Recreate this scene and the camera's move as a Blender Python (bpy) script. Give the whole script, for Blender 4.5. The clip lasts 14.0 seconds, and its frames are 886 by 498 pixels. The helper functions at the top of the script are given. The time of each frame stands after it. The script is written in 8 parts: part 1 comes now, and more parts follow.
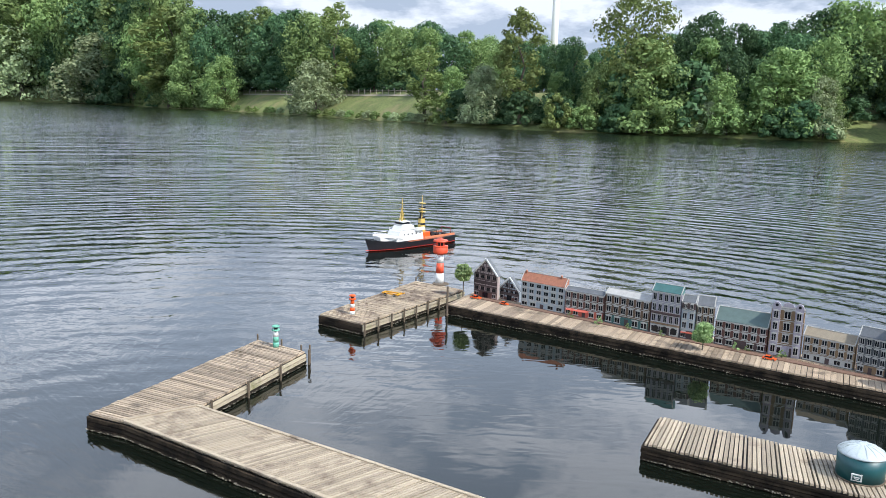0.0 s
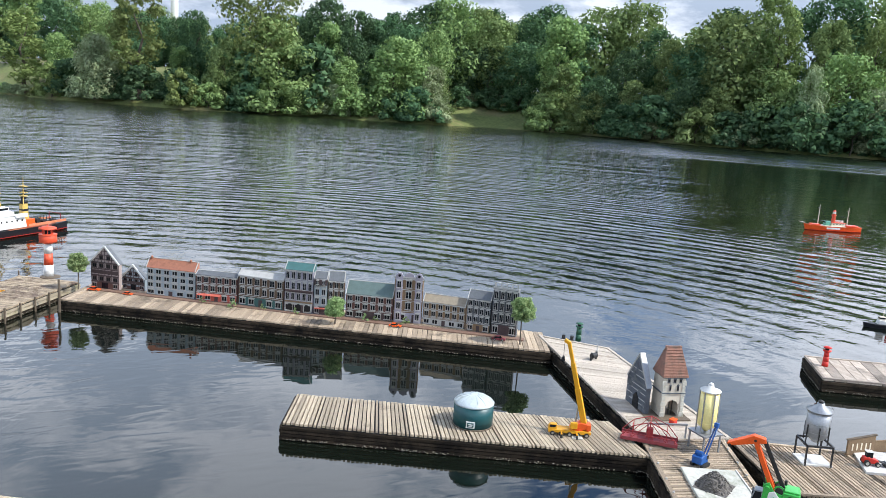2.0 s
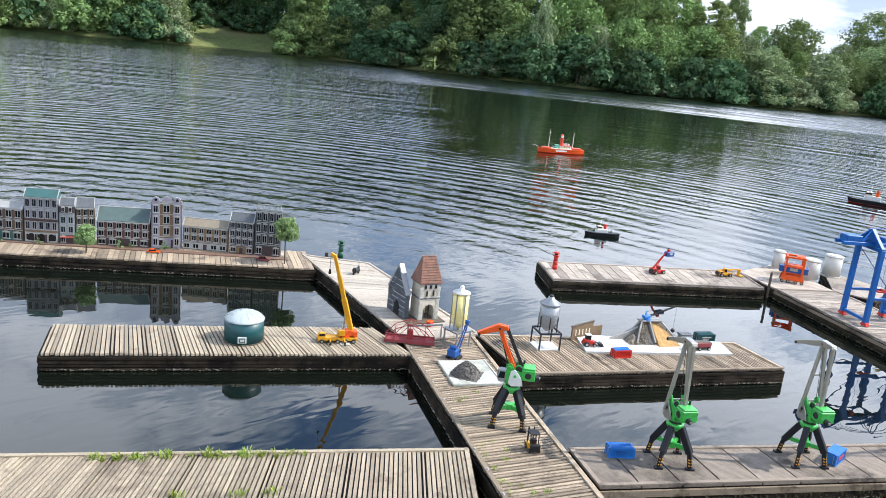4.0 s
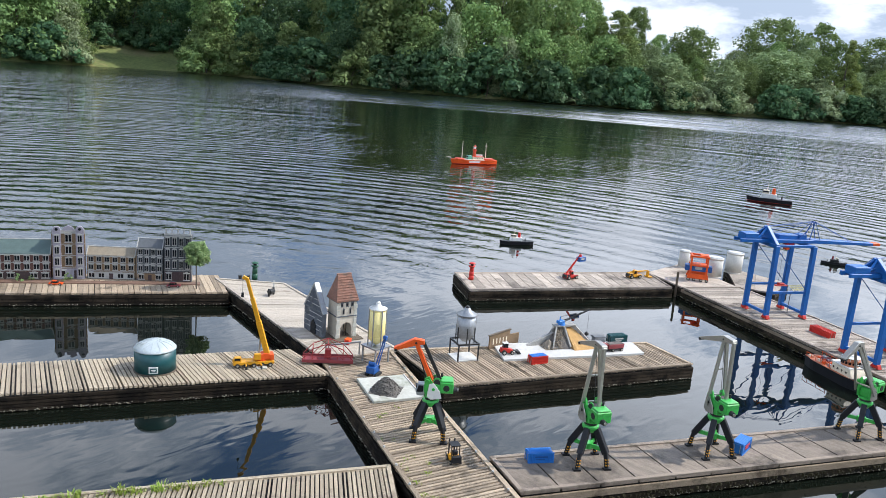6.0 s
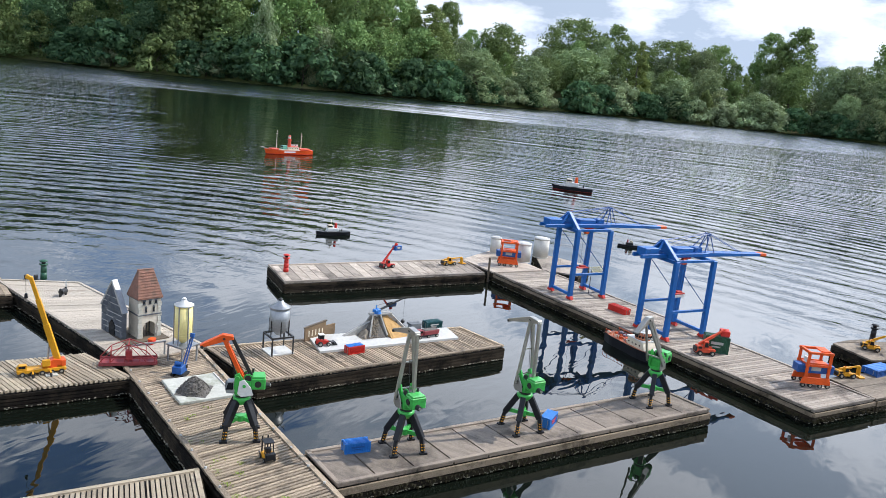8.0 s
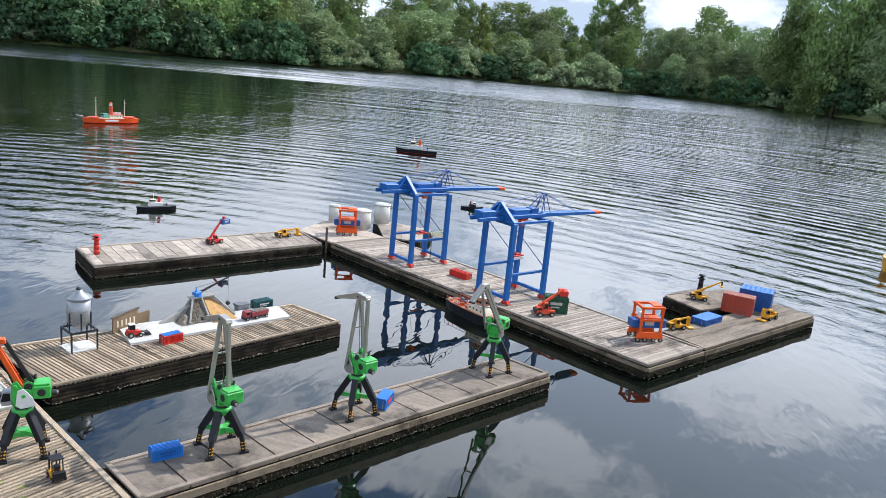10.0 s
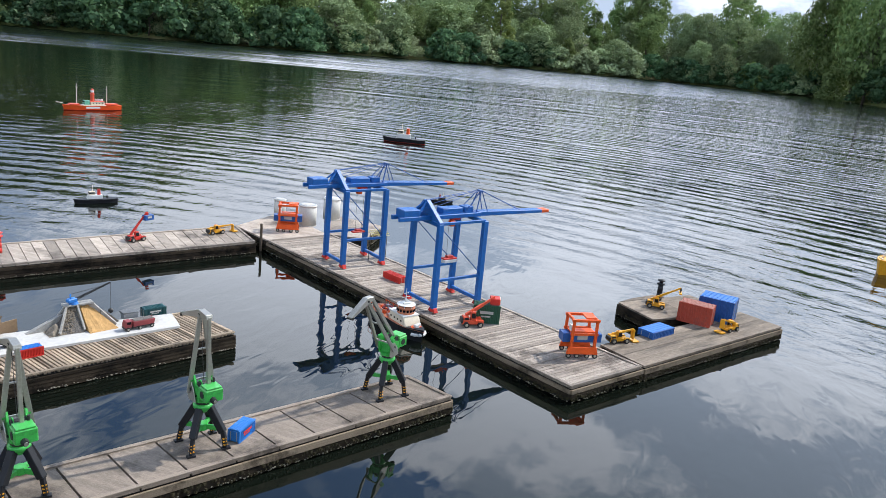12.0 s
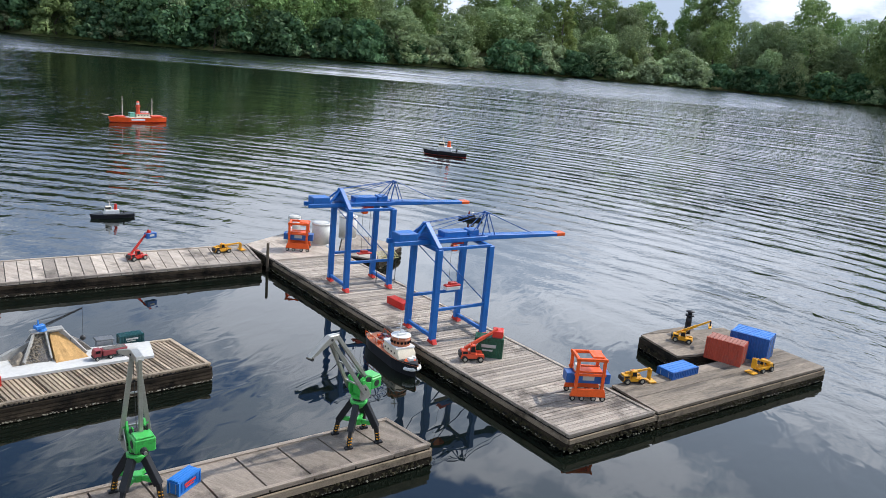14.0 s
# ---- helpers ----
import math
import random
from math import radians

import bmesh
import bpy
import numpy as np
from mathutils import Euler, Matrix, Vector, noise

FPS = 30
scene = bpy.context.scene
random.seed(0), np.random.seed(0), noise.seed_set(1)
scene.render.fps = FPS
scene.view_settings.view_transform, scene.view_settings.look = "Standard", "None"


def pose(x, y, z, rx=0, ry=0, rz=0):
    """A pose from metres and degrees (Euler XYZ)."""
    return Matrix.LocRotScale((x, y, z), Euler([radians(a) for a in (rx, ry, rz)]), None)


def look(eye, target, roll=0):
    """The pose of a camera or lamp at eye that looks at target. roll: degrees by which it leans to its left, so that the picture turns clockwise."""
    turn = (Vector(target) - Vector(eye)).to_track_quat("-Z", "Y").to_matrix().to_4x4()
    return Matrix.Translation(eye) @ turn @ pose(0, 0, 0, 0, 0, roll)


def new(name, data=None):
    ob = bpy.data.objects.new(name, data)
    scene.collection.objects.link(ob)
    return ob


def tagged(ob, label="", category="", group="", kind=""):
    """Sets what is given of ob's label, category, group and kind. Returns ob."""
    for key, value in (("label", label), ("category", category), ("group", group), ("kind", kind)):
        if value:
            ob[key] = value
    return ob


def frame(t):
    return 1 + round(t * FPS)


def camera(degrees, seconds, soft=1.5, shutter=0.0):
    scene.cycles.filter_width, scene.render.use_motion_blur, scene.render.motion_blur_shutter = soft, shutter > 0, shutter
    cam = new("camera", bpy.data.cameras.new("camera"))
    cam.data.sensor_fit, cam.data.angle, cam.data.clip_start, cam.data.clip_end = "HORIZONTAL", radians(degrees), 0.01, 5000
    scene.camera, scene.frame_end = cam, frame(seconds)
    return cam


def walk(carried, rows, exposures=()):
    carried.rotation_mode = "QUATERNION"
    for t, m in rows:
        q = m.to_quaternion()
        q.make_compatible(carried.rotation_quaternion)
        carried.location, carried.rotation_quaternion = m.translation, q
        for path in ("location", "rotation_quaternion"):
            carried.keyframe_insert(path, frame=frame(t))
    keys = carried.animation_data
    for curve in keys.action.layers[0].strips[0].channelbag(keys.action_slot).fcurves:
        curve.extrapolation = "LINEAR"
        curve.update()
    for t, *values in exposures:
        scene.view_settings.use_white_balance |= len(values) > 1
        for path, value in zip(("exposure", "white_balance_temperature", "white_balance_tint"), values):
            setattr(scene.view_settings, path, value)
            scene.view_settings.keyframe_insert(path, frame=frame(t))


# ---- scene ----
cam = camera(59.0, 14.0, soft=0.75)
PATH = [
    (0, (0.056, 0.239, 2.866), (-0.014, 2.206, 2.511), 1.7),
    (0.5, (0.087, 0.248, 2.861), (0.137, 2.216, 2.504), 2.0),
    (1, (0.178, 0.257, 2.847), (0.454, 2.205, 2.489), 2.7),
    (1.5, (0.173, 0.308, 2.838), (0.745, 2.191, 2.482), 3.5),
    (2, (0.124, 0.337, 2.85), (0.945, 2.125, 2.489), 3.8),
    (2.5, (0.062, 0.341, 2.845), (1.006, 2.062, 2.461), 4.0),
    (3, (-0.061, 0.309, 2.822), (0.99, 1.951, 2.374), 4.2),
    (3.5, (-0.119, 0.118, 2.819), (1.026, 1.681, 2.324), 4.5),
    (4, (-0.14, 0.1, 2.825), (1.191, 1.511, 2.335), 6.0),
    (6.5, (-0.089, 0.033, 2.86), (1.429, 1.265, 2.435), 4.6),
    (7, (-0.055, 0.034, 2.837), (1.54, 1.166, 2.42), 5.0),
    (7.5, (-0.024, 0.027, 2.827), (1.652, 1.034, 2.407), 5.5),
    (8, (-0.017, 0.021, 2.828), (1.718, 0.923, 2.407), 6.0),
    (8.5, (0.017, 0.027, 2.825), (1.803, 0.817, 2.397), 5.7),
    (9, (0.093, 0.086, 2.8), (1.955, 0.668, 2.362), 5.8),
    (11.5, (1.391, -0.531, 2.831), (3.242, 0.032, 2.323), 5.3),
    (12, (1.629, -0.778, 2.866), (3.465, -0.172, 2.356), 5.7),
    (12.5, (1.875, -0.851, 2.843), (3.704, -0.23, 2.327), 6.0),
    (13, (2.157, -0.847, 2.868), (3.978, -0.201, 2.353), 5.9),
    (13.5, (2.336, -0.968, 2.883), (4.132, -0.253, 2.371), 5.6),
    (14, (2.428, -1.107, 2.92), (4.211, -0.351, 2.42), 5.3),
]
walk(cam, [(t, look(eye, target, roll)) for t, eye, target, roll in PATH],
     [(0, 0.14), (2, 0.16), (4, 0.25), (6.5, -0.06), (7.5, -0.08), (8.5, 0.0), (9, 0.04), (11.5, 0.04), (12.5, -0.14), (14, -0.13)])

# ---- world, sun, exposure ----
SUN_DIR = Vector((0.72, -0.55, 0.95)).normalized()
world = bpy.data.worlds.new("sky_world")
scene.world = world
world.use_nodes = True
wn, wl = world.node_tree.nodes, world.node_tree.links
wn.clear()
sky = wn.new("ShaderNodeTexSky")
sky.sky_type = "NISHITA"
sky.sun_disc = False
sky.sun_elevation = math.asin(SUN_DIR.z)
sky.sun_rotation = math.atan2(SUN_DIR.x, SUN_DIR.y)
sky.air_density, sky.dust_density, sky.ozone_density = 1.0, 1.5, 1.5
tc = wn.new("ShaderNodeTexCoord")
mp = wn.new("ShaderNodeMapping")
mp.inputs["Scale"].default_value = (1.0, 1.0, 2.6)
cloud = wn.new("ShaderNodeTexNoise")
cloud.inputs["Scale"].default_value = 2.3
cloud.inputs["Detail"].default_value = 7
cloud.inputs["Roughness"].default_value = 0.55
cloud.inputs["Distortion"].default_value = 0.25
cover = wn.new("ShaderNodeValToRGB")
cover.color_ramp.elements[0].position, cover.color_ramp.elements[1].position = 0.44, 0.505
shade = wn.new("ShaderNodeTexNoise")
shade.inputs["Scale"].default_value = 4.2
shade.inputs["Detail"].default_value = 8
shade.inputs["Roughness"].default_value = 0.6
ccol = wn.new("ShaderNodeValToRGB")
ccol.color_ramp.elements[0].position, ccol.color_ramp.elements[1].position = 0.46, 0.55
ccol.color_ramp.elements[0].color = (4.1, 5.0, 6.5, 1)
ccol.color_ramp.elements[1].color = (8.0, 8.7, 10.0, 1)
sep = wn.new("ShaderNodeSeparateXYZ")
lift = wn.new("ShaderNodeMapRange")
lift.interpolation_type = "SMOOTHSTEP"
for key, value in zip(("From Min", "From Max", "To Min", "To Max"), (0.12, 0.29, 0.80, 2.0)):
    lift.inputs[key].default_value = value
fall = wn.new("ShaderNodeMapRange")
fall.interpolation_type = "SMOOTHSTEP"
for key, value in zip(("From Min", "From Max", "To Min", "To Max"), (0.48, 0.90, 1.0, 0.16)):
    fall.inputs[key].default_value = value
both = wn.new("ShaderNodeMath")
both.operation = "MULTIPLY"
gain = wn.new("ShaderNodeVectorMath")
gain.operation = "SCALE"
mix = wn.new("ShaderNodeMixRGB")
bg = wn.new("ShaderNodeBackground")
bg.inputs["Strength"].default_value = 0.14
out = wn.new("ShaderNodeOutputWorld")
wl.new(tc.outputs["Generated"], mp.inputs["Vector"])
wl.new(mp.outputs["Vector"], cloud.inputs["Vector"])
wl.new(mp.outputs["Vector"], shade.inputs["Vector"])
bias = wn.new("ShaderNodeMapRange")
for key, value in zip(("From Min", "From Max", "To Min", "To Max"), (0.37, 0.62, 0.19, -0.045)):
    bias.inputs[key].default_value = value
thick = wn.new("ShaderNodeMath")
wl.new(sep.outputs["Z"], bias.inputs["Value"])
wl.new(cloud.outputs["Fac"], thick.inputs[0])
wl.new(bias.outputs["Result"], thick.inputs[1])
wl.new(thick.outputs[0], cover.inputs["Fac"])
wl.new(shade.outputs["Fac"], ccol.inputs["Fac"])
wl.new(cover.outputs["Color"], mix.inputs["Fac"])
clear = wn.new("ShaderNodeVectorMath")
clear.operation = "MULTIPLY"
clear.inputs[1].default_value = (1.25, 1.6, 2.05)
wl.new(sky.outputs["Color"], clear.inputs[0])
wl.new(clear.outputs["Vector"], mix.inputs["Color1"])
wl.new(tc.outputs["Generated"], sep.inputs["Vector"])
wl.new(sep.outputs["Z"], lift.inputs["Value"])
wl.new(ccol.outputs["Color"], gain.inputs[0])
wl.new(sep.outputs["Z"], fall.inputs["Value"])
wl.new(lift.outputs["Result"], both.inputs[0])
wl.new(fall.outputs["Result"], both.inputs[1])
# the cloud cover thins and brightens towards the east
east = wn.new("ShaderNodeVectorMath")
east.operation = "DOT_PRODUCT"
east.inputs[1].default_value = (0.985, -0.174, 0)
thin = wn.new("ShaderNodeMapRange")
thin.interpolation_type = "SMOOTHSTEP"
for key, value in zip(("From Min", "From Max", "To Min", "To Max"), (0.50, 0.97, 0.95, 1.27)):
    thin.inputs[key].default_value = value
bright = wn.new("ShaderNodeMath")
bright.operation = "MULTIPLY"
wl.new(tc.outputs["Generated"], east.inputs[0])
wl.new(east.outputs["Value"], thin.inputs["Value"])
wl.new(both.outputs[0], bright.inputs[0])
wl.new(thin.outputs["Result"], bright.inputs[1])
wl.new(bright.outputs[0], gain.inputs["Scale"])
wl.new(gain.outputs["Vector"], mix.inputs["Color2"])
wl.new(mix.outputs["Color"], bg.inputs["Color"])
wl.new(bg.outputs["Background"], out.inputs["Surface"])
sun = new("sun", bpy.data.lights.new("sun", "SUN"))
sun.data.energy, sun.data.angle, sun.data.color = 5.0, radians(0.6), (1.0, 0.965, 0.92)
sun.matrix_world = look(SUN_DIR * 50, (0, 0, 0))

# ---- materials ----
def material(name, colour, rough=0.6, metal=0.0, vary=0.25, scale=8.0, bump=0.0, bump_scale=60.0, stain=None, stain_at=0.6,
             coords="Object", stretch=(1, 1, 1), piece=0.0, spec=0.5, turn=0.0):
    """A painted or natural surface: base colour broken up at two scales, an optional stain colour, and fine relief."""
    m = bpy.data.materials.new(name)
    m.use_nodes = True
    n, k = m.node_tree.nodes, m.node_tree.links
    b = n["Principled BSDF"]
    b.inputs["Roughness"].default_value, b.inputs["Metallic"].default_value = rough, metal
    b.inputs["Specular IOR Level"].default_value = spec
    t = n.new("ShaderNodeTexCoord")
    mpg = n.new("ShaderNodeMapping")
    if turn:
        mpg.vector_type = "TEXTURE"
        mpg.inputs["Rotation"].default_value = (0, 0, radians(turn))
        stretch = tuple(1 / q for q in stretch)
    mpg.inputs["Scale"].default_value = stretch
    where = t.outputs[coords]
    spread = where
    if piece:
        geo, own = n.new("ShaderNodeNewGeometry"), n.new("ShaderNodeObjectInfo")
        shift, times = n.new("ShaderNodeVectorMath"), n.new("ShaderNodeMath")
        times.operation = "MULTIPLY"
        times.inputs[1].default_value = 37.0
        k.new(own.outputs["Random"], times.inputs[0])
        k.new(where, shift.inputs[0])
        k.new(times.outputs[0], shift.inputs[1])
        where, spread = shift.outputs["Vector"], geo.outputs["Position"]
    k.new(where, mpg.inputs["Vector"])
    big, fine = n.new("ShaderNodeTexNoise"), n.new("ShaderNodeTexNoise")
    big.inputs["Scale"].default_value, fine.inputs["Scale"].default_value = scale, scale * 9
    big.inputs["Detail"].default_value, fine.inputs["Detail"].default_value = 4, 3
    k.new(mpg.outputs["Vector"], big.inputs["Vector"])
    k.new(mpg.outputs["Vector"], fine.inputs["Vector"])
    add = n.new("ShaderNodeMath")
    add.operation = "ADD"
    k.new(big.outputs["Fac"], add.inputs[0])
    k.new(fine.outputs["Fac"], add.inputs[1])
    val = n.new("ShaderNodeMapRange")
    val.inputs["From Min"].default_value, val.inputs["From Max"].default_value = 0.6, 1.4
    val.inputs["To Min"].default_value, val.inputs["To Max"].default_value = 1 - vary, 1 + vary
    k.new(add.outputs[0], val.inputs["Value"])
    hsv = n.new("ShaderNodeHueSaturation")
    hsv.inputs["Color"].default_value = (*colour, 1)
    last = val.outputs["Result"]
    if piece:
        info = n.new("ShaderNodeObjectInfo")
        pr = n.new("ShaderNodeMapRange")
        pr.inputs["To Min"].default_value, pr.inputs["To Max"].default_value = 1 - piece, 1 + piece
        k.new(info.outputs["Random"], pr.inputs["Value"])
        mul = n.new("ShaderNodeMath")
        mul.operation = "MULTIPLY"
        k.new(last, mul.inputs[0])
        k.new(pr.outputs["Result"], mul.inputs[1])
        last = mul.outputs[0]
    k.new(last, hsv.inputs["Value"])
    colour_out = hsv.outputs["Color"]
    if stain:
        sn = n.new("ShaderNodeTexNoise")
        sn.inputs["Scale"].default_value, sn.inputs["Detail"].default_value = scale * 0.7, 6
        sn.inputs["Roughness"].default_value = 0.7
        k.new(mpg.outputs["Vector"] if turn else spread, sn.inputs["Vector"])
        r = n.new("ShaderNodeValToRGB")
        r.color_ramp.elements[0].position, r.color_ramp.elements[1].position = stain_at - 0.06, stain_at + 0.08
        k.new(sn.outputs["Fac"], r.inputs["Fac"])
        mx = n.new("ShaderNodeMixRGB")
        k.new(r.outputs["Color"], mx.inputs["Fac"])
        k.new(colour_out, mx.inputs["Color1"])
        mx.inputs["Color2"].default_value = (*stain, 1)
        colour_out = mx.outputs["Color"]
    k.new(colour_out, b.inputs["Base Color"])
    if bump:
        bp = n.new("ShaderNodeBump")
        bn = n.new("ShaderNodeTexNoise")
        bn.inputs["Scale"].default_value, bn.inputs["Detail"].default_value = bump_scale, 4
        k.new(mpg.outputs["Vector"], bn.inputs["Vector"])
        bp.inputs["Strength"].default_value, bp.inputs["Distance"].default_value = bump, 0.01
        k.new(bn.outputs["Fac"], bp.inputs["Height"])
        k.new(bp.outputs["Normal"], b.inputs["Normal"])
    return m


def foliage(name, dark, light):
    """Leaves: each clump of leaves and each tree its own green, with light passing through."""
    m = bpy.data.materials.new(name)
    m.use_nodes = True
    n, k = m.node_tree.nodes, m.node_tree.links
    n.clear()
    geo, info = n.new("ShaderNodeNewGeometry"), n.new("ShaderNodeObjectInfo")
    ramp = n.new("ShaderNodeMixRGB")
    ramp.inputs["Color1"].default_value, ramp.inputs["Color2"].default_value = (*dark, 1), (*light, 1)
    k.new(geo.outputs["Random Per Island"], ramp.inputs["Fac"])
    hsv = n.new("ShaderNodeHueSaturation")
    hue, val = n.new("ShaderNodeMapRange"), n.new("ShaderNodeMapRange")
    hue.inputs["To Min"].default_value, hue.inputs["To Max"].default_value = 0.480, 0.506
    val.inputs["To Min"].default_value, val.inputs["To Max"].default_value = 0.75, 1.3
    k.new(info.outputs["Random"], hue.inputs["Value"])
    k.new(info.outputs["Random"], val.inputs["Value"])
    k.new(hue.outputs["Result"], hsv.inputs["Hue"])
    k.new(val.outputs["Result"], hsv.inputs["Value"])
    k.new(ramp.outputs["Color"], hsv.inputs["Color"])
    d, tr, gl = n.new("ShaderNodeBsdfDiffuse"), n.new("ShaderNodeBsdfTranslucent"), n.new("ShaderNodeBsdfGlossy")
    gl.inputs["Roughness"].default_value = 0.5
    gl.inputs["Color"].default_value = (0.5, 0.55, 0.5, 1)
    a, c = n.new("ShaderNodeMixShader"), n.new("ShaderNodeMixShader")
    a.inputs["Fac"].default_value, c.inputs["Fac"].default_value = 0.30, 0.02
    k.new(hsv.outputs["Color"], d.inputs["Color"])
    k.new(hsv.outputs["Color"], tr.inputs["Color"])
    k.new(d.outputs[0], a.inputs[1])
    k.new(tr.outputs[0], a.inputs[2])
    k.new(a.outputs[0], c.inputs[1])
    k.new(gl.outputs[0], c.inputs[2])
    o = n.new("ShaderNodeOutputMaterial")
    k.new(c.outputs[0], o.inputs["Surface"])
    return m


WOOD = material("weathered_deck_board", (0.354, 0.275, 0.191), 0.85, vary=0.42, scale=5, bump=0.6, bump_scale=90, stretch=(6, 0.6, 6), stain=(0.125, 0.098, 0.07), stain_at=0.60, piece=0.36)
WOOD_PALE = material("bleached_deck_board", (0.380, 0.312, 0.221), 0.85, vary=0.36, scale=5, bump=0.6, bump_scale=90, stretch=(6, 0.6, 6), stain=(0.20, 0.155, 0.11), stain_at=0.60, piece=0.24)
WOOD_GREY = material("grey_deck_board", (0.345, 0.29, 0.235), 0.85, vary=0.42, scale=3, bump=0.5, bump_scale=60, stretch=(3.0, 0.5, 1), stain=(0.095, 0.076, 0.06), stain_at=0.58, piece=0.32, coords="Generated")
WOOD_MOSS = material("mossy_plywood", (0.20, 0.16, 0.118), 0.9, vary=0.5, scale=3.2, bump=0.7, bump_scale=40, stretch=(0.45, 2.6, 1), stain=(0.085, 0.068, 0.05), stain_at=0.56, piece=0.2, turn=-32.5)
SIDE = material("weathered_shaded_side_plank", (0.043, 0.032, 0.021), 0.9, vary=0.6, scale=6, bump=0.6, bump_scale=60, stretch=(5, 0.7, 5), stain=(0.009, 0.007, 0.005), stain_at=0.50, piece=0.45, spec=0.15)
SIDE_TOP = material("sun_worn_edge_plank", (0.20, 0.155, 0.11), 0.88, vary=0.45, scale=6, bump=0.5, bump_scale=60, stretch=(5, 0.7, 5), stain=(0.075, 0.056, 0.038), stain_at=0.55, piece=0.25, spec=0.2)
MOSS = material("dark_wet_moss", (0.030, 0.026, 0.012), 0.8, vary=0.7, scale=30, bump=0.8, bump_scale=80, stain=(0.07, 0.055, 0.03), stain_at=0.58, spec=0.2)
# sunlight put into the plank colour; SIDE serves as the shaded copy
SIDE_PALE = material("sunlit_tone_side_plank", (0.40, 0.34, 0.24), 0.85, vary=0.3, scale=5, bump=0.5, bump_scale=60, stretch=(0.6, 6, 6), stain=(0.2, 0.19, 0.09), stain_at=0.6, piece=0.2)
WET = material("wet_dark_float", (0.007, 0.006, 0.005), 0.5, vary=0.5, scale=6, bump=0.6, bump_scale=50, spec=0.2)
GROWTH = material("pale_waterline_growth", (0.24, 0.22, 0.17), 0.9, vary=0.6, scale=14)
POSTW = material("dark_wooden_post", (0.10, 0.075, 0.05), 0.85, vary=0.4, scale=9, bump=0.4)
GREEN = material("green_enamel", (0.045, 0.38, 0.065), 0.34, vary=0.22, scale=14, stain=(0.03, 0.13, 0.035), stain_at=0.64)
BLACK = material("black_enamel", (0.011, 0.012, 0.015), 0.5, vary=0.3, scale=14, stain=(0.04, 0.038, 0.036), stain_at=0.68, spec=0.3)
YELLOW = material("yellow_enamel", (0.62, 0.29, 0.012), 0.5, vary=0.18, scale=14, stain=(0.30, 0.16, 0.02), stain_at=0.66, spec=0.35)
ORANGE = material("orange_red_enamel", (0.70, 0.09, 0.012), 0.5, vary=0.16, scale=12, stain=(0.36, 0.06, 0.015), stain_at=0.68, spec=0.35)
RED = material("red_enamel", (0.52, 0.03, 0.02), 0.5, vary=0.16, scale=12, stain=(0.24, 0.03, 0.02), stain_at=0.68, spec=0.35)
SIGNAL = material("signal_red_paint", (0.62, 0.075, 0.028), 0.5, vary=0.18, scale=12, stain=(0.40, 0.06, 0.03), stain_at=0.62)
BRIDGE_RED = material("faded_red_paint", (0.33, 0.035, 0.035), 0.6, vary=0.25, scale=14)
MAROON = material("dull_maroon_paint", (0.23, 0.035, 0.04), 0.6, vary=0.2, scale=12)
BLUE = material("blue_enamel", (0.003, 0.105, 0.36), 0.5, vary=0.2, scale=8, stain=(0.012, 0.06, 0.22), stain_at=0.66)
BLUE_SKY = material("bright_blue_paint", (0.014, 0.15, 0.47), 0.5, vary=0.15, scale=10, stain=(0.03, 0.15, 0.4), stain_at=0.7)
BLUE_DARK = material("dark_blue_paint", (0.008, 0.075, 0.27), 0.45, vary=0.2, scale=10)
BRICK = material("faded_brick_red_paint", (0.36, 0.052, 0.026), 0.55, vary=0.2, scale=9, stain=(0.20, 0.06, 0.05), stain_at=0.62)
PINK = material("faded_pink_red_roof", (0.34, 0.13, 0.09), 0.6, vary=0.2, scale=9)
TUFT = foliage("fresh_grass_blades", (0.15, 0.23, 0.04), (0.34, 0.42, 0.10))
TEAL = material("dark_teal_paint", (0.004, 0.058, 0.064), 0.42, vary=0.15, scale=7, stain=(0.01, 0.06, 0.06), stain_at=0.7)
PALE_GREEN = material("faded_sea_green_paint", (0.10, 0.34, 0.24), 0.55, vary=0.25, scale=20, stain=(0.4, 0.42, 0.36), stain_at=0.62)
DKGREEN = material("dark_green_paint", (0.012, 0.075, 0.04), 0.5, vary=0.2, scale=10)
SILVER = material("dull_aluminium", (0.40, 0.39, 0.35), 0.42, 0.75, vary=0.18, scale=10, stain=(0.3, 0.28, 0.24), stain_at=0.66)
ZINC = material("galvanised_sheet", (0.30, 0.315, 0.33), 0.45, 0.55, vary=0.16, scale=7, bump=0.1)
WHITE = material("white_paint", (0.64, 0.64, 0.61), 0.5, vary=0.12, scale=8, stain=(0.45, 0.42, 0.36), stain_at=0.66)
CREAM = material("pale_yellow_plastic", (0.78, 0.66, 0.27), 0.4, vary=0.12, scale=8)
CREAM2 = material("cream_paint", (0.66, 0.58, 0.44), 0.55, vary=0.15, scale=12)
TANKW = material("off_white_tank_paint", (0.52, 0.50, 0.45), 0.55, vary=0.15, scale=5, stain=(0.34, 0.30, 0.25), stain_at=0.6)
CONC = material("grey_concrete", (0.30, 0.29, 0.265), 0.85, vary=0.25, scale=8, bump=0.3)
SLAB = material("pale_concrete_slab", (0.45, 0.445, 0.39), 0.85, vary=0.22, scale=5, bump=0.3, stain=(0.26, 0.27, 0.21), stain_at=0.58)
WOOD_PANEL = material("brown_deck_panel", (0.235, 0.19, 0.148), 0.85, vary=0.4, scale=3, bump=0.5, bump_scale=60, stretch=(3.0, 0.5, 1), stain=(0.07, 0.055, 0.042), stain_at=0.57, piece=0.25, coords="Generated")
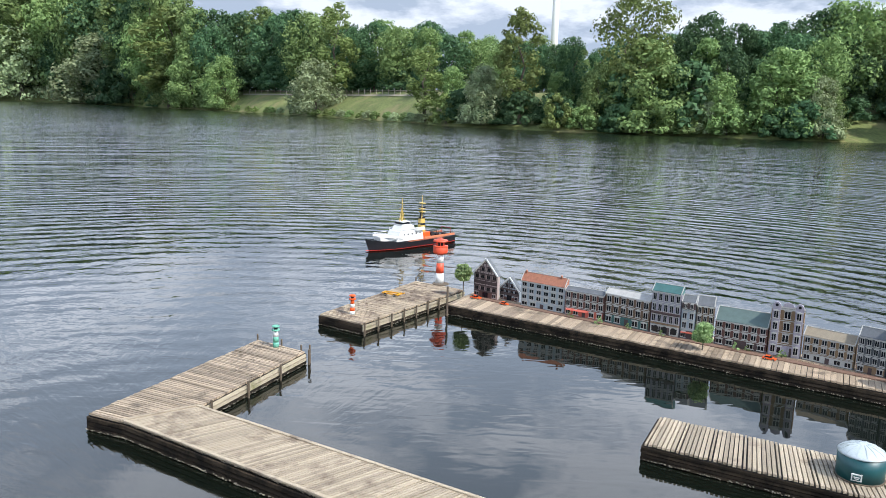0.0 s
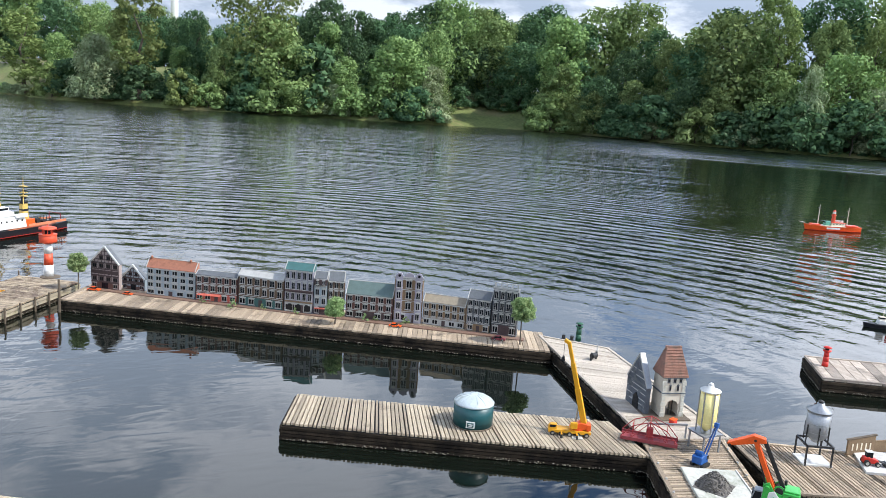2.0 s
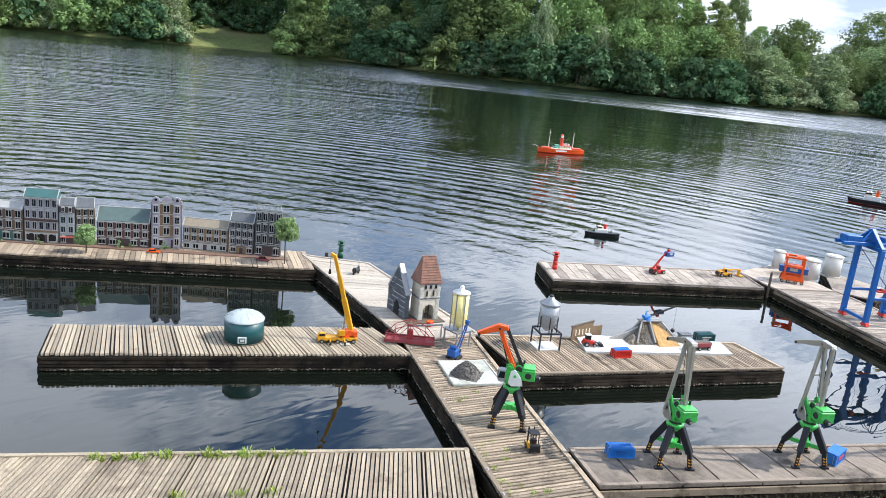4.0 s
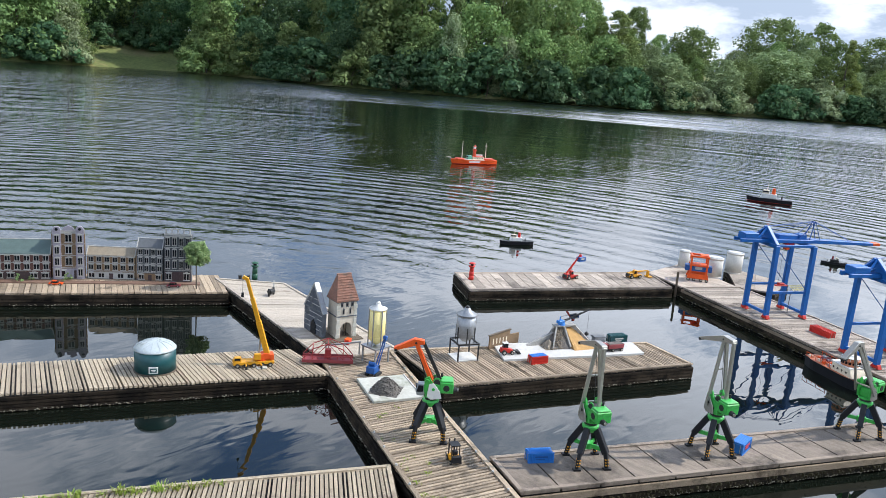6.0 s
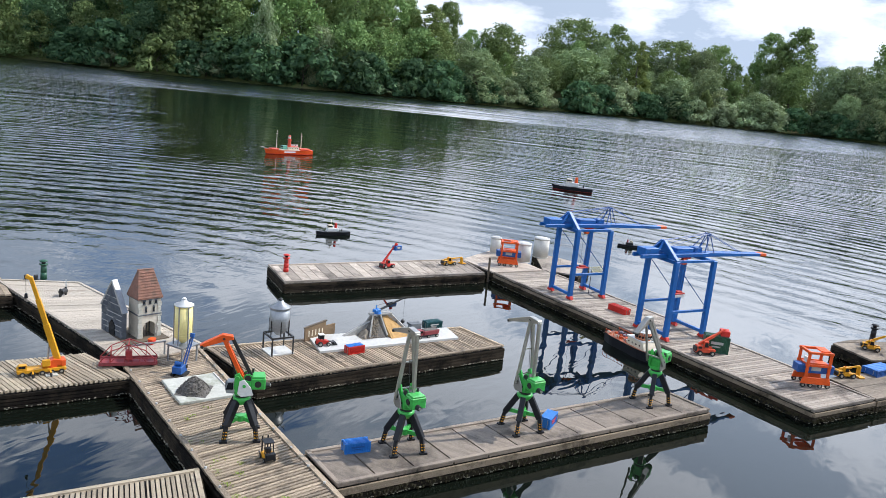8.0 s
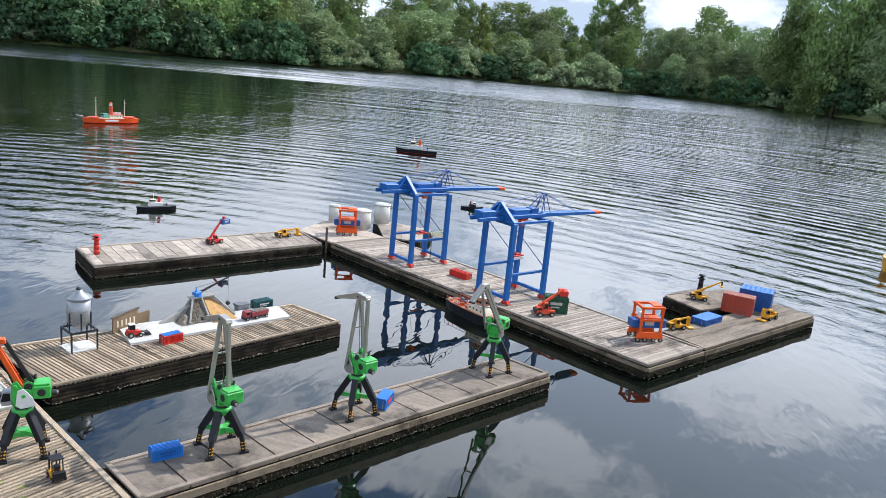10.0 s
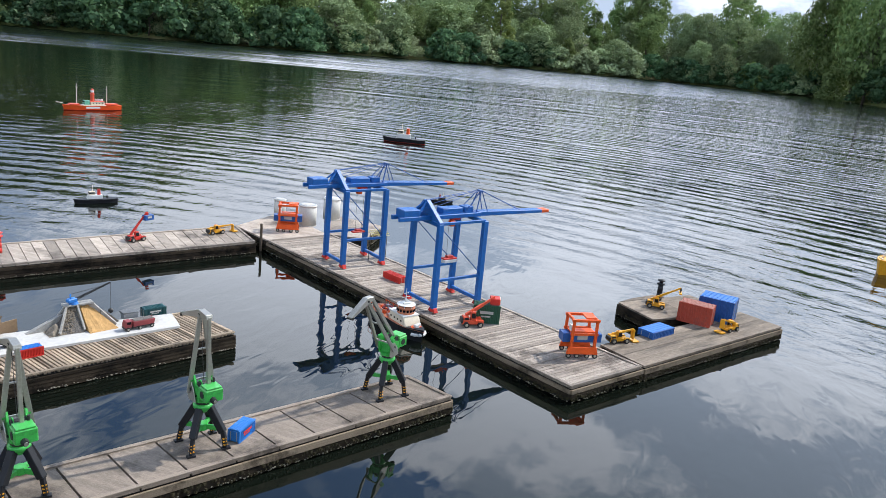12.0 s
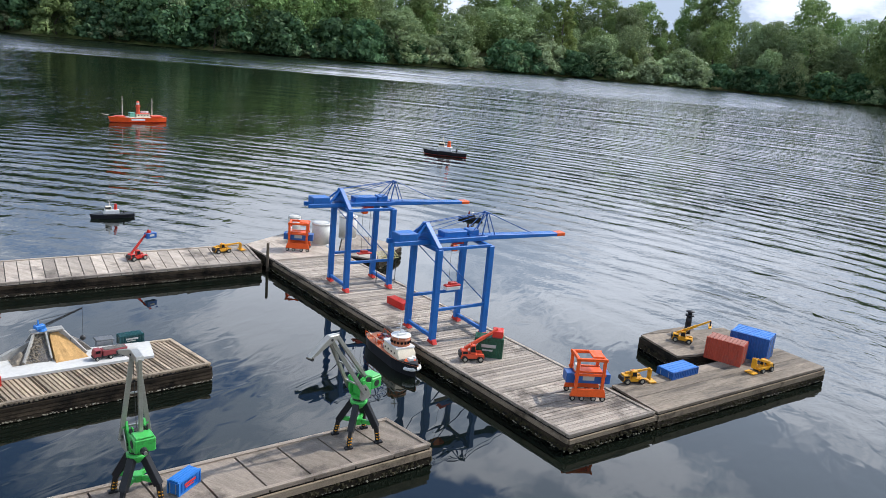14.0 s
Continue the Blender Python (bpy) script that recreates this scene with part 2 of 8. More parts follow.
WOOD_MIX = material("mottled_quay_board", (0.374, 0.295, 0.198), 0.85, vary=0.36, scale=5, bump=0.6, bump_scale=90, stretch=(6, 0.6, 6), stain=(0.125, 0.085, 0.058), stain_at=0.53, piece=0.22)
WOOD_BLEACHED = material("sun_bleached_board", (0.45, 0.39, 0.315), 0.85, vary=0.3, scale=5, bump=0.6, bump_scale=90, stretch=(6, 0.6, 6), stain=(0.28, 0.22, 0.16), stain_at=0.63, piece=0.16)
PLASTER = material("pinkish_plaster", (0.33, 0.27, 0.25), 0.85, vary=0.2, scale=25)
SLABW = material("white_ground_board", (0.50, 0.49, 0.46), 0.8, vary=0.14, scale=4, stain=(0.36, 0.33, 0.28), stain_at=0.62)
DOME = material("pale_blue_grey_sheet", (0.40, 0.45, 0.46), 0.45, vary=0.2, scale=9, stain=(0.24, 0.28, 0.26), stain_at=0.58)
GRAVEL = material("grey_gravel", (0.12, 0.108, 0.095), 0.9, vary=0.6, scale=40, bump=0.8, bump_scale=120)
RUBBLE = material("brown_rubble", (0.21, 0.175, 0.13), 0.9, vary=0.6, scale=30)
SAND = material("ochre_sand", (0.46, 0.27, 0.10), 0.9, vary=0.3, scale=30, bump=0.6, bump_scale=150)
STONE = material("pale_sandstone", (0.50, 0.46, 0.38), 0.85, vary=0.2, scale=14, bump=0.4, bump_scale=90, stain=(0.33, 0.3, 0.25), stain_at=0.62)
STONE_GREY = material("grey_rubble_stone", (0.085, 0.097, 0.115), 0.85, vary=0.4, scale=20, bump=0.5, bump_scale=80, stain=(0.26, 0.26, 0.25), stain_at=0.63)
TILE_RED = material("orange_clay_tile", (0.30, 0.12, 0.07), 0.75, vary=0.3, scale=24, bump=0.4, bump_scale=130)
TILE_BROWN = material("brown_clay_tile", (0.235, 0.115, 0.08), 0.8, vary=0.35, scale=22, bump=0.5, bump_scale=120, stain=(0.15, 0.095, 0.07), stain_at=0.56)
SLATE = material("grey_slate", (0.10, 0.108, 0.115), 0.6, vary=0.25, scale=24, bump=0.3, bump_scale=120)
ROOF_GREEN = material("verdigris_roof", (0.085, 0.125, 0.115), 0.6, vary=0.2, scale=16, bump=0.2)
ROOF_TEAL = material("teal_roof", (0.045, 0.12, 0.115), 0.6, vary=0.2, scale=16, bump=0.2)
ROOF_BEIGE = material("beige_roof", (0.25, 0.21, 0.15), 0.8, vary=0.2, scale=20, bump=0.3)
W_PALE = material("pale_blue_grey_render", (0.27, 0.315, 0.34), 0.8, vary=0.18, scale=20)
W_RED = material("red_brown_brickwork", (0.105, 0.046, 0.036), 0.85, vary=0.35, scale=40, bump=0.4, bump_scale=200)
W_BROWN = material("brown_brickwork", (0.11, 0.07, 0.045), 0.85, vary=0.35, scale=40, bump=0.4, bump_scale=200)
W_TAN = material("tan_brickwork", (0.19, 0.125, 0.07), 0.85, vary=0.3, scale=40, bump=0.4, bump_scale=200)
W_GREY = material("grey_facade", (0.060, 0.066, 0.072), 0.8, vary=0.35, scale=30)
W_DARK = material("dark_timber_facade", (0.055, 0.035, 0.035), 0.8, vary=0.3, scale=30)
TRIM = material("pale_facade_trim", (0.37, 0.365, 0.34), 0.7, vary=0.2, scale=20)
SHOP_GREEN = material("green_shopfront_paint", (0.025, 0.09, 0.085), 0.5, vary=0.2, scale=20)
SHOP_RED = material("red_awning_cloth", (0.42, 0.09, 0.06), 0.8, vary=0.2, scale=20)
PAVING = material("red_brown_paving", (0.165, 0.098, 0.068), 0.85, vary=0.4, scale=18, bump=0.3)
W_LILAC = material("pale_lilac_render", (0.26, 0.245, 0.285), 0.8, vary=0.3, scale=26)
PANE = material("dark_window_pane", (0.008, 0.010, 0.013), 0.15, vary=0.3, scale=30, spec=0.3)
RUBBER = material("black_rubber", (0.015, 0.015, 0.015), 0.8, vary=0.2, scale=30)
IRON = material("dark_iron", (0.035, 0.035, 0.036), 0.55, 0.5, vary=0.3, scale=20)
TRUNK = material("bark", (0.085, 0.07, 0.052), 0.9, vary=0.35, scale=3, bump=0.5, bump_scale=20)
LEAF_DARK = foliage("dark_green_leaves", (0.037, 0.085, 0.041), (0.098, 0.183, 0.079))
LEAF_MID = foliage("mid_green_leaves", (0.110, 0.183, 0.061), (0.232, 0.336, 0.122))
LEAF_LIGHT = foliage("yellow_green_leaves", (0.12, 0.175, 0.05), (0.21, 0.275, 0.095))
LEAF_SILVER = foliage("silver_green_leaves", (0.20, 0.27, 0.13), (0.37, 0.45, 0.25))
LEAF_MODEL = foliage("model_tree_foliage", (0.05, 0.135, 0.035), (0.40, 0.51, 0.235))
LEAF_FRESH = foliage("fresh_green_needles", (0.16, 0.23, 0.06), (0.27, 0.35, 0.12))
# backlit eastern shore: haze and extra brightness put into the leaf colour
LEAF_HAZED = foliage("pale_hazed_green_leaves", (0.15, 0.215, 0.10), (0.27, 0.345, 0.17))
GRASS = material("bank_grass", (0.12, 0.145, 0.040), 0.95, vary=0.45, scale=0.25, stain=(0.20, 0.175, 0.075), stain_at=0.57)
PATHM = material("pale_gravel_path", (0.24, 0.21, 0.155), 0.95, vary=0.25, scale=0.6)
FENCEW = material("bleached_fence_wood", (0.30, 0.265, 0.21), 0.9, vary=0.3, scale=3)
BED = material("dark_lake_bed", (0.03, 0.032, 0.025), 0.95)


def water_material():
    m = bpy.data.materials.new("lake_water")
    m.use_nodes = True
    n, k = m.node_tree.nodes, m.node_tree.links
    b = n["Principled BSDF"]
    b.inputs["Base Color"].default_value = (0.004, 0.006, 0.004, 1)
    b.inputs["Roughness"].default_value = 0.015
    b.inputs["IOR"].default_value = 1.44
    geo = n.new("ShaderNodeNewGeometry")

    def math_node(op, a, c=None):
        q = n.new("ShaderNodeMath")
        q.operation = op
        for i, v in enumerate((a, c)):
            if v is not None:
                if isinstance(v, (int, float)):
                    q.inputs[i].default_value = v
                else:
                    k.new(v, q.inputs[i])
        return q.outputs[0]

    def along(x, y):
        d = n.new("ShaderNodeVectorMath")
        d.operation = "DOT_PRODUCT"
        d.inputs[1].default_value = (x, y, 0)
        k.new(geo.outputs["Position"], d.inputs[0])
        return d.outputs["Value"]

    def smooth(v, lo, hi, a=0.0, c=1.0):
        r = n.new("ShaderNodeMapRange")
        r.interpolation_type = "SMOOTHSTEP"
        for key, q in zip(("From Min", "From Max", "To Min", "To Max"), (lo, hi, a, c)):
            r.inputs[key].default_value = q
        k.new(v, r.inputs["Value"])
        return r.outputs["Result"]

    # wave fronts bend round the basin, parallel to the curved far shore
    off_hub = n.new("ShaderNodeVectorMath")
    off_hub.operation = "SUBTRACT"
    off_hub.inputs[1].default_value = (-2.0, 5.0, 0)
    k.new(geo.outputs["Position"], off_hub.inputs[0])
    cut = n.new("ShaderNodeSeparateXYZ")
    k.new(off_hub.outputs["Vector"], cut.inputs["Vector"])
    length = n.new("ShaderNodeVectorMath")
    length.operation = "LENGTH"
    k.new(off_hub.outputs["Vector"], length.inputs[0])
    fronts = n.new("ShaderNodeCombineXYZ")
    k.new(math_node("MULTIPLY", math_node("ARCTAN2", cut.outputs["X"], cut.outputs["Y"]), 24.0), fronts.inputs["X"])
    k.new(length.outputs["Value"], fronts.inputs["Y"])

    def ripple(angle, sx, sy, scale, detail, distortion=0.0, rough=0.5, bent=True):
        mpg = n.new("ShaderNodeMapping")
        mpg.inputs["Rotation"].default_value = (0, 0, radians(angle))
        mpg.inputs["Scale"].default_value = (sx, sy, 1)
        k.new(fronts.outputs["Vector"] if bent else geo.outputs["Position"], mpg.inputs["Vector"])
        t = n.new("ShaderNodeTexNoise")
        t.inputs["Scale"].default_value, t.inputs["Detail"].default_value = scale, detail
        t.inputs["Distortion"].default_value, t.inputs["Roughness"].default_value = distortion, rough
        k.new(mpg.outputs["Vector"], t.inputs["Vector"])
        return t.outputs["Fac"]

    back, side = along(0.53, 0.85), along(0.85, -0.53)
    skirt = math_node("MAXIMUM", smooth(back, 8.6, 12.0, 0.0, 0.21), smooth(side, 8.6, 11.5, 0.0, 0.30))
    skirt = math_node("MAXIMUM", skirt, smooth(side, -3.0, -9.0, 0.0, 0.13))
    spread = math_node("ADD", math_node("MULTIPLY", side, 0.075), math_node("MULTIPLY", math_node("ABSOLUTE", side), 0.225))
    rear = smooth(math_node("SUBTRACT", back, spread), 10.3, 15.6)
    flanks = math_node("MAXIMUM", smooth(side, 11.5, 19.0, 0.0, 0.95), smooth(side, -10.0, -16.0, 0.0, 0.7))
    open_water = math_node("MAXIMUM", skirt, math_node("MAXIMUM", rear, flanks))
    gusts = smooth(ripple(20, 0.12, 0.3, 1.0, 3, bent=False), 0.35, 0.65, 0.25, 1.0)
    swell = ripple(5, 0.34, 1.0, 1.35, 2.0, 0.5)
    chop = ripple(-9, 0.48, 1.0, 3.6, 3.0, 0.7)
    fine = ripple(6, 0.65, 1.0, 11.0, 2.0, 0.5)
    train = n.new("ShaderNodeTexWave")
    train.wave_type, train.bands_direction = "BANDS", "Y"
    train.inputs["Scale"].default_value, train.inputs["Distortion"].default_value = 0.55, 4.4
    train.inputs["Detail"].default_value, train.inputs["Detail Scale"].default_value = 2.0, 0.9
    turn = n.new("ShaderNodeMapping")
    turn.inputs["Rotation"].default_value = (0, 0, radians(4))
    turn.inputs["Scale"].default_value = (0.25, 1, 1)
    k.new(fronts.outputs["Vector"], turn.inputs["Vector"])
    k.new(turn.outputs["Vector"], train.inputs["Vector"])
    # a sheltered sector of the lake, lying calmer under the tall wood
    flat = n.new("ShaderNodeSeparateXYZ")
    k.new(geo.outputs["Position"], flat.inputs["Vector"])
    bearing = math_node("ARCTAN2", flat.outputs["X"], flat.outputs["Y"])
    sector = math_node("MULTIPLY", smooth(bearing, radians(37), radians(44)), smooth(bearing, radians(73), radians(62)))
    reach = n.new("ShaderNodeVectorMath")
    reach.operation = "LENGTH"
    k.new(geo.outputs["Position"], reach.inputs[0])
    lee = math_node("MULTIPLY", sector, smooth(reach.outputs["Value"], 13.0, 25.0))
    cove = math_node("MULTIPLY", smooth(along(0.21, 0.98), 76.0, 86.0), smooth(bearing, radians(30), radians(22)))
    shelter = math_node("MULTIPLY", math_node("SUBTRACT", 1.0, math_node("MULTIPLY", lee, 0.86)), math_node("SUBTRACT", 1.0, math_node("MULTIPLY", cove, 0.6)))
    long_waves = math_node("ADD", math_node("MULTIPLY", swell, 0.105), math_node("MULTIPLY", math_node("MULTIPLY", math_node("SUBTRACT", train.outputs["Fac"], 0.5), smooth(reach.outputs["Value"], 16.0, 48.0, 1.0, 0.2)), 0.024))
    short_waves = math_node("ADD", math_node("MULTIPLY", chop, 0.043), math_node("MULTIPLY", fine, 0.007))
    short_waves = math_node("MULTIPLY", math_node("SUBTRACT", short_waves, 0.025), math_node("SUBTRACT", 1.0, math_node("MULTIPLY", lee, 0.72)))
    waves = math_node("ADD", math_node("MULTIPLY", math_node("SUBTRACT", long_waves, 0.0525), shelter), short_waves)
    waves = math_node("MULTIPLY", math_node("MULTIPLY", waves, open_water), smooth(gusts, 0.0, 1.0, 0.45, 1.0))
    far_off = n.new("ShaderNodeVectorMath")
    far_off.operation = "LENGTH"
    k.new(geo.outputs["Position"], far_off.inputs[0])
    rollers = math_node("MULTIPLY", ripple(2, 0.16, 1.0, 0.62, 3.0, 0.4), smooth(far_off.outputs["Value"], 22.0, 55.0, 0.0, 0.34))
    waves = math_node("ADD", waves, math_node("MULTIPLY", rollers, shelter))
    calm = math_node("MULTIPLY", math_node("MULTIPLY", ripple(-20, 0.5, 1.0, 1.5, 1.5, 0.6, bent=False), gusts), 0.0055)
    calm = math_node("ADD", calm, math_node("MULTIPLY", math_node("MULTIPLY", ripple(-30, 0.4, 1.0, 6.0, 1.0, 0.8, bent=False), gusts), 0.0028))
    # ruffled strip of water along the far shore, fine ripples in the distance
    strip = math_node("MULTIPLY", smooth(along(0.787, 0.617), 61.0, 65.0), math_node("MULTIPLY", smooth(along(0.87, -0.5), 0.0, 14.0), smooth(along(0, 1), -9.0, 6.0)))
    waves = math_node("ADD", waves, math_node("MULTIPLY", math_node("MULTIPLY", math_node("SUBTRACT", ripple(0, 0.22, 1.0, 0.30, 3.0, 0.5), 0.5), strip), 0.4))
    height = math_node("ADD", waves, calm)
    eye_far = n.new("ShaderNodeVectorMath")
    eye_far.operation = "LENGTH"
    k.new(geo.outputs["Position"], eye_far.inputs[0])
    ruffle = math_node("MULTIPLY", smooth(eye_far.outputs["Value"], 30.0, 80.0, 0.0, 0.13), smooth(gusts, 0.0, 1.0, 0.6, 1.0))
    rough = math_node("ADD", math_node("MULTIPLY", ruffle, math_node("SUBTRACT", 1.0, strip)), math_node("ADD", math_node("MULTIPLY", strip, 0.07), 0.003))
    k.new(rough, b.inputs["Roughness"])
    bp = n.new("ShaderNodeBump")
    bp.inputs["Strength"].default_value, bp.inputs["Distance"].default_value = 1.0, 1.0
    k.new(height, bp.inputs["Height"])
    # the facets of the wind-ruffled strip lean towards the middle of the lake
    lean = n.new("ShaderNodeVectorMath")
    lean.operation = "NORMALIZE"
    k.new(off_hub.outputs["Vector"], lean.inputs[0])
    push = n.new("ShaderNodeVectorMath")
    push.operation = "SCALE"
    k.new(lean.outputs["Vector"], push.inputs[0])
    k.new(math_node("MULTIPLY", strip, smooth(ripple(0, 0.10, 1.0, 0.9, 3.0, 0.3), 0.3, 0.6, -0.10, -0.18)), push.inputs["Scale"])
    tilt = n.new("ShaderNodeVectorMath")
    tilt.operation = "ADD"
    k.new(bp.outputs["Normal"], tilt.inputs[0])
    k.new(push.outputs["Vector"], tilt.inputs[1])
    unit = n.new("ShaderNodeVectorMath")
    unit.operation = "NORMALIZE"
    k.new(tilt.outputs["Vector"], unit.inputs[0])
    k.new(unit.outputs["Vector"], b.inputs["Normal"])
    return m


WATER = water_material()


# ---- mesh helpers ----
def finish(name, bm, mat, parent=None, label="", bevel=0.0, smooth=False):
    if bevel:
        bmesh.ops.bevel(bm, geom=list(bm.edges), offset=bevel, segments=1, affect="EDGES", clamp_overlap=True)
    bmesh.ops.recalc_face_normals(bm, faces=list(bm.faces))
    me = bpy.data.meshes.new(name)
    bm.to_mesh(me)
    bm.free()
    if smooth:
        for p in me.polygons:
            p.use_smooth = len(p.vertices) == 4
    me.materials.append(mat)
    ob = new(name, me)
    ob.parent = parent
    return tagged(ob, label)


def part(name, bm, mat, parent, label="", bevel=0.0, smooth=False):
    return finish(name, bm, mat, parent, label, bevel, smooth)


def shared(name, me, parent, m, label=""):
    ob = new(name, me)
    ob.parent = parent
    ob.matrix_local = m
    return tagged(ob, label)


def root(name, x, y, z, rz, label, category, group="", scale=1.0):
    ob = new(name)
    ob.empty_display_size = 0.05
    ob.matrix_world = pose(x, y, z, 0, 0, rz) @ Matrix.Scale(scale, 4)
    return tagged(ob, label, category, group)


def box(bm, c, s, m=None):
    mm = Matrix.Translation(c) @ Matrix.Diagonal((*s, 1))
    bmesh.ops.create_cube(bm, size=1, matrix=(m @ mm) if m else mm)
    return bm


def B(c, s, m=None):
    return box(bmesh.new(), c, s, m)


def beam(bm, p0, p1, w, h=None):
    p0, p1 = Vector(p0), Vector(p1)
    d = p1 - p0
    m = d.to_track_quat("Z", "Y").to_matrix().to_4x4()
    m.translation = (p0 + p1) / 2
    bmesh.ops.create_cube(bm, size=1, matrix=m @ Matrix.Diagonal((w, h or w, d.length, 1)))
    return bm


def tube(bm, p0, p1, r0, r1=None, n=8):
    p0, p1 = Vector(p0), Vector(p1)
    d = p1 - p0
    m = d.to_track_quat("Z", "Y").to_matrix().to_4x4()
    m.translation = (p0 + p1) / 2
    bmesh.ops.create_cone(bm, cap_ends=True, segments=n, radius1=r0, radius2=r0 if r1 is None else max(r1, 1e-4), depth=d.length, matrix=m)
    return bm


def T(p0, p1, r0, r1=None, n=8):
    return tube(bmesh.new(), p0, p1, r0, r1, n)


def prism(bm, pts, y0, y1):
    """A polygon in x and z, pulled from y0 to y1."""
    a = [bm.verts.new((x, y0, z)) for x, z in pts]
    c = [bm.verts.new((x, y1, z)) for x, z in pts]
    bm.faces.new(a)
    bm.faces.new(c[::-1])
    for i in range(len(pts)):
        j = (i + 1) % len(pts)
        bm.faces.new((a[i], a[j], c[j], c[i]))
    return bm


def spun(bm, prof, n=20, x=0, y=0):
    """A body of revolution from rows of radius and height."""
    rings = []
    for r, z in prof:
        rings.append([bm.verts.new((x + max(r, 1e-4) * math.cos(2 * math.pi * i / n), y + max(r, 1e-4) * math.sin(2 * math.pi * i / n), z)) for i in range(n)])
    for a, c in zip(rings, rings[1:]):
        for i in range(n):
            bm.faces.new((a[i], a[(i + 1) % n], c[(i + 1) % n], c[i]))
    bm.faces.new(rings[0][::-1])
    bm.faces.new(rings[-1])
    return bm


# ---- lake, bank and ground ----
EYE0 = Vector((0.5, 0.0))
SHORE = [(-60, 430), (-45, 440), (-31, 430), (-26, 380), (-21, 275), (-15, 215), (-10, 177), (-6, 150), (-2, 126), (6, 113), (14, 114), (22, 112), (27, 118), (33, 114),
         (40, 102), (48, 98), (56, 101), (60, 104), (66, 112), (70, 120), (75, 128), (80, 133), (85, 138), (92, 140), (97, 138), (101, 120), (108, 100), (120, 80)]
SKYLINE_WEST = [(-60, 6), (-45, 6.5), (-31, 5.6), (-27, 6.6), (-21, 6.9), (-19, 6.1), (-16, 6.0), (-13, 6.6), (-11, 5.7), (-8, 5.9), (-6, 5.6), (-3, 6.0), (0, 4.8), (3, 5.0), (6, 4.6), (8, 4.2), (10, 5.2), (14, 5.4), (16, 6.1), (18, 5.6), (21, 6.0), (24, 6.4), (26, 6.1), (29, 7.0), (32, 7.5), (36, 7.2), (38, 6.2), (41, 6.0)]
SKYLINE_EAST = [(43, 7.4), (45, 8.0), (50, 8.4), (54, 7.5), (58, 6.0), (60, 5.8), (62, 5.0), (64, 3.7), (66, 4.0), (68, 2.7), (69, 3.6), (70, 4.7), (74, 4.6), (75, 3.5), (77, 4.0), (80, 3.7), (81, 3.0), (83, 4.5), (84, 5.1), (86, 4.1), (88, 2.6), (90, 3.6), (92, 4.5), (94, 3.4), (96, 4.1), (97, 5.6), (99, 7), (105, 8), (120, 7)]
SKYLINE = SKYLINE_WEST + SKYLINE_EAST


def shore_at(b):
    return float(np.interp(b, [q[0] for q in SHORE], [q[1] for q in SHORE]))


def skyline_at(b):
    return float(np.interp(b, [q[0] for q in SKYLINE], [q[1] for q in SKYLINE]))


def spot(b, d):
    return EYE0 + Vector((math.sin(radians(b)), math.cos(radians(b)))) * d


def bank_height(off):
    return float(np.interp(off, [-3, -0.5, 0.4, 3, 10, 25, 60, 300, 1500, 5000], [-0.9, -0.15, 0.25, 0.9, 2.9, 5.8, 7.0, 8, 9, 9]))


HUB = Vector((3.0, 6.0))
edge = [spot(b, d) for b, d in SHORE] + [Vector(p) for p in ((45, -38), (22, -17), (11, -7.5), (7.2, -3.6), (4.6, -0.9), (3.3, 1.0), (2.0, 2.2), (0, 2.7), (-4, 2.9), (-10, 2.2), (-28, -3), (-80, -8), (-200, 40))]
polar = sorted((math.atan2(p.x - HUB.x, p.y - HUB.y), (p - HUB).length) for p in edge)
pa, pr_ = [p[0] for p in polar], [p[1] for p in polar]
pa, pr_ = [pa[-1] - 2 * math.pi] + pa + [pa[0] + 2 * math.pi], [pr_[-1]] + pr_ + [pr_[0]]
OFFS = (-3, -0.5, 0.4, 3, 10, 25, 60, 300, 1500, 5000)
NA = 360
bm = bmesh.new()
rings = []
for off in OFFS:
    ring = []
    for i in range(NA):
        a = -math.pi + 2 * math.pi * i / NA
        r = float(np.interp(a, pa, pr_))
        near = r < 30
        rr = max(r + (off if not near else off * 0.6), 1.5)
        z = bank_height(off) if not near else float(np.interp(off, [-3, -0.5, 0.4, 3, 10, 60], [-0.7, -0.15, 0.2, 0.9, 1.2, 1.5]))
        if 0.4 < off < 400:
            z += 0.15 * noise.noise((rr * math.sin(a) * 0.15, rr * math.cos(a) * 0.15, 0))
        ring.append(bm.verts.new((HUB.x + rr * math.sin(a), HUB.y + rr * math.cos(a), z)))
    rings.append(ring)
for p, q in zip(rings, rings[1:]):
    for i in range(NA):
        bm.faces.new((p[i], p[(i + 1) % NA], q[(i + 1) % NA], q[i]))
tagged(finish("ground", bm, GRASS, smooth=True), "grassy lake bank and meadow round the water", "ground", kind="structure")
bm = bmesh.new()
bmesh.ops.create_circle(bm, cap_ends=True, segments=64, radius=560, matrix=Matrix.Translation((60, 90, 0)))
tagged(finish("water", bm, WATER), "dark rippled lake water, calm between the pontoons", "water", kind="structure")
bm = bmesh.new()
bmesh.ops.create_circle(bm, cap_ends=True, segments=64, radius=560, matrix=Matrix.Translation((60, 90, -1.2)))
tagged(finish("lake_bed", bm, BED), "dark muddy lake bed under the water", "lake bed", kind="structure")


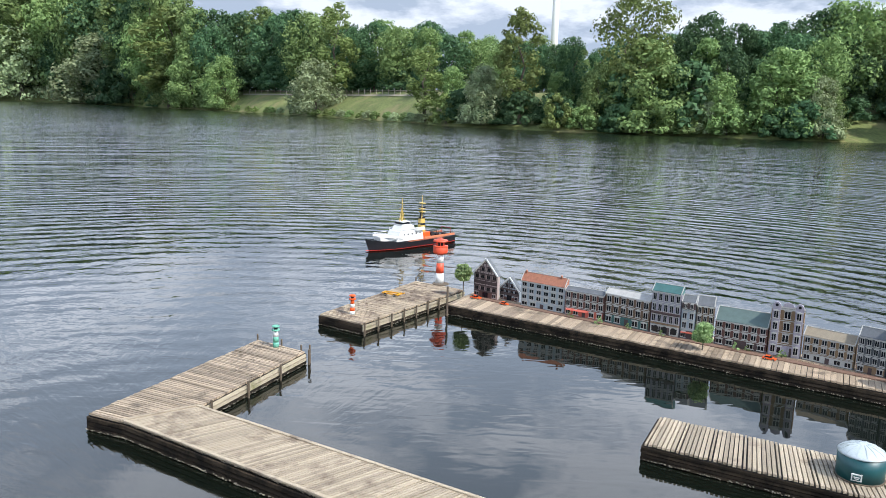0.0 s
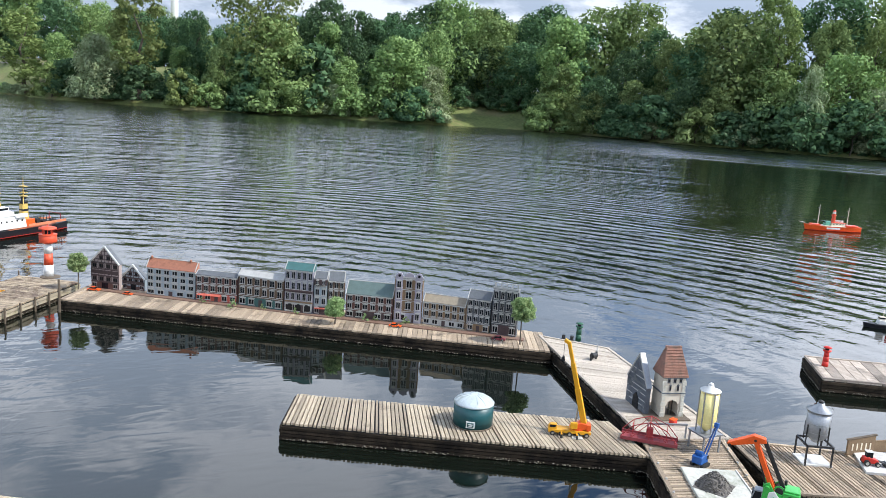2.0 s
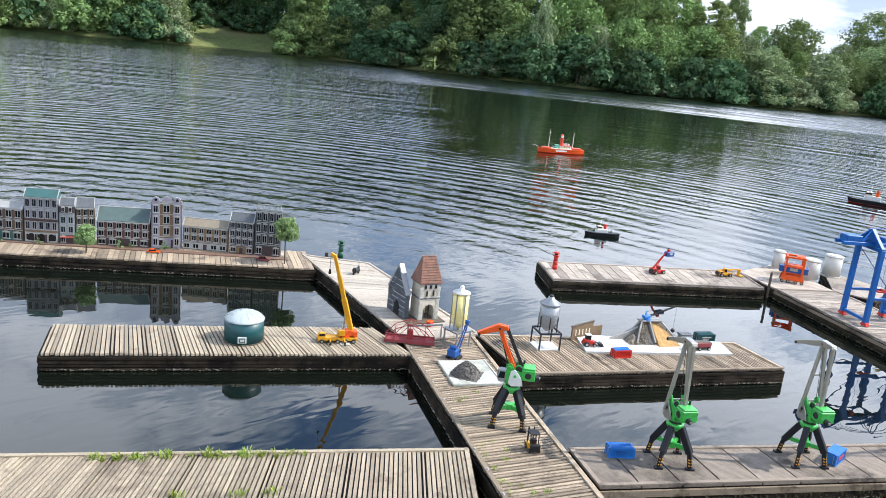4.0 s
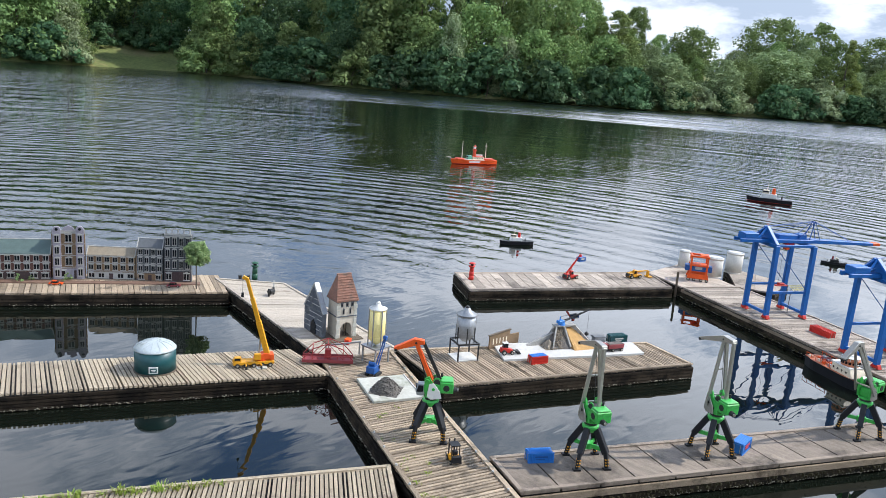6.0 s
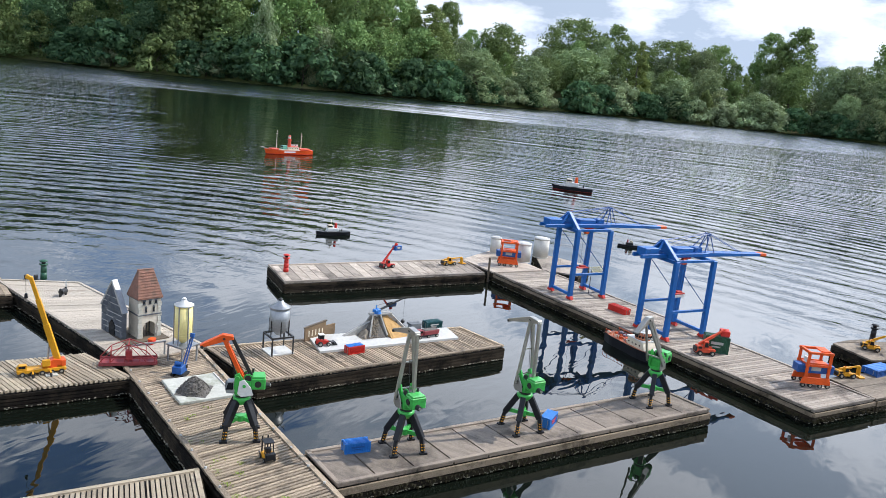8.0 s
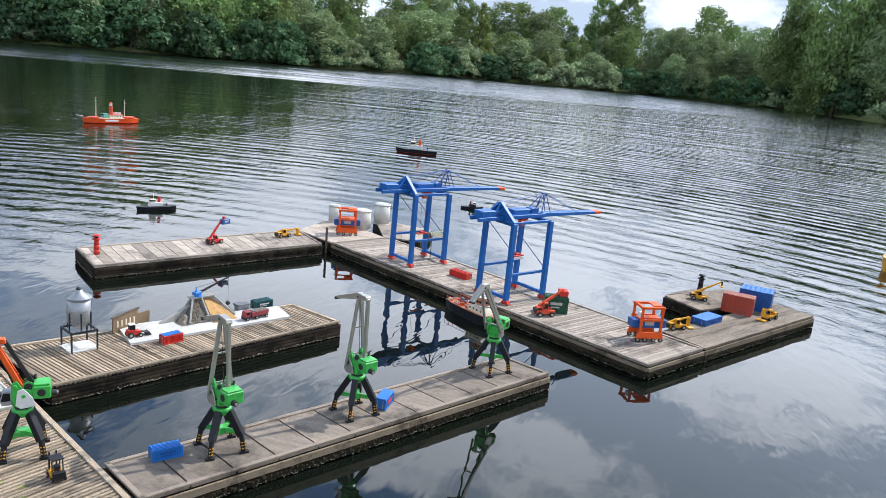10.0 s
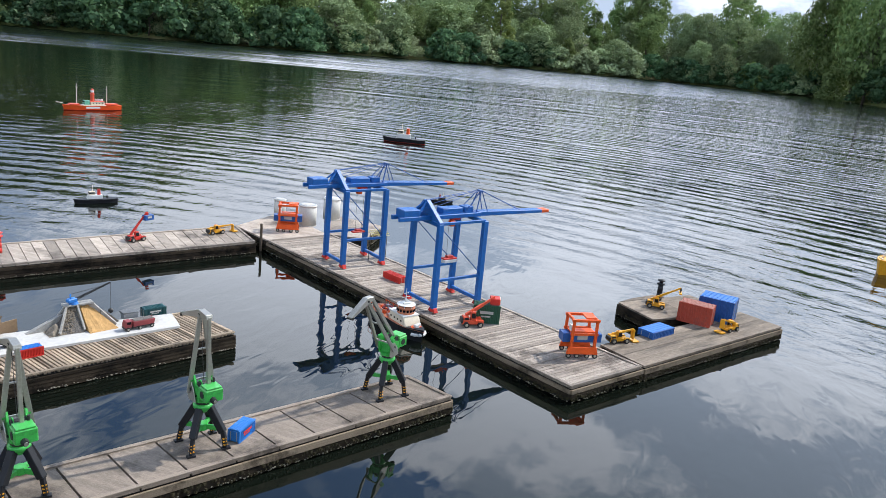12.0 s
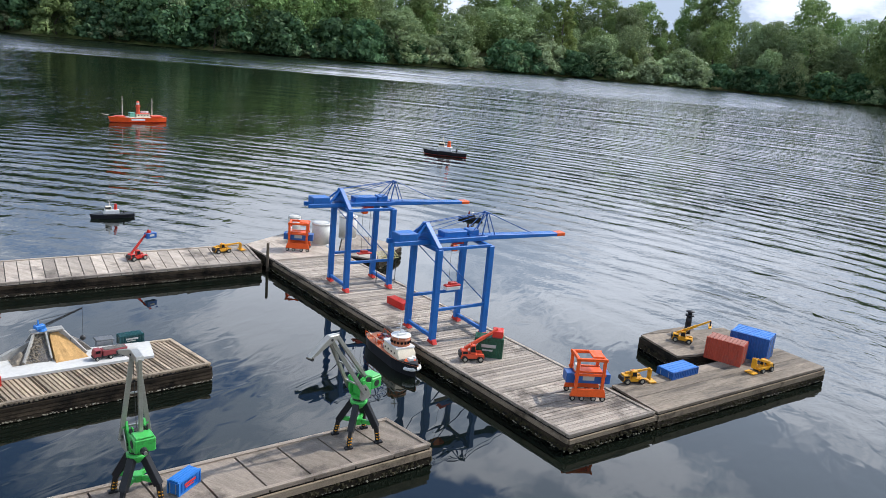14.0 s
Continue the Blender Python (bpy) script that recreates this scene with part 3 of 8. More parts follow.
# ---- trees ----
def crown_mesh(name, mat, seed, height, width, base, leaves, clumps, leaf, shape):
    """A crown of leaf tufts set on uneven clumps, with gaps."""
    rnd = np.random.RandomState(seed)
    leaves = int(leaves * 1.75)
    leaf *= 0.80
    cs = []
    for i in range(clumps):
        u = (i + rnd.rand()) / clumps
        a = rnd.rand() * 2 * math.pi
        z = base + (height - base) * u
        if shape == "round":
            rad = math.sqrt(max(0.0, 1 - (2 * u - 0.9) ** 2 / 1.25))
        elif shape == "cone":
            rad = max(0.08, (1 - u) ** 0.8) * min(1, 0.35 + u * 5)
        elif shape == "bush":
            rad = math.sqrt(max(0.02, 1 - u ** 1.7))
        else:
            rad = math.sqrt(max(0.03, 1 - (2 * u - 1) ** 2)) * 0.9
        rr = width / 2 * rad * (0.30 + 0.62 * rnd.rand() ** 0.7)
        cr = width * (0.07 + 0.10 * rnd.rand() ** 1.5) * (0.65 + 0.35 * rad)
        cs.append((rr * math.cos(a), rr * math.sin(a), min(z, height - cr * 0.5), cr))
    cs = np.array(cs)
    which = rnd.choice(len(cs), leaves, p=cs[:, 3] ** 2 / (cs[:, 3] ** 2).sum())
    d = rnd.normal(size=(leaves, 3))
    d[:, 2] = d[:, 2] * 0.85 + 0.25
    d /= np.linalg.norm(d, axis=1)[:, None]
    c = cs[which]
    pos = c[:, :3] + d * c[:, 3:4] * (0.55 + 0.60 * rnd.rand(leaves, 1))
    nrm = d + rnd.normal(size=(leaves, 3)) * 0.28
    nrm /= np.linalg.norm(nrm, axis=1)[:, None]
    side = np.cross(nrm, rnd.normal(size=(leaves, 3)))
    side /= np.linalg.norm(side, axis=1)[:, None]
    up = np.cross(nrm, side)
    size = leaf * (0.6 + 0.8 * rnd.rand(leaves, 1))
    bend = nrm * size * 0.25
    v = np.stack([pos - side * size - up * size * 0.6, pos + side * size - up * size * 0.6, pos + up * size * 1.1 + bend], 1).reshape(-1, 3)
    v[:, 2] = np.maximum(v[:, 2], 0.01)
    f = np.arange(leaves * 3).reshape(-1, 3)
    me = bpy.data.meshes.new(name)
    me.from_pydata(v.tolist(), [], f.tolist())
    me.materials.append(mat)
    return me


def trunk_bm(seed, height, width, r):
    rnd = random.Random(seed)
    b_ = bmesh.new()
    pts = [Vector((0, 0, -0.3))]
    for i in range(1, 6):
        pts.append(Vector((rnd.uniform(-1, 1) * width * 0.03 * i, rnd.uniform(-1, 1) * width * 0.03 * i, height * 0.85 * i / 5)))
    for i in range(5):
        tube(b_, pts[i], pts[i + 1] + (pts[i + 1] - pts[i]) * 0.03, r * (1 - i / 5.6), r * (1 - (i + 1) / 5.6), 8)
    for i in range(7):
        k_ = rnd.uniform(0.25, 0.8)
        p = pts[0].lerp(pts[5], k_)
        a = rnd.uniform(0, 6.28)
        q = p + Vector((math.cos(a), math.sin(a), rnd.uniform(0.5, 1.1))) * width * rnd.uniform(0.2, 0.34)
        tube(b_, p, q, r * 0.42 * (1.1 - k_), r * 0.1, 6)
    return b_


TREE_KINDS = {
    "oak": (13.0, 11.0, 1.6, 3900, 120, 0.26, "round", LEAF_MID),
    "oak_dark": (14.0, 10.0, 1.6, 3700, 110, 0.26, "round", LEAF_DARK),
    "ash": (15.0, 8.0, 1.6, 3800, 110, 0.235, "oval", LEAF_MID),
    "light_ash": (13.0, 6.0, 1.6, 2300, 80, 0.19, "oval", LEAF_LIGHT),
    "willow": (9.0, 9.0, 0.1, 3900, 110, 0.20, "bush", LEAF_SILVER),
    "green_willow": (11.0, 9.5, 0.1, 3900, 110, 0.23, "bush", LEAF_MID),
    "bush": (4.0, 5.5, 0.05, 1500, 40, 0.21, "bush", LEAF_SILVER),
    "green_bush": (4.0, 5.5, 0.05, 1500, 40, 0.21, "bush", LEAF_MID),
    "yellow_bush": (4.0, 5.0, 0.05, 1300, 36, 0.21, "bush", LEAF_LIGHT),
    "feathery_ash": (20.0, 13.0, 1.0, 3900, 150, 0.27, "oval", LEAF_LIGHT),
    "underwood": (6.0, 8.0, 0.05, 1800, 50, 0.30, "bush", LEAF_DARK),
    "pale_oak": (13.0, 11.0, 1.0, 3900, 120, 0.26, "round", LEAF_HAZED),
    "pale_willow": (10.0, 9.0, 0.1, 3900, 110, 0.21, "bush", LEAF_HAZED),
    "cypress": (12.0, 5.0, 1.0, 4200, 90, 0.16, "cone", LEAF_FRESH),
}
TREE_LABELS = {"feathery_ash": "tall feathery yellow-green tree with an open crown", "underwood": "dense dark green undergrowth at the edge of the wood", "pale_oak": "broad deciduous tree with leaf colour lightened for haze", "pale_willow": "spreading grey-green willow down to the water", "oak": "broad round-crowned deciduous tree in mid-green leaf", "oak_dark": "dark green round-crowned deciduous tree in full leaf",
               "ash": "tall oval-crowned deciduous tree in green leaf", "light_ash": "slender open tree with fresh yellow-green leaves",
               "willow": "silvery green willow with foliage down to the water", "green_willow": "spreading green willow with foliage down to the bank",
               "bush": "low silvery willow bush at the water's edge", "green_bush": "low green bush at the water's edge",
               "yellow_bush": "low yellow-green bush on the bank", "cypress": "narrow cone-shaped tree in soft green leaf"}
PROTO = {}
for i, (kind_, (h_, w_, b0, nl, nc, lf, sh, mt)) in enumerate(TREE_KINDS.items()):
    for v_ in range(2):
        PROTO[kind_, v_] = (crown_mesh("crown", mt, 10 * i + v_, h_, w_, b0, nl, nc, lf, sh), None, h_)
        tb = trunk_bm(7 * i + v_, h_, w_, 0.22 if h_ > 6 else 0.08)
        me_ = bpy.data.meshes.new("trunk")
        tb.to_mesh(me_)
        tb.free()
        me_.materials.append(TRUNK)
        PROTO[kind_, v_] = (PROTO[kind_, v_][0], me_, h_)


def far_tree(kind_, x, y, z, height, wide=1.0, rnd=random):
    if height > 5.5:
        kind_ = {"bush": "willow", "green_bush": "green_willow", "yellow_bush": "green_willow"}.get(kind_, kind_)
    crown, trunk, h_ = PROTO[kind_, rnd.randrange(2)]
    s = height / h_
    ob = new("tree" if "bush" not in kind_ else "bush")
    ob.empty_display_size = 0.5
    ob.matrix_world = pose(x, y, z - 0.05, 0, 0, rnd.uniform(0, 360)) @ Matrix.Diagonal((s * wide, s * wide, s, 1))
    tagged(ob, TREE_LABELS[kind_], "bush" if "bush" in kind_ else "tree", "trees and bushes along the shore")
    for nm, me in (("crown", crown), ("trunk", trunk)):
        o = new(nm, me)
        o.parent = ob
    return ob


tr = random.Random(11)


def plant(b, off, el, kind_, wide=1.0, share=1.0):
    """A tree on the bearing b, off metres behind the shore, whose top stands el degrees high as seen from the near bank."""
    d = shore_at(b) + off
    p = spot(b, d)
    z = bank_height(off)
    far_tree(kind_, p.x, p.y, z, max(1.5, (d * math.tan(radians(el)) + 2.87 - z) * share * 1.06), wide, tr)


def lawn(b):
    return -31.5 < b < -28.2 or -18.2 < b < -2.5 or 17.6 < b < 19.4 or 24.2 < b < 29.2


b = -58.0
while b < 118:
    d = shore_at(b)
    sky_el = skyline_at(b)
    step = math.degrees(min(6.0, max(3.2, 0.40 * (d * math.tan(radians(sky_el)) - 2))) / d) * (1.0 if -18 < b < 104 else 1.5 if -33 < b < 0 else 2.6)

    def near(q, b=b, step=step):
        return b + tr.uniform(-q, q) * step

    if -18.2 < b < 8.6:
        # dark wood behind the meadow and the low shore growth
        plant(b, 39 + tr.uniform(-2, 2), sky_el * 0.46, "underwood", 1.6)
        for off in (34, 46):
            plant(near(0.4), off + tr.uniform(-3, 3), sky_el * tr.uniform(0.86, 1.0), tr.choice(("oak_dark", "oak_dark", "oak_dark", "oak", "ash")))
        if b > -2.0:
            plant(near(0.4), tr.uniform(9, 14), sky_el * tr.uniform(0.45, 0.62), tr.choice(("green_willow", "oak_dark", "oak")))
            plant(near(0.4), tr.uniform(2, 5), sky_el * tr.uniform(0.12, 0.25), "underwood", 1.2)
    elif lawn(b):
        if b > 0:
            plant(b, 12 + tr.uniform(-1, 2), sky_el * 0.62, "oak_dark", 1.1)
            plant(b, 9 + tr.uniform(-1, 1), sky_el * 0.20, "underwood", 1.3)
        plant(b, 36 + tr.uniform(-2, 2), sky_el * 0.5, "underwood", 1.6)
        plant(b, 28 + tr.uniform(-2, 2), sky_el * 0.42, "oak_dark", 1.3)
        for off in (32, 44):
            plant(near(0.4), off + tr.uniform(-3, 3), sky_el * tr.uniform(0.86, 1.0), tr.choice(("oak_dark", "oak_dark", "oak")))
    elif b < 61:
        plant(near(0.4), tr.uniform(0.2, 1.0), sky_el * tr.uniform(0.06, 0.22), tr.choice(("underwood", "underwood", "green_bush")), 1.2)
        plant(near(0.4), tr.uniform(2, 4), sky_el * tr.uniform(0.30, 0.55), tr.choice(("green_willow", "oak_dark" if b < 44 else "green_willow", "underwood" if b < 44 else "oak", "green_willow")), 1.05)
        plant(near(0.4), tr.uniform(7, 10), sky_el * tr.uniform(0.60, 0.86), tr.choice(("oak", "ash", "oak_dark" if b < 47 else "light_ash", "ash")), tr.uniform(0.8, 1.0))
        plant(near(0.4), tr.uniform(14, 20), sky_el * tr.uniform(0.9, 1.03), tr.choice(("oak_dark", "oak", "ash", "oak_dark" if b < 47 else "ash")), tr.uniform(0.85, 1.05))
    else:
        plant(near(0.4), tr.uniform(0.2, 1.0), sky_el * tr.uniform(0.02, 0.16), tr.choice(("underwood", "bush", "underwood")), 1.2)
        plant(near(0.4), tr.uniform(5, 8), sky_el * tr.uniform(0.42, 0.62), tr.choice(("pale_oak", "ash", "oak", "pale_willow")), tr.uniform(0.85, 1.1))
        plant(near(0.4), tr.uniform(14, 20), sky_el * tr.uniform(0.72, 0.92), tr.choice(("oak", "pale_oak", "ash", "ash")), tr.uniform(0.8, 1.05))
    b += step

# single trees and bushes that stand out
for args in (
        (-30.3, 2, 3.8, "willow", 1.11), (-25.3, 1, 3.7, "willow", 1.53), (-29.3, 14, 6.2, "ash", 1.46), (-26.3, 10, 7.2, "oak", 0.65),
        (-23.6, 8, 7.0, "ash", 1.17), (-21.3, 3, 5.6, "light_ash", 1.9), (-22.1, 10, 7.9, "ash", 0.75), (-19.7, 1.5, 3.1, "green_willow", 1.23),
        (-17.9, 1, 0.7, "green_bush", 1.29), (-11.5, 1.5, 2.8, "willow", 1.12), (-10.1, 14, 6.5, "light_ash", 1.2), (-3.8, 1.5, 3.9, "light_ash", 1.61),
        (-2.3, 1, 0.8, "yellow_bush", 1.01), (0.3, 1.5, 2.7, "willow", 0.98), (2.9, 2.5, 6.5, "light_ash", 1.09), (5.5, 1, 1.0, "yellow_bush", 0.91),
        ):
    plant(*args)
for args in (
        (6.5, 12, 4.8, "oak_dark", 0.71), (7.4, 1, 0.3, "green_bush", 1.18), (10.8, 4, 8.5, "feathery_ash", 0.95), (8.4, 3, 3.1, "green_willow", 0.8),
        (11.7, 2, 4.5, "green_willow", 1.2), (15.9, 1, 0.8, "willow", 1.16), (15.3, 12, 6.2, "oak_dark", 0.92), (20.4, 3, 4.1, "green_willow", 1.18),
        (22.9, 1.5, 2.4, "willow", 0.77), (23.1, 0.8, 0.6, "bush", 0.97), (0.2, 1.5, 2.5, "willow", 0.88), (27.2, 14, 5.6, "oak", 1.07),
        (23.9, 16, 6.7, "oak", 0.98), (30.7, 1, 1.0, "green_bush", 0.81), (32.8, 1, 0.9, "yellow_bush", 0.9), (31.9, 4, 6.1, "ash", 0.97),
        ):
    plant(*args)
for args in (
        (37.9, 0.6, -0.3, "bush", 1.62), (43.4, 8, 6.7, "oak", 1.13), (44.6, 0.5, -0.0, "bush", 1.31), (46.3, 7, 7.1, "light_ash", 0.92),
        (48.5, 2, 3.6, "willow", 0.51), (52.5, 1.5, 2.3, "willow", 0.64), (54.7, 0.6, 1.0, "green_willow", 1.2), (38.8, 0.5, -0.0, "bush", 1.07),
        (52.0, 2, 2.4, "willow", 0.54), (54.4, 1, 1.7, "green_willow", 0.89), (56.2, 6, 3.8, "light_ash", 1.36), (57.4, 0.5, -0.5, "bush", 1.9),
        (59.2, 0.6, -0.6, "bush", 1.72), (59.7, 6, 4.6, "light_ash", 1.51), (63.6, 1.5, 1.9, "pale_willow", 1.59), (67.2, 1.5, 2.0, "pale_willow", 1.25),
        ):
    plant(*args)
for args in (
        (65.0, 14, 3.9, "oak", 1.25), (70.1, 22, 4.7, "oak", 1.34), (73.0, 22, 4.6, "ash", 1.3), (70.7, 8, 2.8, "pale_oak", 1.69),
        (71.1, 1, 0.5, "pale_willow", 1.9), (73.1, 3, 1.3, "pale_willow", 1.61), (74.8, 3, 3.6, "cypress", 1.17), (77.5, 2, 1.5, "pale_willow", 1.52),
        (79.5, 1, 0.9, "yellow_bush", 0.59), (76.9, 22, 3.9, "oak", 1.72), (79.7, 20, 3.8, "oak", 1.26), (82.7, 1.5, 1.1, "pale_willow", 1.52),
        (83.1, 20, 4.8, "ash", 1.11), (84.8, 14, 5.2, "ash", 1.06), (87.8, 10, 3.0, "pale_oak", 1.01), (89.8, 1, 1.4, "pale_willow", 1.0),
        ):
    plant(*args)
for args in (
        (88.3, 10, 3.2, "pale_oak", 0.96), (88.2, 2, 1.5, "pale_willow", 1.04), (90.3, 16, 4.6, "oak", 0.91), (90.6, 8, 3.0, "pale_oak", 1.19),
        (91.7, 1, 0.5, "yellow_bush", 0.95), (93.6, 10, 3.6, "pale_oak", 0.9), (95.9, 2, 6.2, "ash", 0.77), (98.6, 0, 7.4, "oak", 0.64),
        (95.5, 1, 4.5, "oak", 0.76), (97.6, -2, 2.5, "green_willow", 1.02),
        ):
    plant(*args)

# low growth along the meadow's waterline
for i in range(26):
    plant(-18.0 + 0.6 * i + tr.uniform(-0.2, 0.2), tr.uniform(0.3, 1.0), -0.5, tr.choice(("green_bush", "green_bush", "yellow_bush", "bush")), 1.3)

# fence and path on the meadow
fence = root("post_fence", 0, 0, 0, 0, "long low fence of wooden posts and one rail across the meadow", "fence")
rail = bmesh.new()
last_p = None
post_me = bpy.data.meshes.new("post")
pb = T((0, 0, -0.2), (0, 0, 1.3), 0.09, 0.08, 6)
pb.to_mesh(post_me)
pb.free()
post_me.materials.append(FENCEW)
path = bmesh.new()
prev = None
for i in range(34):
    bb = -16.5 + i * 0.42
    dd = shore_at(bb) + 22
    p = spot(bb, dd)
    z = bank_height(22)
    shared("post", post_me, fence, Matrix.Translation((p.x, p.y, z)))
    if last_p:
        beam(rail, (*last_p, z + 0.95), (*p, z + 0.95), 0.07, 0.08)
    q0, q1 = spot(bb, dd - 0.8), spot(bb, dd - 2.6)
    row = [path.verts.new((q.x, q.y, bank_height(o) + 0.28)) for q, o in ((q0, 21.2), (q1, 19.4))]
    if prev:
        path.faces.new((prev[0], row[0], row[1], prev[1]))
    prev, last_p = row, p
part("rail", rail, FENCEW, fence)
tagged(finish("path", path, PATHM), "pale gravel path along the meadow fence", "path", kind="structure")

# wind turbine mast behind the wood
p = spot(5.3, 420)
tower = root("wind_turbine", p.x, p.y, 4, 0, "tall white wind turbine tower rising behind the wood", "wind turbine")
part("tower", spun(bmesh.new(), [(2.1, 0), (1.8, 40), (1.25, 95)], 20), WHITE, tower, smooth=True)
part("nacelle", B((0, -1, 96.5), (3.2, 8, 3.2)), WHITE, tower, bevel=0.4)

# ---- pontoons ----
DECK = 0.15


def unit_box(name, mat):
    b_ = B((0, 0, 0), (1, 1, 1))
    me = bpy.data.meshes.new(name)
    b_.to_mesh(me)
    b_.free()
    me.materials.append(mat)
    return me


BOARD_MESH = {}


def stick(name, parent, p0, p1, w, h, mat, label=""):
    """One board from p0 to p1, sharing one mesh with all boards of its material."""
    if mat.name not in BOARD_MESH:
        BOARD_MESH[mat.name] = unit_box("board", mat)
    p0, p1 = Vector(p0), Vector(p1)
    d = p1 - p0
    m = d.to_track_quat("Y", "Z").to_matrix().to_4x4()
    m.translation = (p0 + p1) / 2
    return shared(name, BOARD_MESH[mat.name], parent, m @ Matrix.Diagonal((w, d.length, h, 1)), label)


pr = random.Random(5)


def pontoon(name, label, a, b, c, d, pitch, mat, side=SIDE, gap=0.006, top=DECK, trim=0.0, layers=3, group_every=0, skip=(), growth=True, rough_z=0.002, skirt=1.0, edge=None, sunny=None):
    """A floating pontoon on the corners a, b (near edge) and c, d (far edge), with cross boards, plank sides and a dark float."""
    a, b, c, d = (Vector((*q, 0)) for q in (a, b, c, d))
    ob = root(name, 0, 0, 0, 0, label, "pontoon", "floating wooden pontoons")
    near, far = b - a, c - d
    length = max(near.length, far.length)
    n_ = max(2, round(length / pitch))
    th = 0.02
    for i in range(n_):
        u0, u1 = (i + 0.5) / n_, (i + 0.5) / n_
        p, q = a.lerp(b, u0), d.lerp(c, u1)
        w = length / n_ - gap * (0.95 if pitch < 0.1 else 1.0)
        if group_every and i % group_every == 0:
            w -= gap * 1.0
        across = (q - p).normalized()
        if pitch >= 0.1:
            g = gap / length / 2
            cs_ = [a.lerp(b, i / n_ + g), a.lerp(b, (i + 1) / n_ - g), d.lerp(c, (i + 1) / n_ - g), d.lerp(c, i / n_ + g)]
            wb_ = bmesh.new()
            zz = pr.uniform(-rough_z, rough_z) * 0.5
            lo_ = [wb_.verts.new(v + Vector((0, 0, top - th + zz))) for v in cs_]
            hi_ = [wb_.verts.new(v + Vector((0, 0, top + zz))) for v in cs_]
            wb_.faces.new(lo_[::-1])
            wb_.faces.new(hi_)
            for j in range(4):
                wb_.faces.new((lo_[j], lo_[(j + 1) % 4], hi_[(j + 1) % 4], hi_[j]))
            part("deck_board", wb_, mat, ob)
            continue
        e0, e1 = pr.uniform(-0.014, -0.003), pr.uniform(-0.014, -0.003)
        z = top - th / 2 + pr.uniform(-rough_z, rough_z)
        stick("deck_board", ob, p - across * e0 + Vector((0, 0, z)), q + across * e1 + Vector((0, 0, z + pr.uniform(-rough_z, rough_z))), w, th, mat)
    # float
    cen = (a + b + c + d) / 4
    fb = bmesh.new()
    lo = [fb.verts.new(((v - cen) * 0.985 + cen) + Vector((0, 0, -0.10))) for v in (a, b, c, d)]
    hi = [fb.verts.new(((v - cen) * 0.985 + cen) + Vector((0, 0, top - th - 0.006))) for v in (a, b, c, d)]
    fb.faces.new(lo[::-1])
    fb.faces.new(hi)
    for i in range(4):
        fb.faces.new((lo[i], lo[(i + 1) % 4], hi[(i + 1) % 4], hi[i]))
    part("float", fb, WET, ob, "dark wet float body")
    # side planks
    # skirt below 1 leaves dark float bare, imitating the side's reflection
    hh = (top - th) / layers * skirt
    for k_, (p, q) in enumerate(((a, b), (b, c), (c, d), (d, a))):
        if k_ in skip:
            continue
        out_ = (q - p).normalized().cross(Vector((0, 0, 1)))
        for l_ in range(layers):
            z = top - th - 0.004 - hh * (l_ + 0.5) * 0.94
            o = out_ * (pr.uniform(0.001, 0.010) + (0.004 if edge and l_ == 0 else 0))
            # painted sunlight on the sunny edge only; other edges take the shaded tone
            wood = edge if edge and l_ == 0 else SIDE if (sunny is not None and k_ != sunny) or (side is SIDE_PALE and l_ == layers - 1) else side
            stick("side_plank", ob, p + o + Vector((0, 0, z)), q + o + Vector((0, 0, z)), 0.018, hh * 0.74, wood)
        if growth:
            gb, mb = bmesh.new(), bmesh.new()
            n2 = int((q - p).length / 0.013)
            for j in range(n2):
                here = noise.noise((j * 0.09, k_ * 7.0, 3.0))
                if pr.random() < 0.55 + 0.5 * here:
                    s_ = pr.uniform(0.003, 0.008)
                    cpos = p.lerp(q, (j + pr.random()) / n2) + out_ * 0.017 + Vector((0, 0, 0.014 + pr.uniform(-0.006, 0.010)))
                    box(gb, cpos, (s_ * 1.5, s_ * 1.5, s_), Matrix.Identity(4))
                if layers == 2 and pr.random() < 0.9:
                    s_ = pr.uniform(0.008, 0.020)
                    cpos = p.lerp(q, (j + pr.random()) / n2) + out_ * 0.012 + Vector((0, 0, pr.uniform(0.012, 0.066)))
                    box(mb, cpos, (s_ * 1.3, s_ * 1.3, s_), Matrix.Identity(4))
            tagged(part("waterline_growth", gb, GROWTH, ob, "pale dried growth along the waterline"), kind="stuff")
            if layers == 2:
                tagged(part("moss_fringe", mb, MOSS, ob, "dark wet moss along the side"), kind="stuff")
            else:
                mb.free()
        if trim:
            off = -out_ * trim / 2
            stick("edge_board", ob, p + off + Vector((0, 0, top + 0.004)), q + off + Vector((0, 0, top + 0.004)), trim, 0.014, mat)
    return ob


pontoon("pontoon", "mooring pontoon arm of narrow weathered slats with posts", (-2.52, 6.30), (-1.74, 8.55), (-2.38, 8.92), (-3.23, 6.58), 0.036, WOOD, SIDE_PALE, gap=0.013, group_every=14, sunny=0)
pontoon("pontoon", "long front pontoon with bleached narrow deck boards", (-2.88, 6.45), (3.05, 2.92), (3.50, 3.49), (-2.36, 6.86), 0.0315, WOOD_PALE, top=0.158, group_every=16, trim=0.03, gap=0.0105)
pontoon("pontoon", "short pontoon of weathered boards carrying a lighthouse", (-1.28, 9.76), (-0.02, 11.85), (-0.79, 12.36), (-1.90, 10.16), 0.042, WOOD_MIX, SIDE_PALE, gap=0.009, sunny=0)
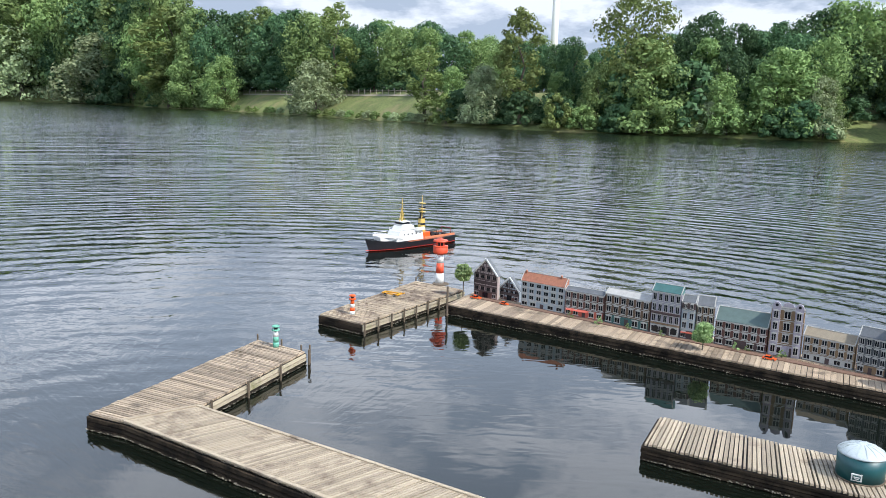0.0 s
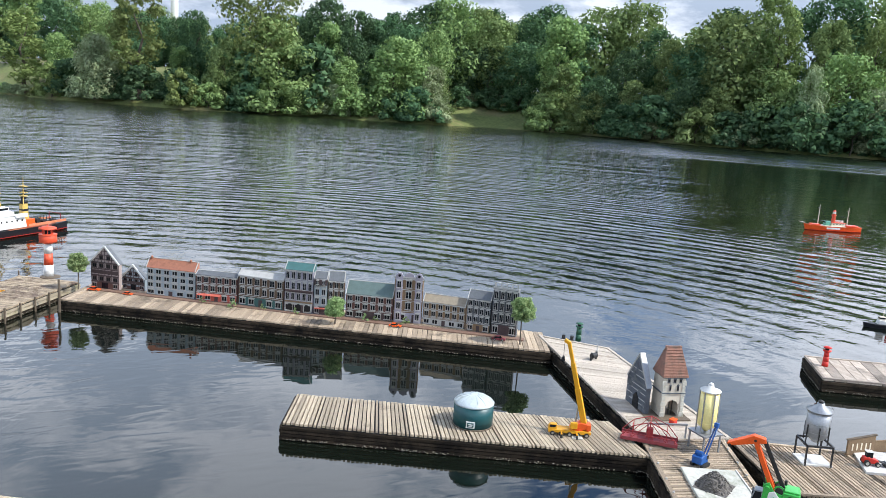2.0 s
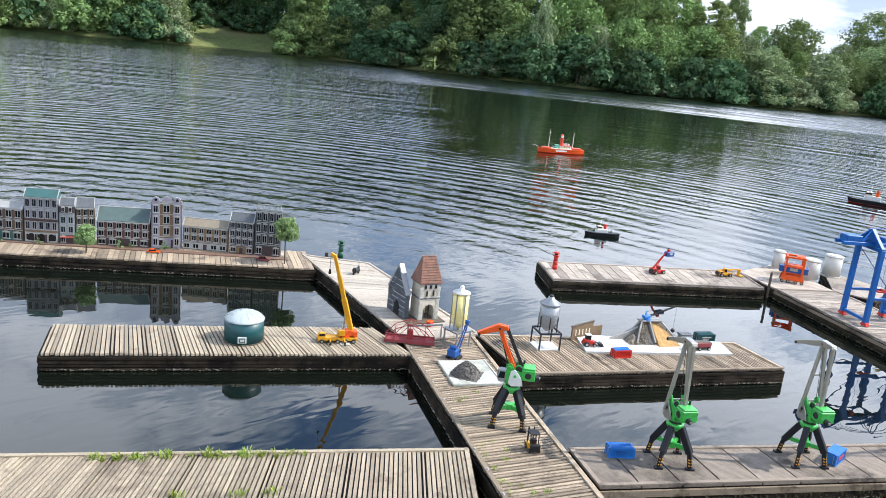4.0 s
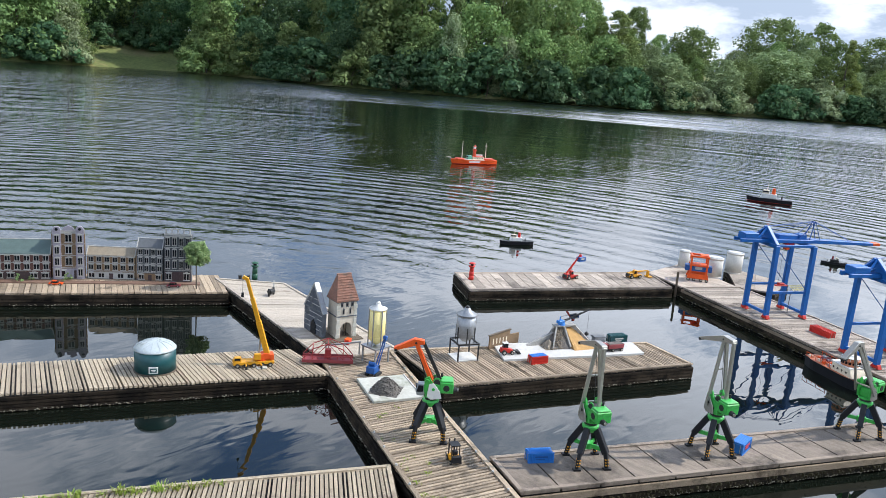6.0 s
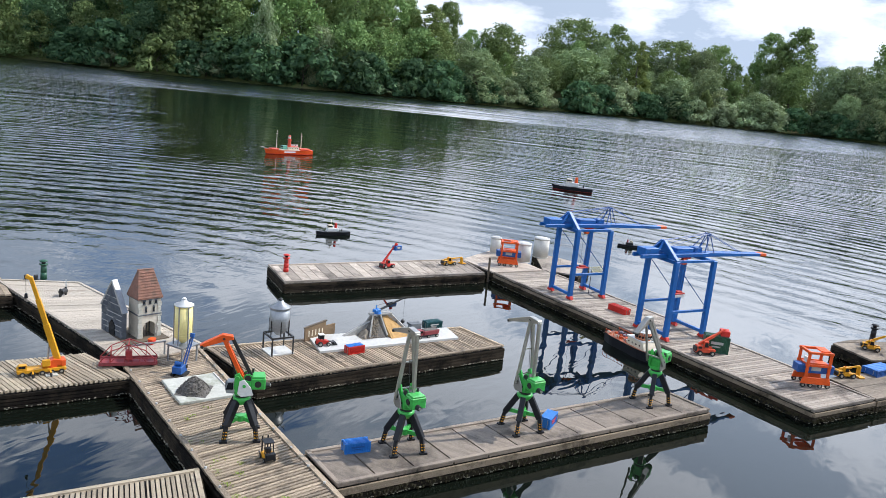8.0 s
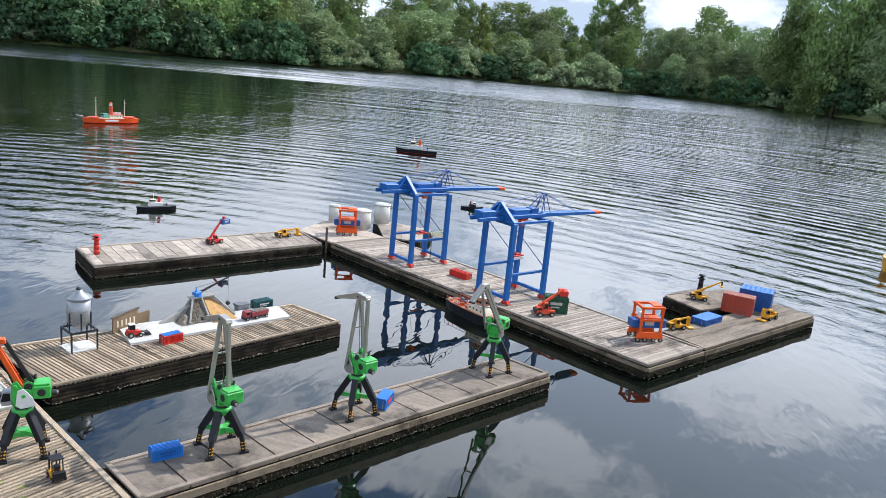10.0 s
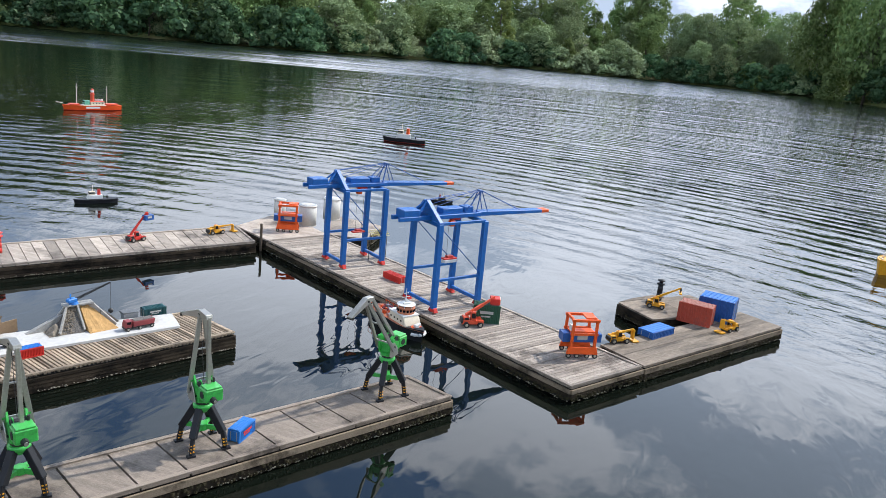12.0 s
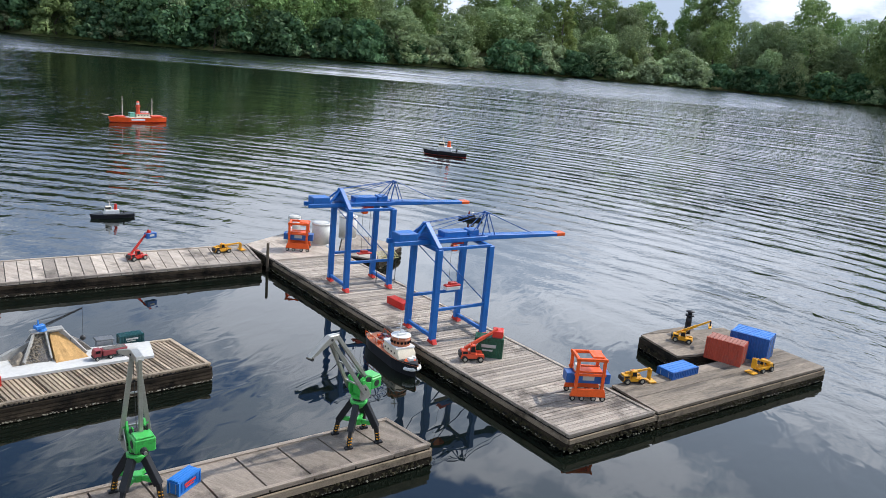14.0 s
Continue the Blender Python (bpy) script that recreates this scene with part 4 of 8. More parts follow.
pontoon("pontoon", "long narrow pontoon carrying a row of model town houses", (-0.25, 10.94), (4.92, 7.65), (5.24, 8.36), (0.16, 11.80), 0.060, WOOD, gap=0.006, group_every=6)
pontoon("pontoon", "bleached pontoon arm with a model town gate", (5.20, 5.10), (5.70, 7.60), (5.12, 8.25), (4.42, 5.30), 0.075, WOOD_BLEACHED, gap=0.004, group_every=5, trim=0.03)
bank_pier = pontoon("pontoon", "slatted pontoon running to the bank with cranes and slabs", (3.72, 2.35), (5.12, 5.12), (4.38, 5.30), (3.10, 2.58), 0.037, WOOD, gap=0.0145, trim=0.035)
pontoon("pontoon", "slatted pontoon with stacked plank sides and a tank", (1.56, 6.47), (4.27, 5.02), (4.36, 5.75), (1.84, 7.09), 0.0375, WOOD_PALE, gap=0.0105, group_every=7, layers=4)
pontoon("pontoon", "slatted pontoon with gravel works and silo", (4.86, 4.20), (7.34, 3.00), (7.56, 3.64), (5.17, 5.12), 0.034, WOOD, gap=0.014, group_every=9, layers=4, trim=0.03)
pontoon("pontoon", "far pontoon of grey boards with small cranes", (7.50, 6.11), (10.10, 4.56), (10.62, 5.20), (7.99, 6.80), 0.128, WOOD_GREY, gap=0.009, trim=0.03)
# quay planks stop short; the near-black float below passes for their dark reflection
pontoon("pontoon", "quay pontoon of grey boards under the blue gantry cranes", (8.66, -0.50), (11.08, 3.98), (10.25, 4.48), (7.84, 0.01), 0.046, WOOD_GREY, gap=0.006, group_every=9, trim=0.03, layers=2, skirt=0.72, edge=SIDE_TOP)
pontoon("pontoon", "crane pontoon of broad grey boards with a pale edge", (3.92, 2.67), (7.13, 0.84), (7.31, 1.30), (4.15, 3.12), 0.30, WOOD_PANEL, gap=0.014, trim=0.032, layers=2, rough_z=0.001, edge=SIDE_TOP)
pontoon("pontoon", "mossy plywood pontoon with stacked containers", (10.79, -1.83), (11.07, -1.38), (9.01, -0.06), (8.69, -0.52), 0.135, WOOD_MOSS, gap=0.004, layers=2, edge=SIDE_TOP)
pontoon("pontoon", "mossy plywood jetty with a reach stacker and a beacon", (10.14, -0.47), (10.98, -1.32), (11.40, -0.80), (10.53, -0.04), 2.0, WOOD_MOSS, gap=0.004, layers=2)
pontoon("pontoon", "small wedge of plywood at the jetty's back edge", (10.56, -0.05), (11.10, -0.52), (11.20, -0.46), (10.80, -0.17), 2.0, WOOD_MOSS, gap=0.004, layers=2, growth=False)
pontoon("pontoon", "plywood pontoon carrying white storage tanks", (10.28, 4.50), (11.06, 4.02), (11.75, 5.18), (10.64, 5.22), 0.35, WOOD_GREY, gap=0.004, layers=2)
pontoon("pontoon", "plywood pontoon tail behind the tanks", (11.08, 4.04), (11.20, 3.52), (12.05, 3.62), (12.20, 4.65), 0.5, WOOD_GREY, gap=0.004, layers=2)
cap = T((0, 0, -0.004), (0, 0, 0.007), 0.010, 0.008, 8)
cap_me = bpy.data.meshes.new("bolt_cap")
cap.to_mesh(cap_me)
cap.free()
cap_me.materials.append(TRIM)
for p, q in (((3.125, 2.61), (4.39, 5.25)), ((3.685, 2.37), (5.07, 5.09))):
    for i in range(11):
        c_ = Vector(p).lerp(Vector(q), (i + pr.uniform(0.3, 0.7)) / 11)
        shared("bolt_cap", cap_me, bank_pier, Matrix.Translation((c_.x, c_.y, DECK + 0.016)))


# ---- small parts used by many things ----
def wheel(parent, x, y, r, w):
    t_ = part("wheel", T((x, y - w / 2, r), (x, y + w / 2, r), r, None, 12), RUBBER, parent, "black rubber tyre")
    part("rim", T((x, y - w / 2 - 0.001, r), (x, y + w / 2 + 0.001, r), r * 0.55, None, 10), SILVER, t_)
    return t_


# ---- posts and marker lights ----
def mooring_post(x, y, z0, z1, r=0.014):
    ob = root("mooring_post", x, y, 0, 0, "thin dark wooden mooring post beside a pontoon", "post", "mooring posts")
    part("shaft", T((0, 0, z0), (0, 0, z1), r, r * 0.85, 8), POSTW, ob)
    part("cap", T((0, 0, z1), (0, 0, z1 + 0.006), r * 0.95, r * 0.5, 8), POSTW, ob)


for i in range(7):
    p = Vector((-1.26, 9.74)).lerp(Vector((-0.30, 11.36)), i / 6.6)
    mooring_post(p.x + 0.02, p.y - 0.012, -0.25, 0.17 + 0.012 * (i % 2))
mooring_post(-0.24, 10.86, -0.25, 0.42, 0.017)
for i in range(4):
    p = Vector((-2.28, 6.96)).lerp(Vector((-1.72, 8.56)), i / 3)
    mooring_post(p.x + 0.022, p.y - 0.008, -0.25, 0.17)
for x, y in ((-2.38, 8.93), (-0.79, 12.37), (-1.70, 8.60), (-2.06, 8.77)):
    mooring_post(x, y, 0.0, 0.21, 0.012)
mooring_post(10.23, 4.56, -0.3, 0.36, 0.02)
mooring_post(-1.80, 8.62, 0.1, 0.20, 0.012)


def marker(x, y, h, bands, head, label):
    ob = root("marker_light", x, y, DECK, 0, label, "beacon", "small harbour beacons")
    n_ = len(bands)
    for i, mt in enumerate(bands):
        part("band", spun(bmesh.new(), [(0.036 - 0.003 * i, h * 0.72 * i / n_), (0.036 - 0.003 * (i + 1), h * 0.72 * (i + 1) / n_)], 14), mt, ob, smooth=True)
    part("gallery", spun(bmesh.new(), [(0.024, h * 0.72), (0.046, h * 0.75), (0.046, h * 0.81), (0.026, h * 0.81)], 14), head, ob, smooth=True)
    part("lantern", T((0, 0, h * 0.8), (0, 0, h * 0.92), 0.022, None, 12), PANE, ob)
    part("cap", spun(bmesh.new(), [(0.044, h * 0.92), (0.046, h * 0.95), (0.030, h * 0.985), (0.006, h)], 14), head, ob, smooth=True)


marker(-1.47, 10.20, 0.27, (WHITE, ORANGE, WHITE, ORANGE), ORANGE, "small red and white banded harbour beacon on a pontoon")
marker(-2.10, 8.67, 0.26, (PALE_GREEN, PALE_GREEN, WHITE), PALE_GREEN, "small faded green harbour beacon on a pontoon")
marker(5.50, 7.95, 0.23, (DKGREEN, DKGREEN), DKGREEN, "small dark green harbour beacon on a bleached pontoon")
marker(7.92, 6.44, 0.24, (RED, RED, RED), RED, "small red harbour beacon at a pontoon end")
marker(10.93, -0.46, 0.26, (BLACK, BLACK), BLACK, "small black harbour beacon on a plywood jetty")

# ---- lighthouse ----
lh = root("lighthouse", -0.41, 12.24, DECK, 0, "red and white banded model lighthouse with a red gallery", "lighthouse")
for z0, z1, mt in ((0.0, 0.17, WHITE), (0.17, 0.33, SIGNAL), (0.33, 0.47, WHITE)):
    part("tower_band", spun(bmesh.new(), [(0.066 - 0.03 * z0, z0), (0.066 - 0.03 * z1, z1)], 22), mt, lh, smooth=True)
part("gallery", spun(bmesh.new(), [(0.050, 0.462), (0.062, 0.475), (0.108, 0.488), (0.114, 0.50), (0.114, 0.592), (0.106, 0.600), (0.05, 0.602)], 28), SIGNAL, lh, "orange-red drum-shaped gallery", smooth=True)
part("gallery_rim", spun(bmesh.new(), [(0.116, 0.586), (0.119, 0.589), (0.119, 0.600), (0.112, 0.603)], 28), SIGNAL, lh)
part("lantern", spun(bmesh.new(), [(0.046, 0.602), (0.046, 0.665)], 18), PANE, lh, "dark glazed lantern room")
for i in range(8):
    a = i * math.pi / 4
    part("lantern_bar", beam(bmesh.new(), (0.062 * math.cos(a), 0.062 * math.sin(a), 0.60), (0.062 * math.cos(a), 0.062 * math.sin(a), 0.668), 0.012), SIGNAL, lh)
part("lantern_roof", spun(bmesh.new(), [(0.060, 0.660), (0.112, 0.668), (0.118, 0.676), (0.110, 0.692), (0.055, 0.708), (0.015, 0.716)], 28), SIGNAL, lh, "flat round roof with a wide brim", smooth=True)
part("finial", T((0, 0, 0.712), (0, 0, 0.735), 0.008, 0.005, 8), SIGNAL, lh)
part("foot_mat", T((0.02, -0.05, 0.002), (0.02, -0.05, 0.012), 0.13, None, 16), POSTW, lh)

# yellow roller lying on the lighthouse pontoon
yl = root("yellow_trailer", -1.05, 11.30, DECK, -25, "low yellow frame trailer lying on weathered boards", "trailer")
part("frame", beam(beam(beam(beam(bmesh.new(), (-0.15, -0.05, 0.04), (0.12, -0.05, 0.04), 0.016), (-0.15, 0.05, 0.04), (0.12, 0.05, 0.04), 0.016), (-0.15, -0.05, 0.04), (-0.15, 0.05, 0.04), 0.016), (0.12, -0.05, 0.04), (0.12, 0.05, 0.05), 0.016), YELLOW, yl)
part("drawbar", beam(bmesh.new(), (0.12, 0, 0.04), (0.2, 0, 0.07), 0.014), YELLOW, yl)
for x in (-0.09, 0.06):
    for y in (-0.06, 0.06):
        wheel(yl, x, y, 0.022, 0.014)


# ---- model town houses ----
FRAME_W = {}


def window(parent, x, z, w, h, y, frame_mat=TRIM, arch=False):
    key = (round(w, 3), round(h, 3), frame_mat.name, arch)
    if key not in FRAME_W:
        b_ = B((0, -0.0025, 0), (w, 0.007, h))
        box(b_, (0, -0.004, -h / 2 - 0.003), (w * 1.25, 0.012, 0.006))
        box(b_, (0, -0.003, h / 2 + 0.005), (w * 1.18, 0.009, 0.010))
        box(b_, (0, -0.003, h / 2 + 0.012), (w * 0.5, 0.009, 0.008))
        me = bpy.data.meshes.new("window")
        b_.to_mesh(me)
        b_.free()
        me.materials.append(frame_mat)
        t_ = min(w, h) * 0.09
        b_ = B((0, -0.0065, 0), (w / 2 - 1.4 * t_, 0.002, h - 2 * t_))
        mp_ = bpy.data.meshes.new("pane")
        b_.to_mesh(mp_)
        b_.free()
        mp_.materials.append(PANE)
        FRAME_W[key] = (me, mp_)
    fr = shared("window", FRAME_W[key][0], parent, Matrix.Translation((x, y, z)))
    for s in (-1, 1):
        shared("pane", FRAME_W[key][1], fr, Matrix.Translation((s * (w / 4 - min(w, h) * 0.01), 0, 0)))


def house(L, R, eave, ridge, wall, roof, floors, cols, label, depth=0.09, shop=SHOP_GREEN, style="slope", trim=TRIM, chimneys=0, awning=None):
    L, R = Vector(L), Vector(R)
    W = (R - L).length - 0.006
    rz = math.degrees(math.atan2(R.y - L.y, R.x - L.x))
    ob = root("town_house", L.x, L.y, DECK + 0.012, rz, label, "model house", "row of model town houses")
    part("wall", B((W / 2, depth / 2, eave / 2), (W, depth, eave)), wall, ob)
    part("plinth", B((W / 2, -0.003, 0.012), (W, 0.008, 0.024)), STONE_GREY, ob)
    fh = eave / floors
    if style == "slope":
        b_ = bmesh.new()
        prof = [(-0.012, eave - 0.004), (-0.012, eave + 0.006), (depth * 0.85, ridge), (depth + 0.01, ridge - 0.02), (depth + 0.01, eave - 0.004)]
        a_ = [b_.verts.new((-0.004, y, z)) for y, z in prof]
        c_ = [b_.verts.new((W + 0.004, y, z)) for y, z in prof]
        b_.faces.new(a_)
        b_.faces.new(c_[::-1])
        for i in range(5):
            b_.faces.new((a_[i], a_[(i + 1) % 5], c_[(i + 1) % 5], c_[i]))
        part("roof", b_, roof, ob)
        part("ridge_board", beam(bmesh.new(), (-0.006, depth * 0.85, ridge), (W + 0.006, depth * 0.85, ridge), 0.012, 0.008), TRIM, ob)
        for xg in (0.0, W):
            part("verge", beam(bmesh.new(), (xg, -0.014, eave + 0.004), (xg, depth * 0.85, ridge + 0.003), 0.010, 0.008), TRIM, ob, "pale verge board")
    elif style == "flat":
        part("roof", B((W / 2, depth / 2, eave + 0.006), (W + 0.006, depth + 0.01, 0.012)), roof, ob)
        part("parapet", B((W / 2, -0.004, eave + 0.018), (W + 0.008, 0.012, 0.022)), trim, ob)
    for i in range(1, floors):
        part("string_course", B((W / 2, -0.003, fh * i), (W, 0.008, 0.006)), trim, ob)
    part("cornice", B((W / 2, -0.006, eave - 0.006), (W + 0.006, 0.016, 0.012)), trim, ob)
    cw = W / cols
    for fl in range(1, floors):
        for c_ in range(cols):
            window(ob, cw * (c_ + 0.5), fh * (fl + 0.50), cw * 0.60, fh * 0.66, 0.0, trim)
    # ground floor
    part("shopfront", B((W / 2, -0.004, fh * 0.46), (W * 0.96, 0.008, fh * 0.84)), shop, ob)
    nd = max(2, cols - 1)
    for c_ in range(nd):
        x = W * (c_ + 0.5) / nd
        if c_ == nd // 2:
            d_ = part("door", B((x, -0.009, fh * 0.38), (W / nd * 0.4, 0.006, fh * 0.7)), W_DARK, ob, "dark entrance door")
        else:
            window(ob, x, fh * 0.47, W / nd * 0.62, fh * 0.58, -0.008, trim)
    if awning:
        b_ = bmesh.new()
        v = [b_.verts.new(q) for q in ((W * 0.06, -0.008, fh * 0.88), (W * 0.62, -0.008, fh * 0.88), (W * 0.62, -0.04, fh * 0.68), (W * 0.06, -0.04, fh * 0.68), (W * 0.06, -0.008, fh * 0.86), (W * 0.62, -0.008, fh * 0.86), (W * 0.62, -0.038, fh * 0.665), (W * 0.06, -0.038, fh * 0.665))]
        for f in ((0, 1, 2, 3), (7, 6, 5, 4), (0, 4, 5, 1), (1, 5, 6, 2), (2, 6, 7, 3), (3, 7, 4, 0)):
            b_.faces.new([v[i] for i in f])
        part("awning", b_, awning, ob, "red cloth awning")
    for i in range(chimneys):
        x = W * (0.06 if i == 0 else 0.86)
        part("chimney", B((x, depth * 0.72, ridge + 0.006), (0.022, 0.022, 0.04)), TILE_RED, ob, bevel=0.002)
    return ob


house((0.79, 11.02), (1.36, 10.62), 0.355, 0.475, W_PALE, TILE_RED, 4, 6, "pale blue-grey model town house with an orange tiled roof", shop=W_PALE, chimneys=2)
house((1.36, 10.60), (1.84, 10.30), 0.335, 0.385, W_RED, SLATE, 3, 6, "red-brown brick model house with white windows and a red awning", shop=SHOP_RED, awning=SHOP_RED)
house((1.85, 10.28), (2.34, 9.88), 0.385, 0.455, W_BROWN, TRIM, 3, 6, "brown brick model house with a pale roof and green shopfronts")
h5 = house((2.35, 9.87), (2.66, 9.66), 0.54, 0.63, W_LILAC, ROOF_TEAL, 4, 5, "tall lilac-grey model house with white arches and a teal roof", shop=TRIM)
W5 = (Vector((2.66, 9.66)) - Vector((2.35, 9.87))).length
part("balcony", B((W5 / 2, -0.014, 0.275), (W5 * 0.98, 0.028, 0.030)), W_DARK, h5, "dark iron balcony", bevel=0.002)
part("fascia", B((W5 / 2, -0.006, 0.135), (W5 * 0.98, 0.014, 0.018)), W_TAN, h5)
for i in range(3):
    x = W5 * (0.2 + 0.3 * i)
    pts = [(x - 0.034, 0.02), (x + 0.034, 0.02)] + [(x + 0.034 * math.cos(radians(q)), 0.075 + 0.034 * math.sin(radians(q))) for q in range(0, 181, 30)]
    part("arch", prism(bmesh.new(), pts, -0.016, -0.0095), PANE, h5, "dark arched doorway")
h6 = house((2.67, 9.66), (2.82, 9.58), 0.46, 0.54, W_PALE, SLATE, 4, 2, "narrow pale model house with a slate roof", shop=W_DARK)
part("mansard", B((0.084, -0.010, 0.415), (0.162, 0.020, 0.075)), W_DARK, h6, "dark mansard storey", bevel=0.003)
for x in (0.045, 0.122):
    window(h6, x, 0.415, 0.034, 0.05, -0.021, TRIM)
part("shop_awning", prism(bmesh.new(), [(0.01, 0.075), (0.155, 0.075), (0.155, 0.088), (0.01, 0.088)], -0.03, -0.008), SHOP_RED, h6, "dull red awning")
house((2.83, 9.58), (3.02, 9.50), 0.44, 0.55, W_BROWN, SLATE, 4, 3, "dark brown model house with a slate roof and white gable", shop=W_DARK)
house((3.03, 9.47), (3.54, 9.15), 0.30, 0.45, W_RED, ROOF_GREEN, 3, 6, "long red brick model house with a broad green roof", shop=W_DARK, depth=0.14)
h9 = house((3.55, 9.15), (3.87, 8.99), 0.555, 0.60, W_TAN, SLATE, 4, 3, "tall tan brick model house with pale lilac corner bays", style="flat", shop=W_LILAC)
W9 = (Vector((3.87, 8.99)) - Vector((3.55, 9.15))).length
for x in (0.055, W9 - 0.06):
    part("corner_bay", B((x, -0.012, 0.29), (0.085, 0.024, 0.58)), W_LILAC, h9, "pale lilac corner bay")
    for i in range(4):
        window(h9, x, 0.08 + 0.135 * i, 0.05, 0.085, -0.025)
    arch = [(x + 0.044 * math.cos(radians(q)), 0.578 + 0.052 * math.sin(radians(q))) for q in range(0, 181, 20)]
    part("scroll_gable", prism(bmesh.new(), arch, -0.024, 0.012), W_LILAC, h9, "round scrolled gable")
    part("oculus", T((x, -0.0275, 0.595), (x, -0.022, 0.595), 0.017, None, 14), PANE, h9)
part("pediment", prism(bmesh.new(), [(W9 / 2 - 0.06, 0.58), (W9 / 2 + 0.06, 0.58), (W9 / 2 + 0.05, 0.615), (W9 / 2, 0.635), (W9 / 2 - 0.05, 0.615)], -0.012, 0.01), W_LILAC, h9)
house((3.88, 8.99), (4.30, 8.64), 0.285, 0.375, W_TAN, ROOF_BEIGE, 3, 6, "low tan brick model house with a beige roof and white shopfront", shop=TRIM)
house((4.31, 8.62), (4.53, 8.42), 0.40, 0.50, W_GREY, SLATE, 4, 4, "grey model house with a slate roof", shop=W_TAN)
h12 = house((4.54, 8.41), (4.78, 8.21), 0.56, 0.60, W_GREY, SLATE, 4, 4, "tall grey model house with a pierced roof parapet", style="flat", shop=W_DARK)
for i in range(5):
    part("parapet_post", B((0.02 + 0.068 * i, 0.0, 0.615), (0.014, 0.014, 0.05)), TRIM, h12)
part("parapet_rail", B((0.155, 0.0, 0.642), (0.29, 0.012, 0.008)), TRIM, h12)


def gable_house(L, R, eave, peak, label, depth=0.06, wall=PLASTER):
    L, R = Vector(L), Vector(R)
    W = (R - L).length
    ob = root("town_house", L.x, L.y, DECK + 0.012, math.degrees(math.atan2(R.y - L.y, R.x - L.x)), label, "model house", "row of model town houses")
    part("wall", prism(bmesh.new(), [(0, 0), (W, 0), (W, eave), (W / 2, peak), (0, eave)], 0, depth), wall, ob)
    part("ground_floor", B((W / 2, -0.001, eave * 0.14), (W * 0.99, 0.004, eave * 0.28)), W_RED, ob, "dark red ground floor")
    for s in (0, 1):
        x0, x1 = (-0.012, W / 2) if s == 0 else (W + 0.012, W / 2)
        b_ = bmesh.new()
        beam(b_, (x0, depth / 2, eave - 0.008), (x1, depth / 2, peak + 0.006), depth + 0.03, 0.010)
        part("roof", b_, SLATE, ob)
        part("bargeboard", beam(bmesh.new(), (x0, -0.014, eave - 0.006), (x1, -0.014, peak + 0.008), 0.014, 0.020), WHITE, ob, "white bargeboard")
    fl = max(2, round(eave / 0.085))
    for i in range(fl):
        z = eave * (i + 0.5) / fl
        for c_ in range(4):
            if i > 0 or c_ not in (1, 2):
                window(ob, W * (c_ + 0.5) / 4, z, W * 0.15, eave / fl * 0.6, 0.0, W_DARK if i % 2 else PLASTER)
        part("timber", B((W / 2, -0.004, eave * (i + 1) / fl), (W, 0.010, 0.013)), W_DARK, ob)
    part("storey_band", B((W / 2, -0.006, eave * 0.64), (W * 0.99, 0.012, eave * 0.13)), W_DARK, ob, "dark jettied storey")
    for c_ in range(9):
        x = W * (c_ + 0.08) / 8.16
        part("timber", beam(bmesh.new(), (x, -0.003, eave * 0.3), (x, -0.003, eave + (peak - eave) * max(0.0, 1 - abs(2 * x / W - 1)) * 0.9 + 0.002), 0.007, 0.006), W_DARK, ob)
    for k_ in (0.22, 0.48, 0.72):
        w_ = W * (1 - k_) * 0.92
        part("timber", B((W / 2, -0.0035, eave + (peak - eave) * k_), (w_, 0.007, 0.008)), W_DARK, ob)
    for c_ in (-1, 1):
        window(ob, W / 2 + c_ * W * 0.13, eave + (peak - eave) * 0.3, W * 0.13, (peak - eave) * 0.22, 0.0, W_DARK)
    part("door", B((W / 2, -0.004, 0.04), (W * 0.22, 0.008, 0.08)), PANE, ob)


gable_house((0.13, 11.49), (0.46, 11.24), 0.35, 0.565, "tall half-timbered model gable house, dark red and white")
gable_house((0.51, 11.36), (0.77, 11.15), 0.16, 0.33, "small half-timbered model gable house with a dark gable", wall=W_PALE)
kb = root("kerb_strip", 0, 0, 0, 0, "raised brown walkway strip before the model houses", "walkway")
part("strip", beam(bmesh.new(), (0.10, 11.44, DECK + 0.006), (4.84, 8.12, DECK + 0.006), 0.11, 0.012), PAVING, kb)
part("backing", beam(bmesh.new(), (0.22, 11.62, DECK + 0.005), (4.92, 8.33, DECK + 0.005), 0.20, 0.010), WOOD, kb)


# ---- model trees, shrubs and cars on the house pontoon ----
MODEL_CROWN = crown_mesh("crown", LEAF_MODEL, 77, 0.25, 0.27, 0.0, 6200, 110, 0.0085, "round")


def model_tree(x, y, h, crown=1.0):
    ob = root("model_tree", x, y, DECK, pr.uniform(0, 360), "model tree with a round pale green crown on a thin stem", "model tree", "model trees before the houses")
    part("stem", T((0, 0, 0), (0.004, 0.003, h - 0.2 * crown), 0.009, 0.006, 8), TRUNK, ob)
    for i in range(4):
        a = i * 1.57
        part("branch", T((0.004, 0.003, h - 0.22 * crown), (0.06 * math.cos(a), 0.06 * math.sin(a), h - 0.12 * crown), 0.004, 0.002, 5), TRUNK, ob)
    o = shared("crown", MODEL_CROWN, ob, Matrix.Translation((0, 0, h - 0.235 * crown)) @ Matrix.Scale(crown, 4))


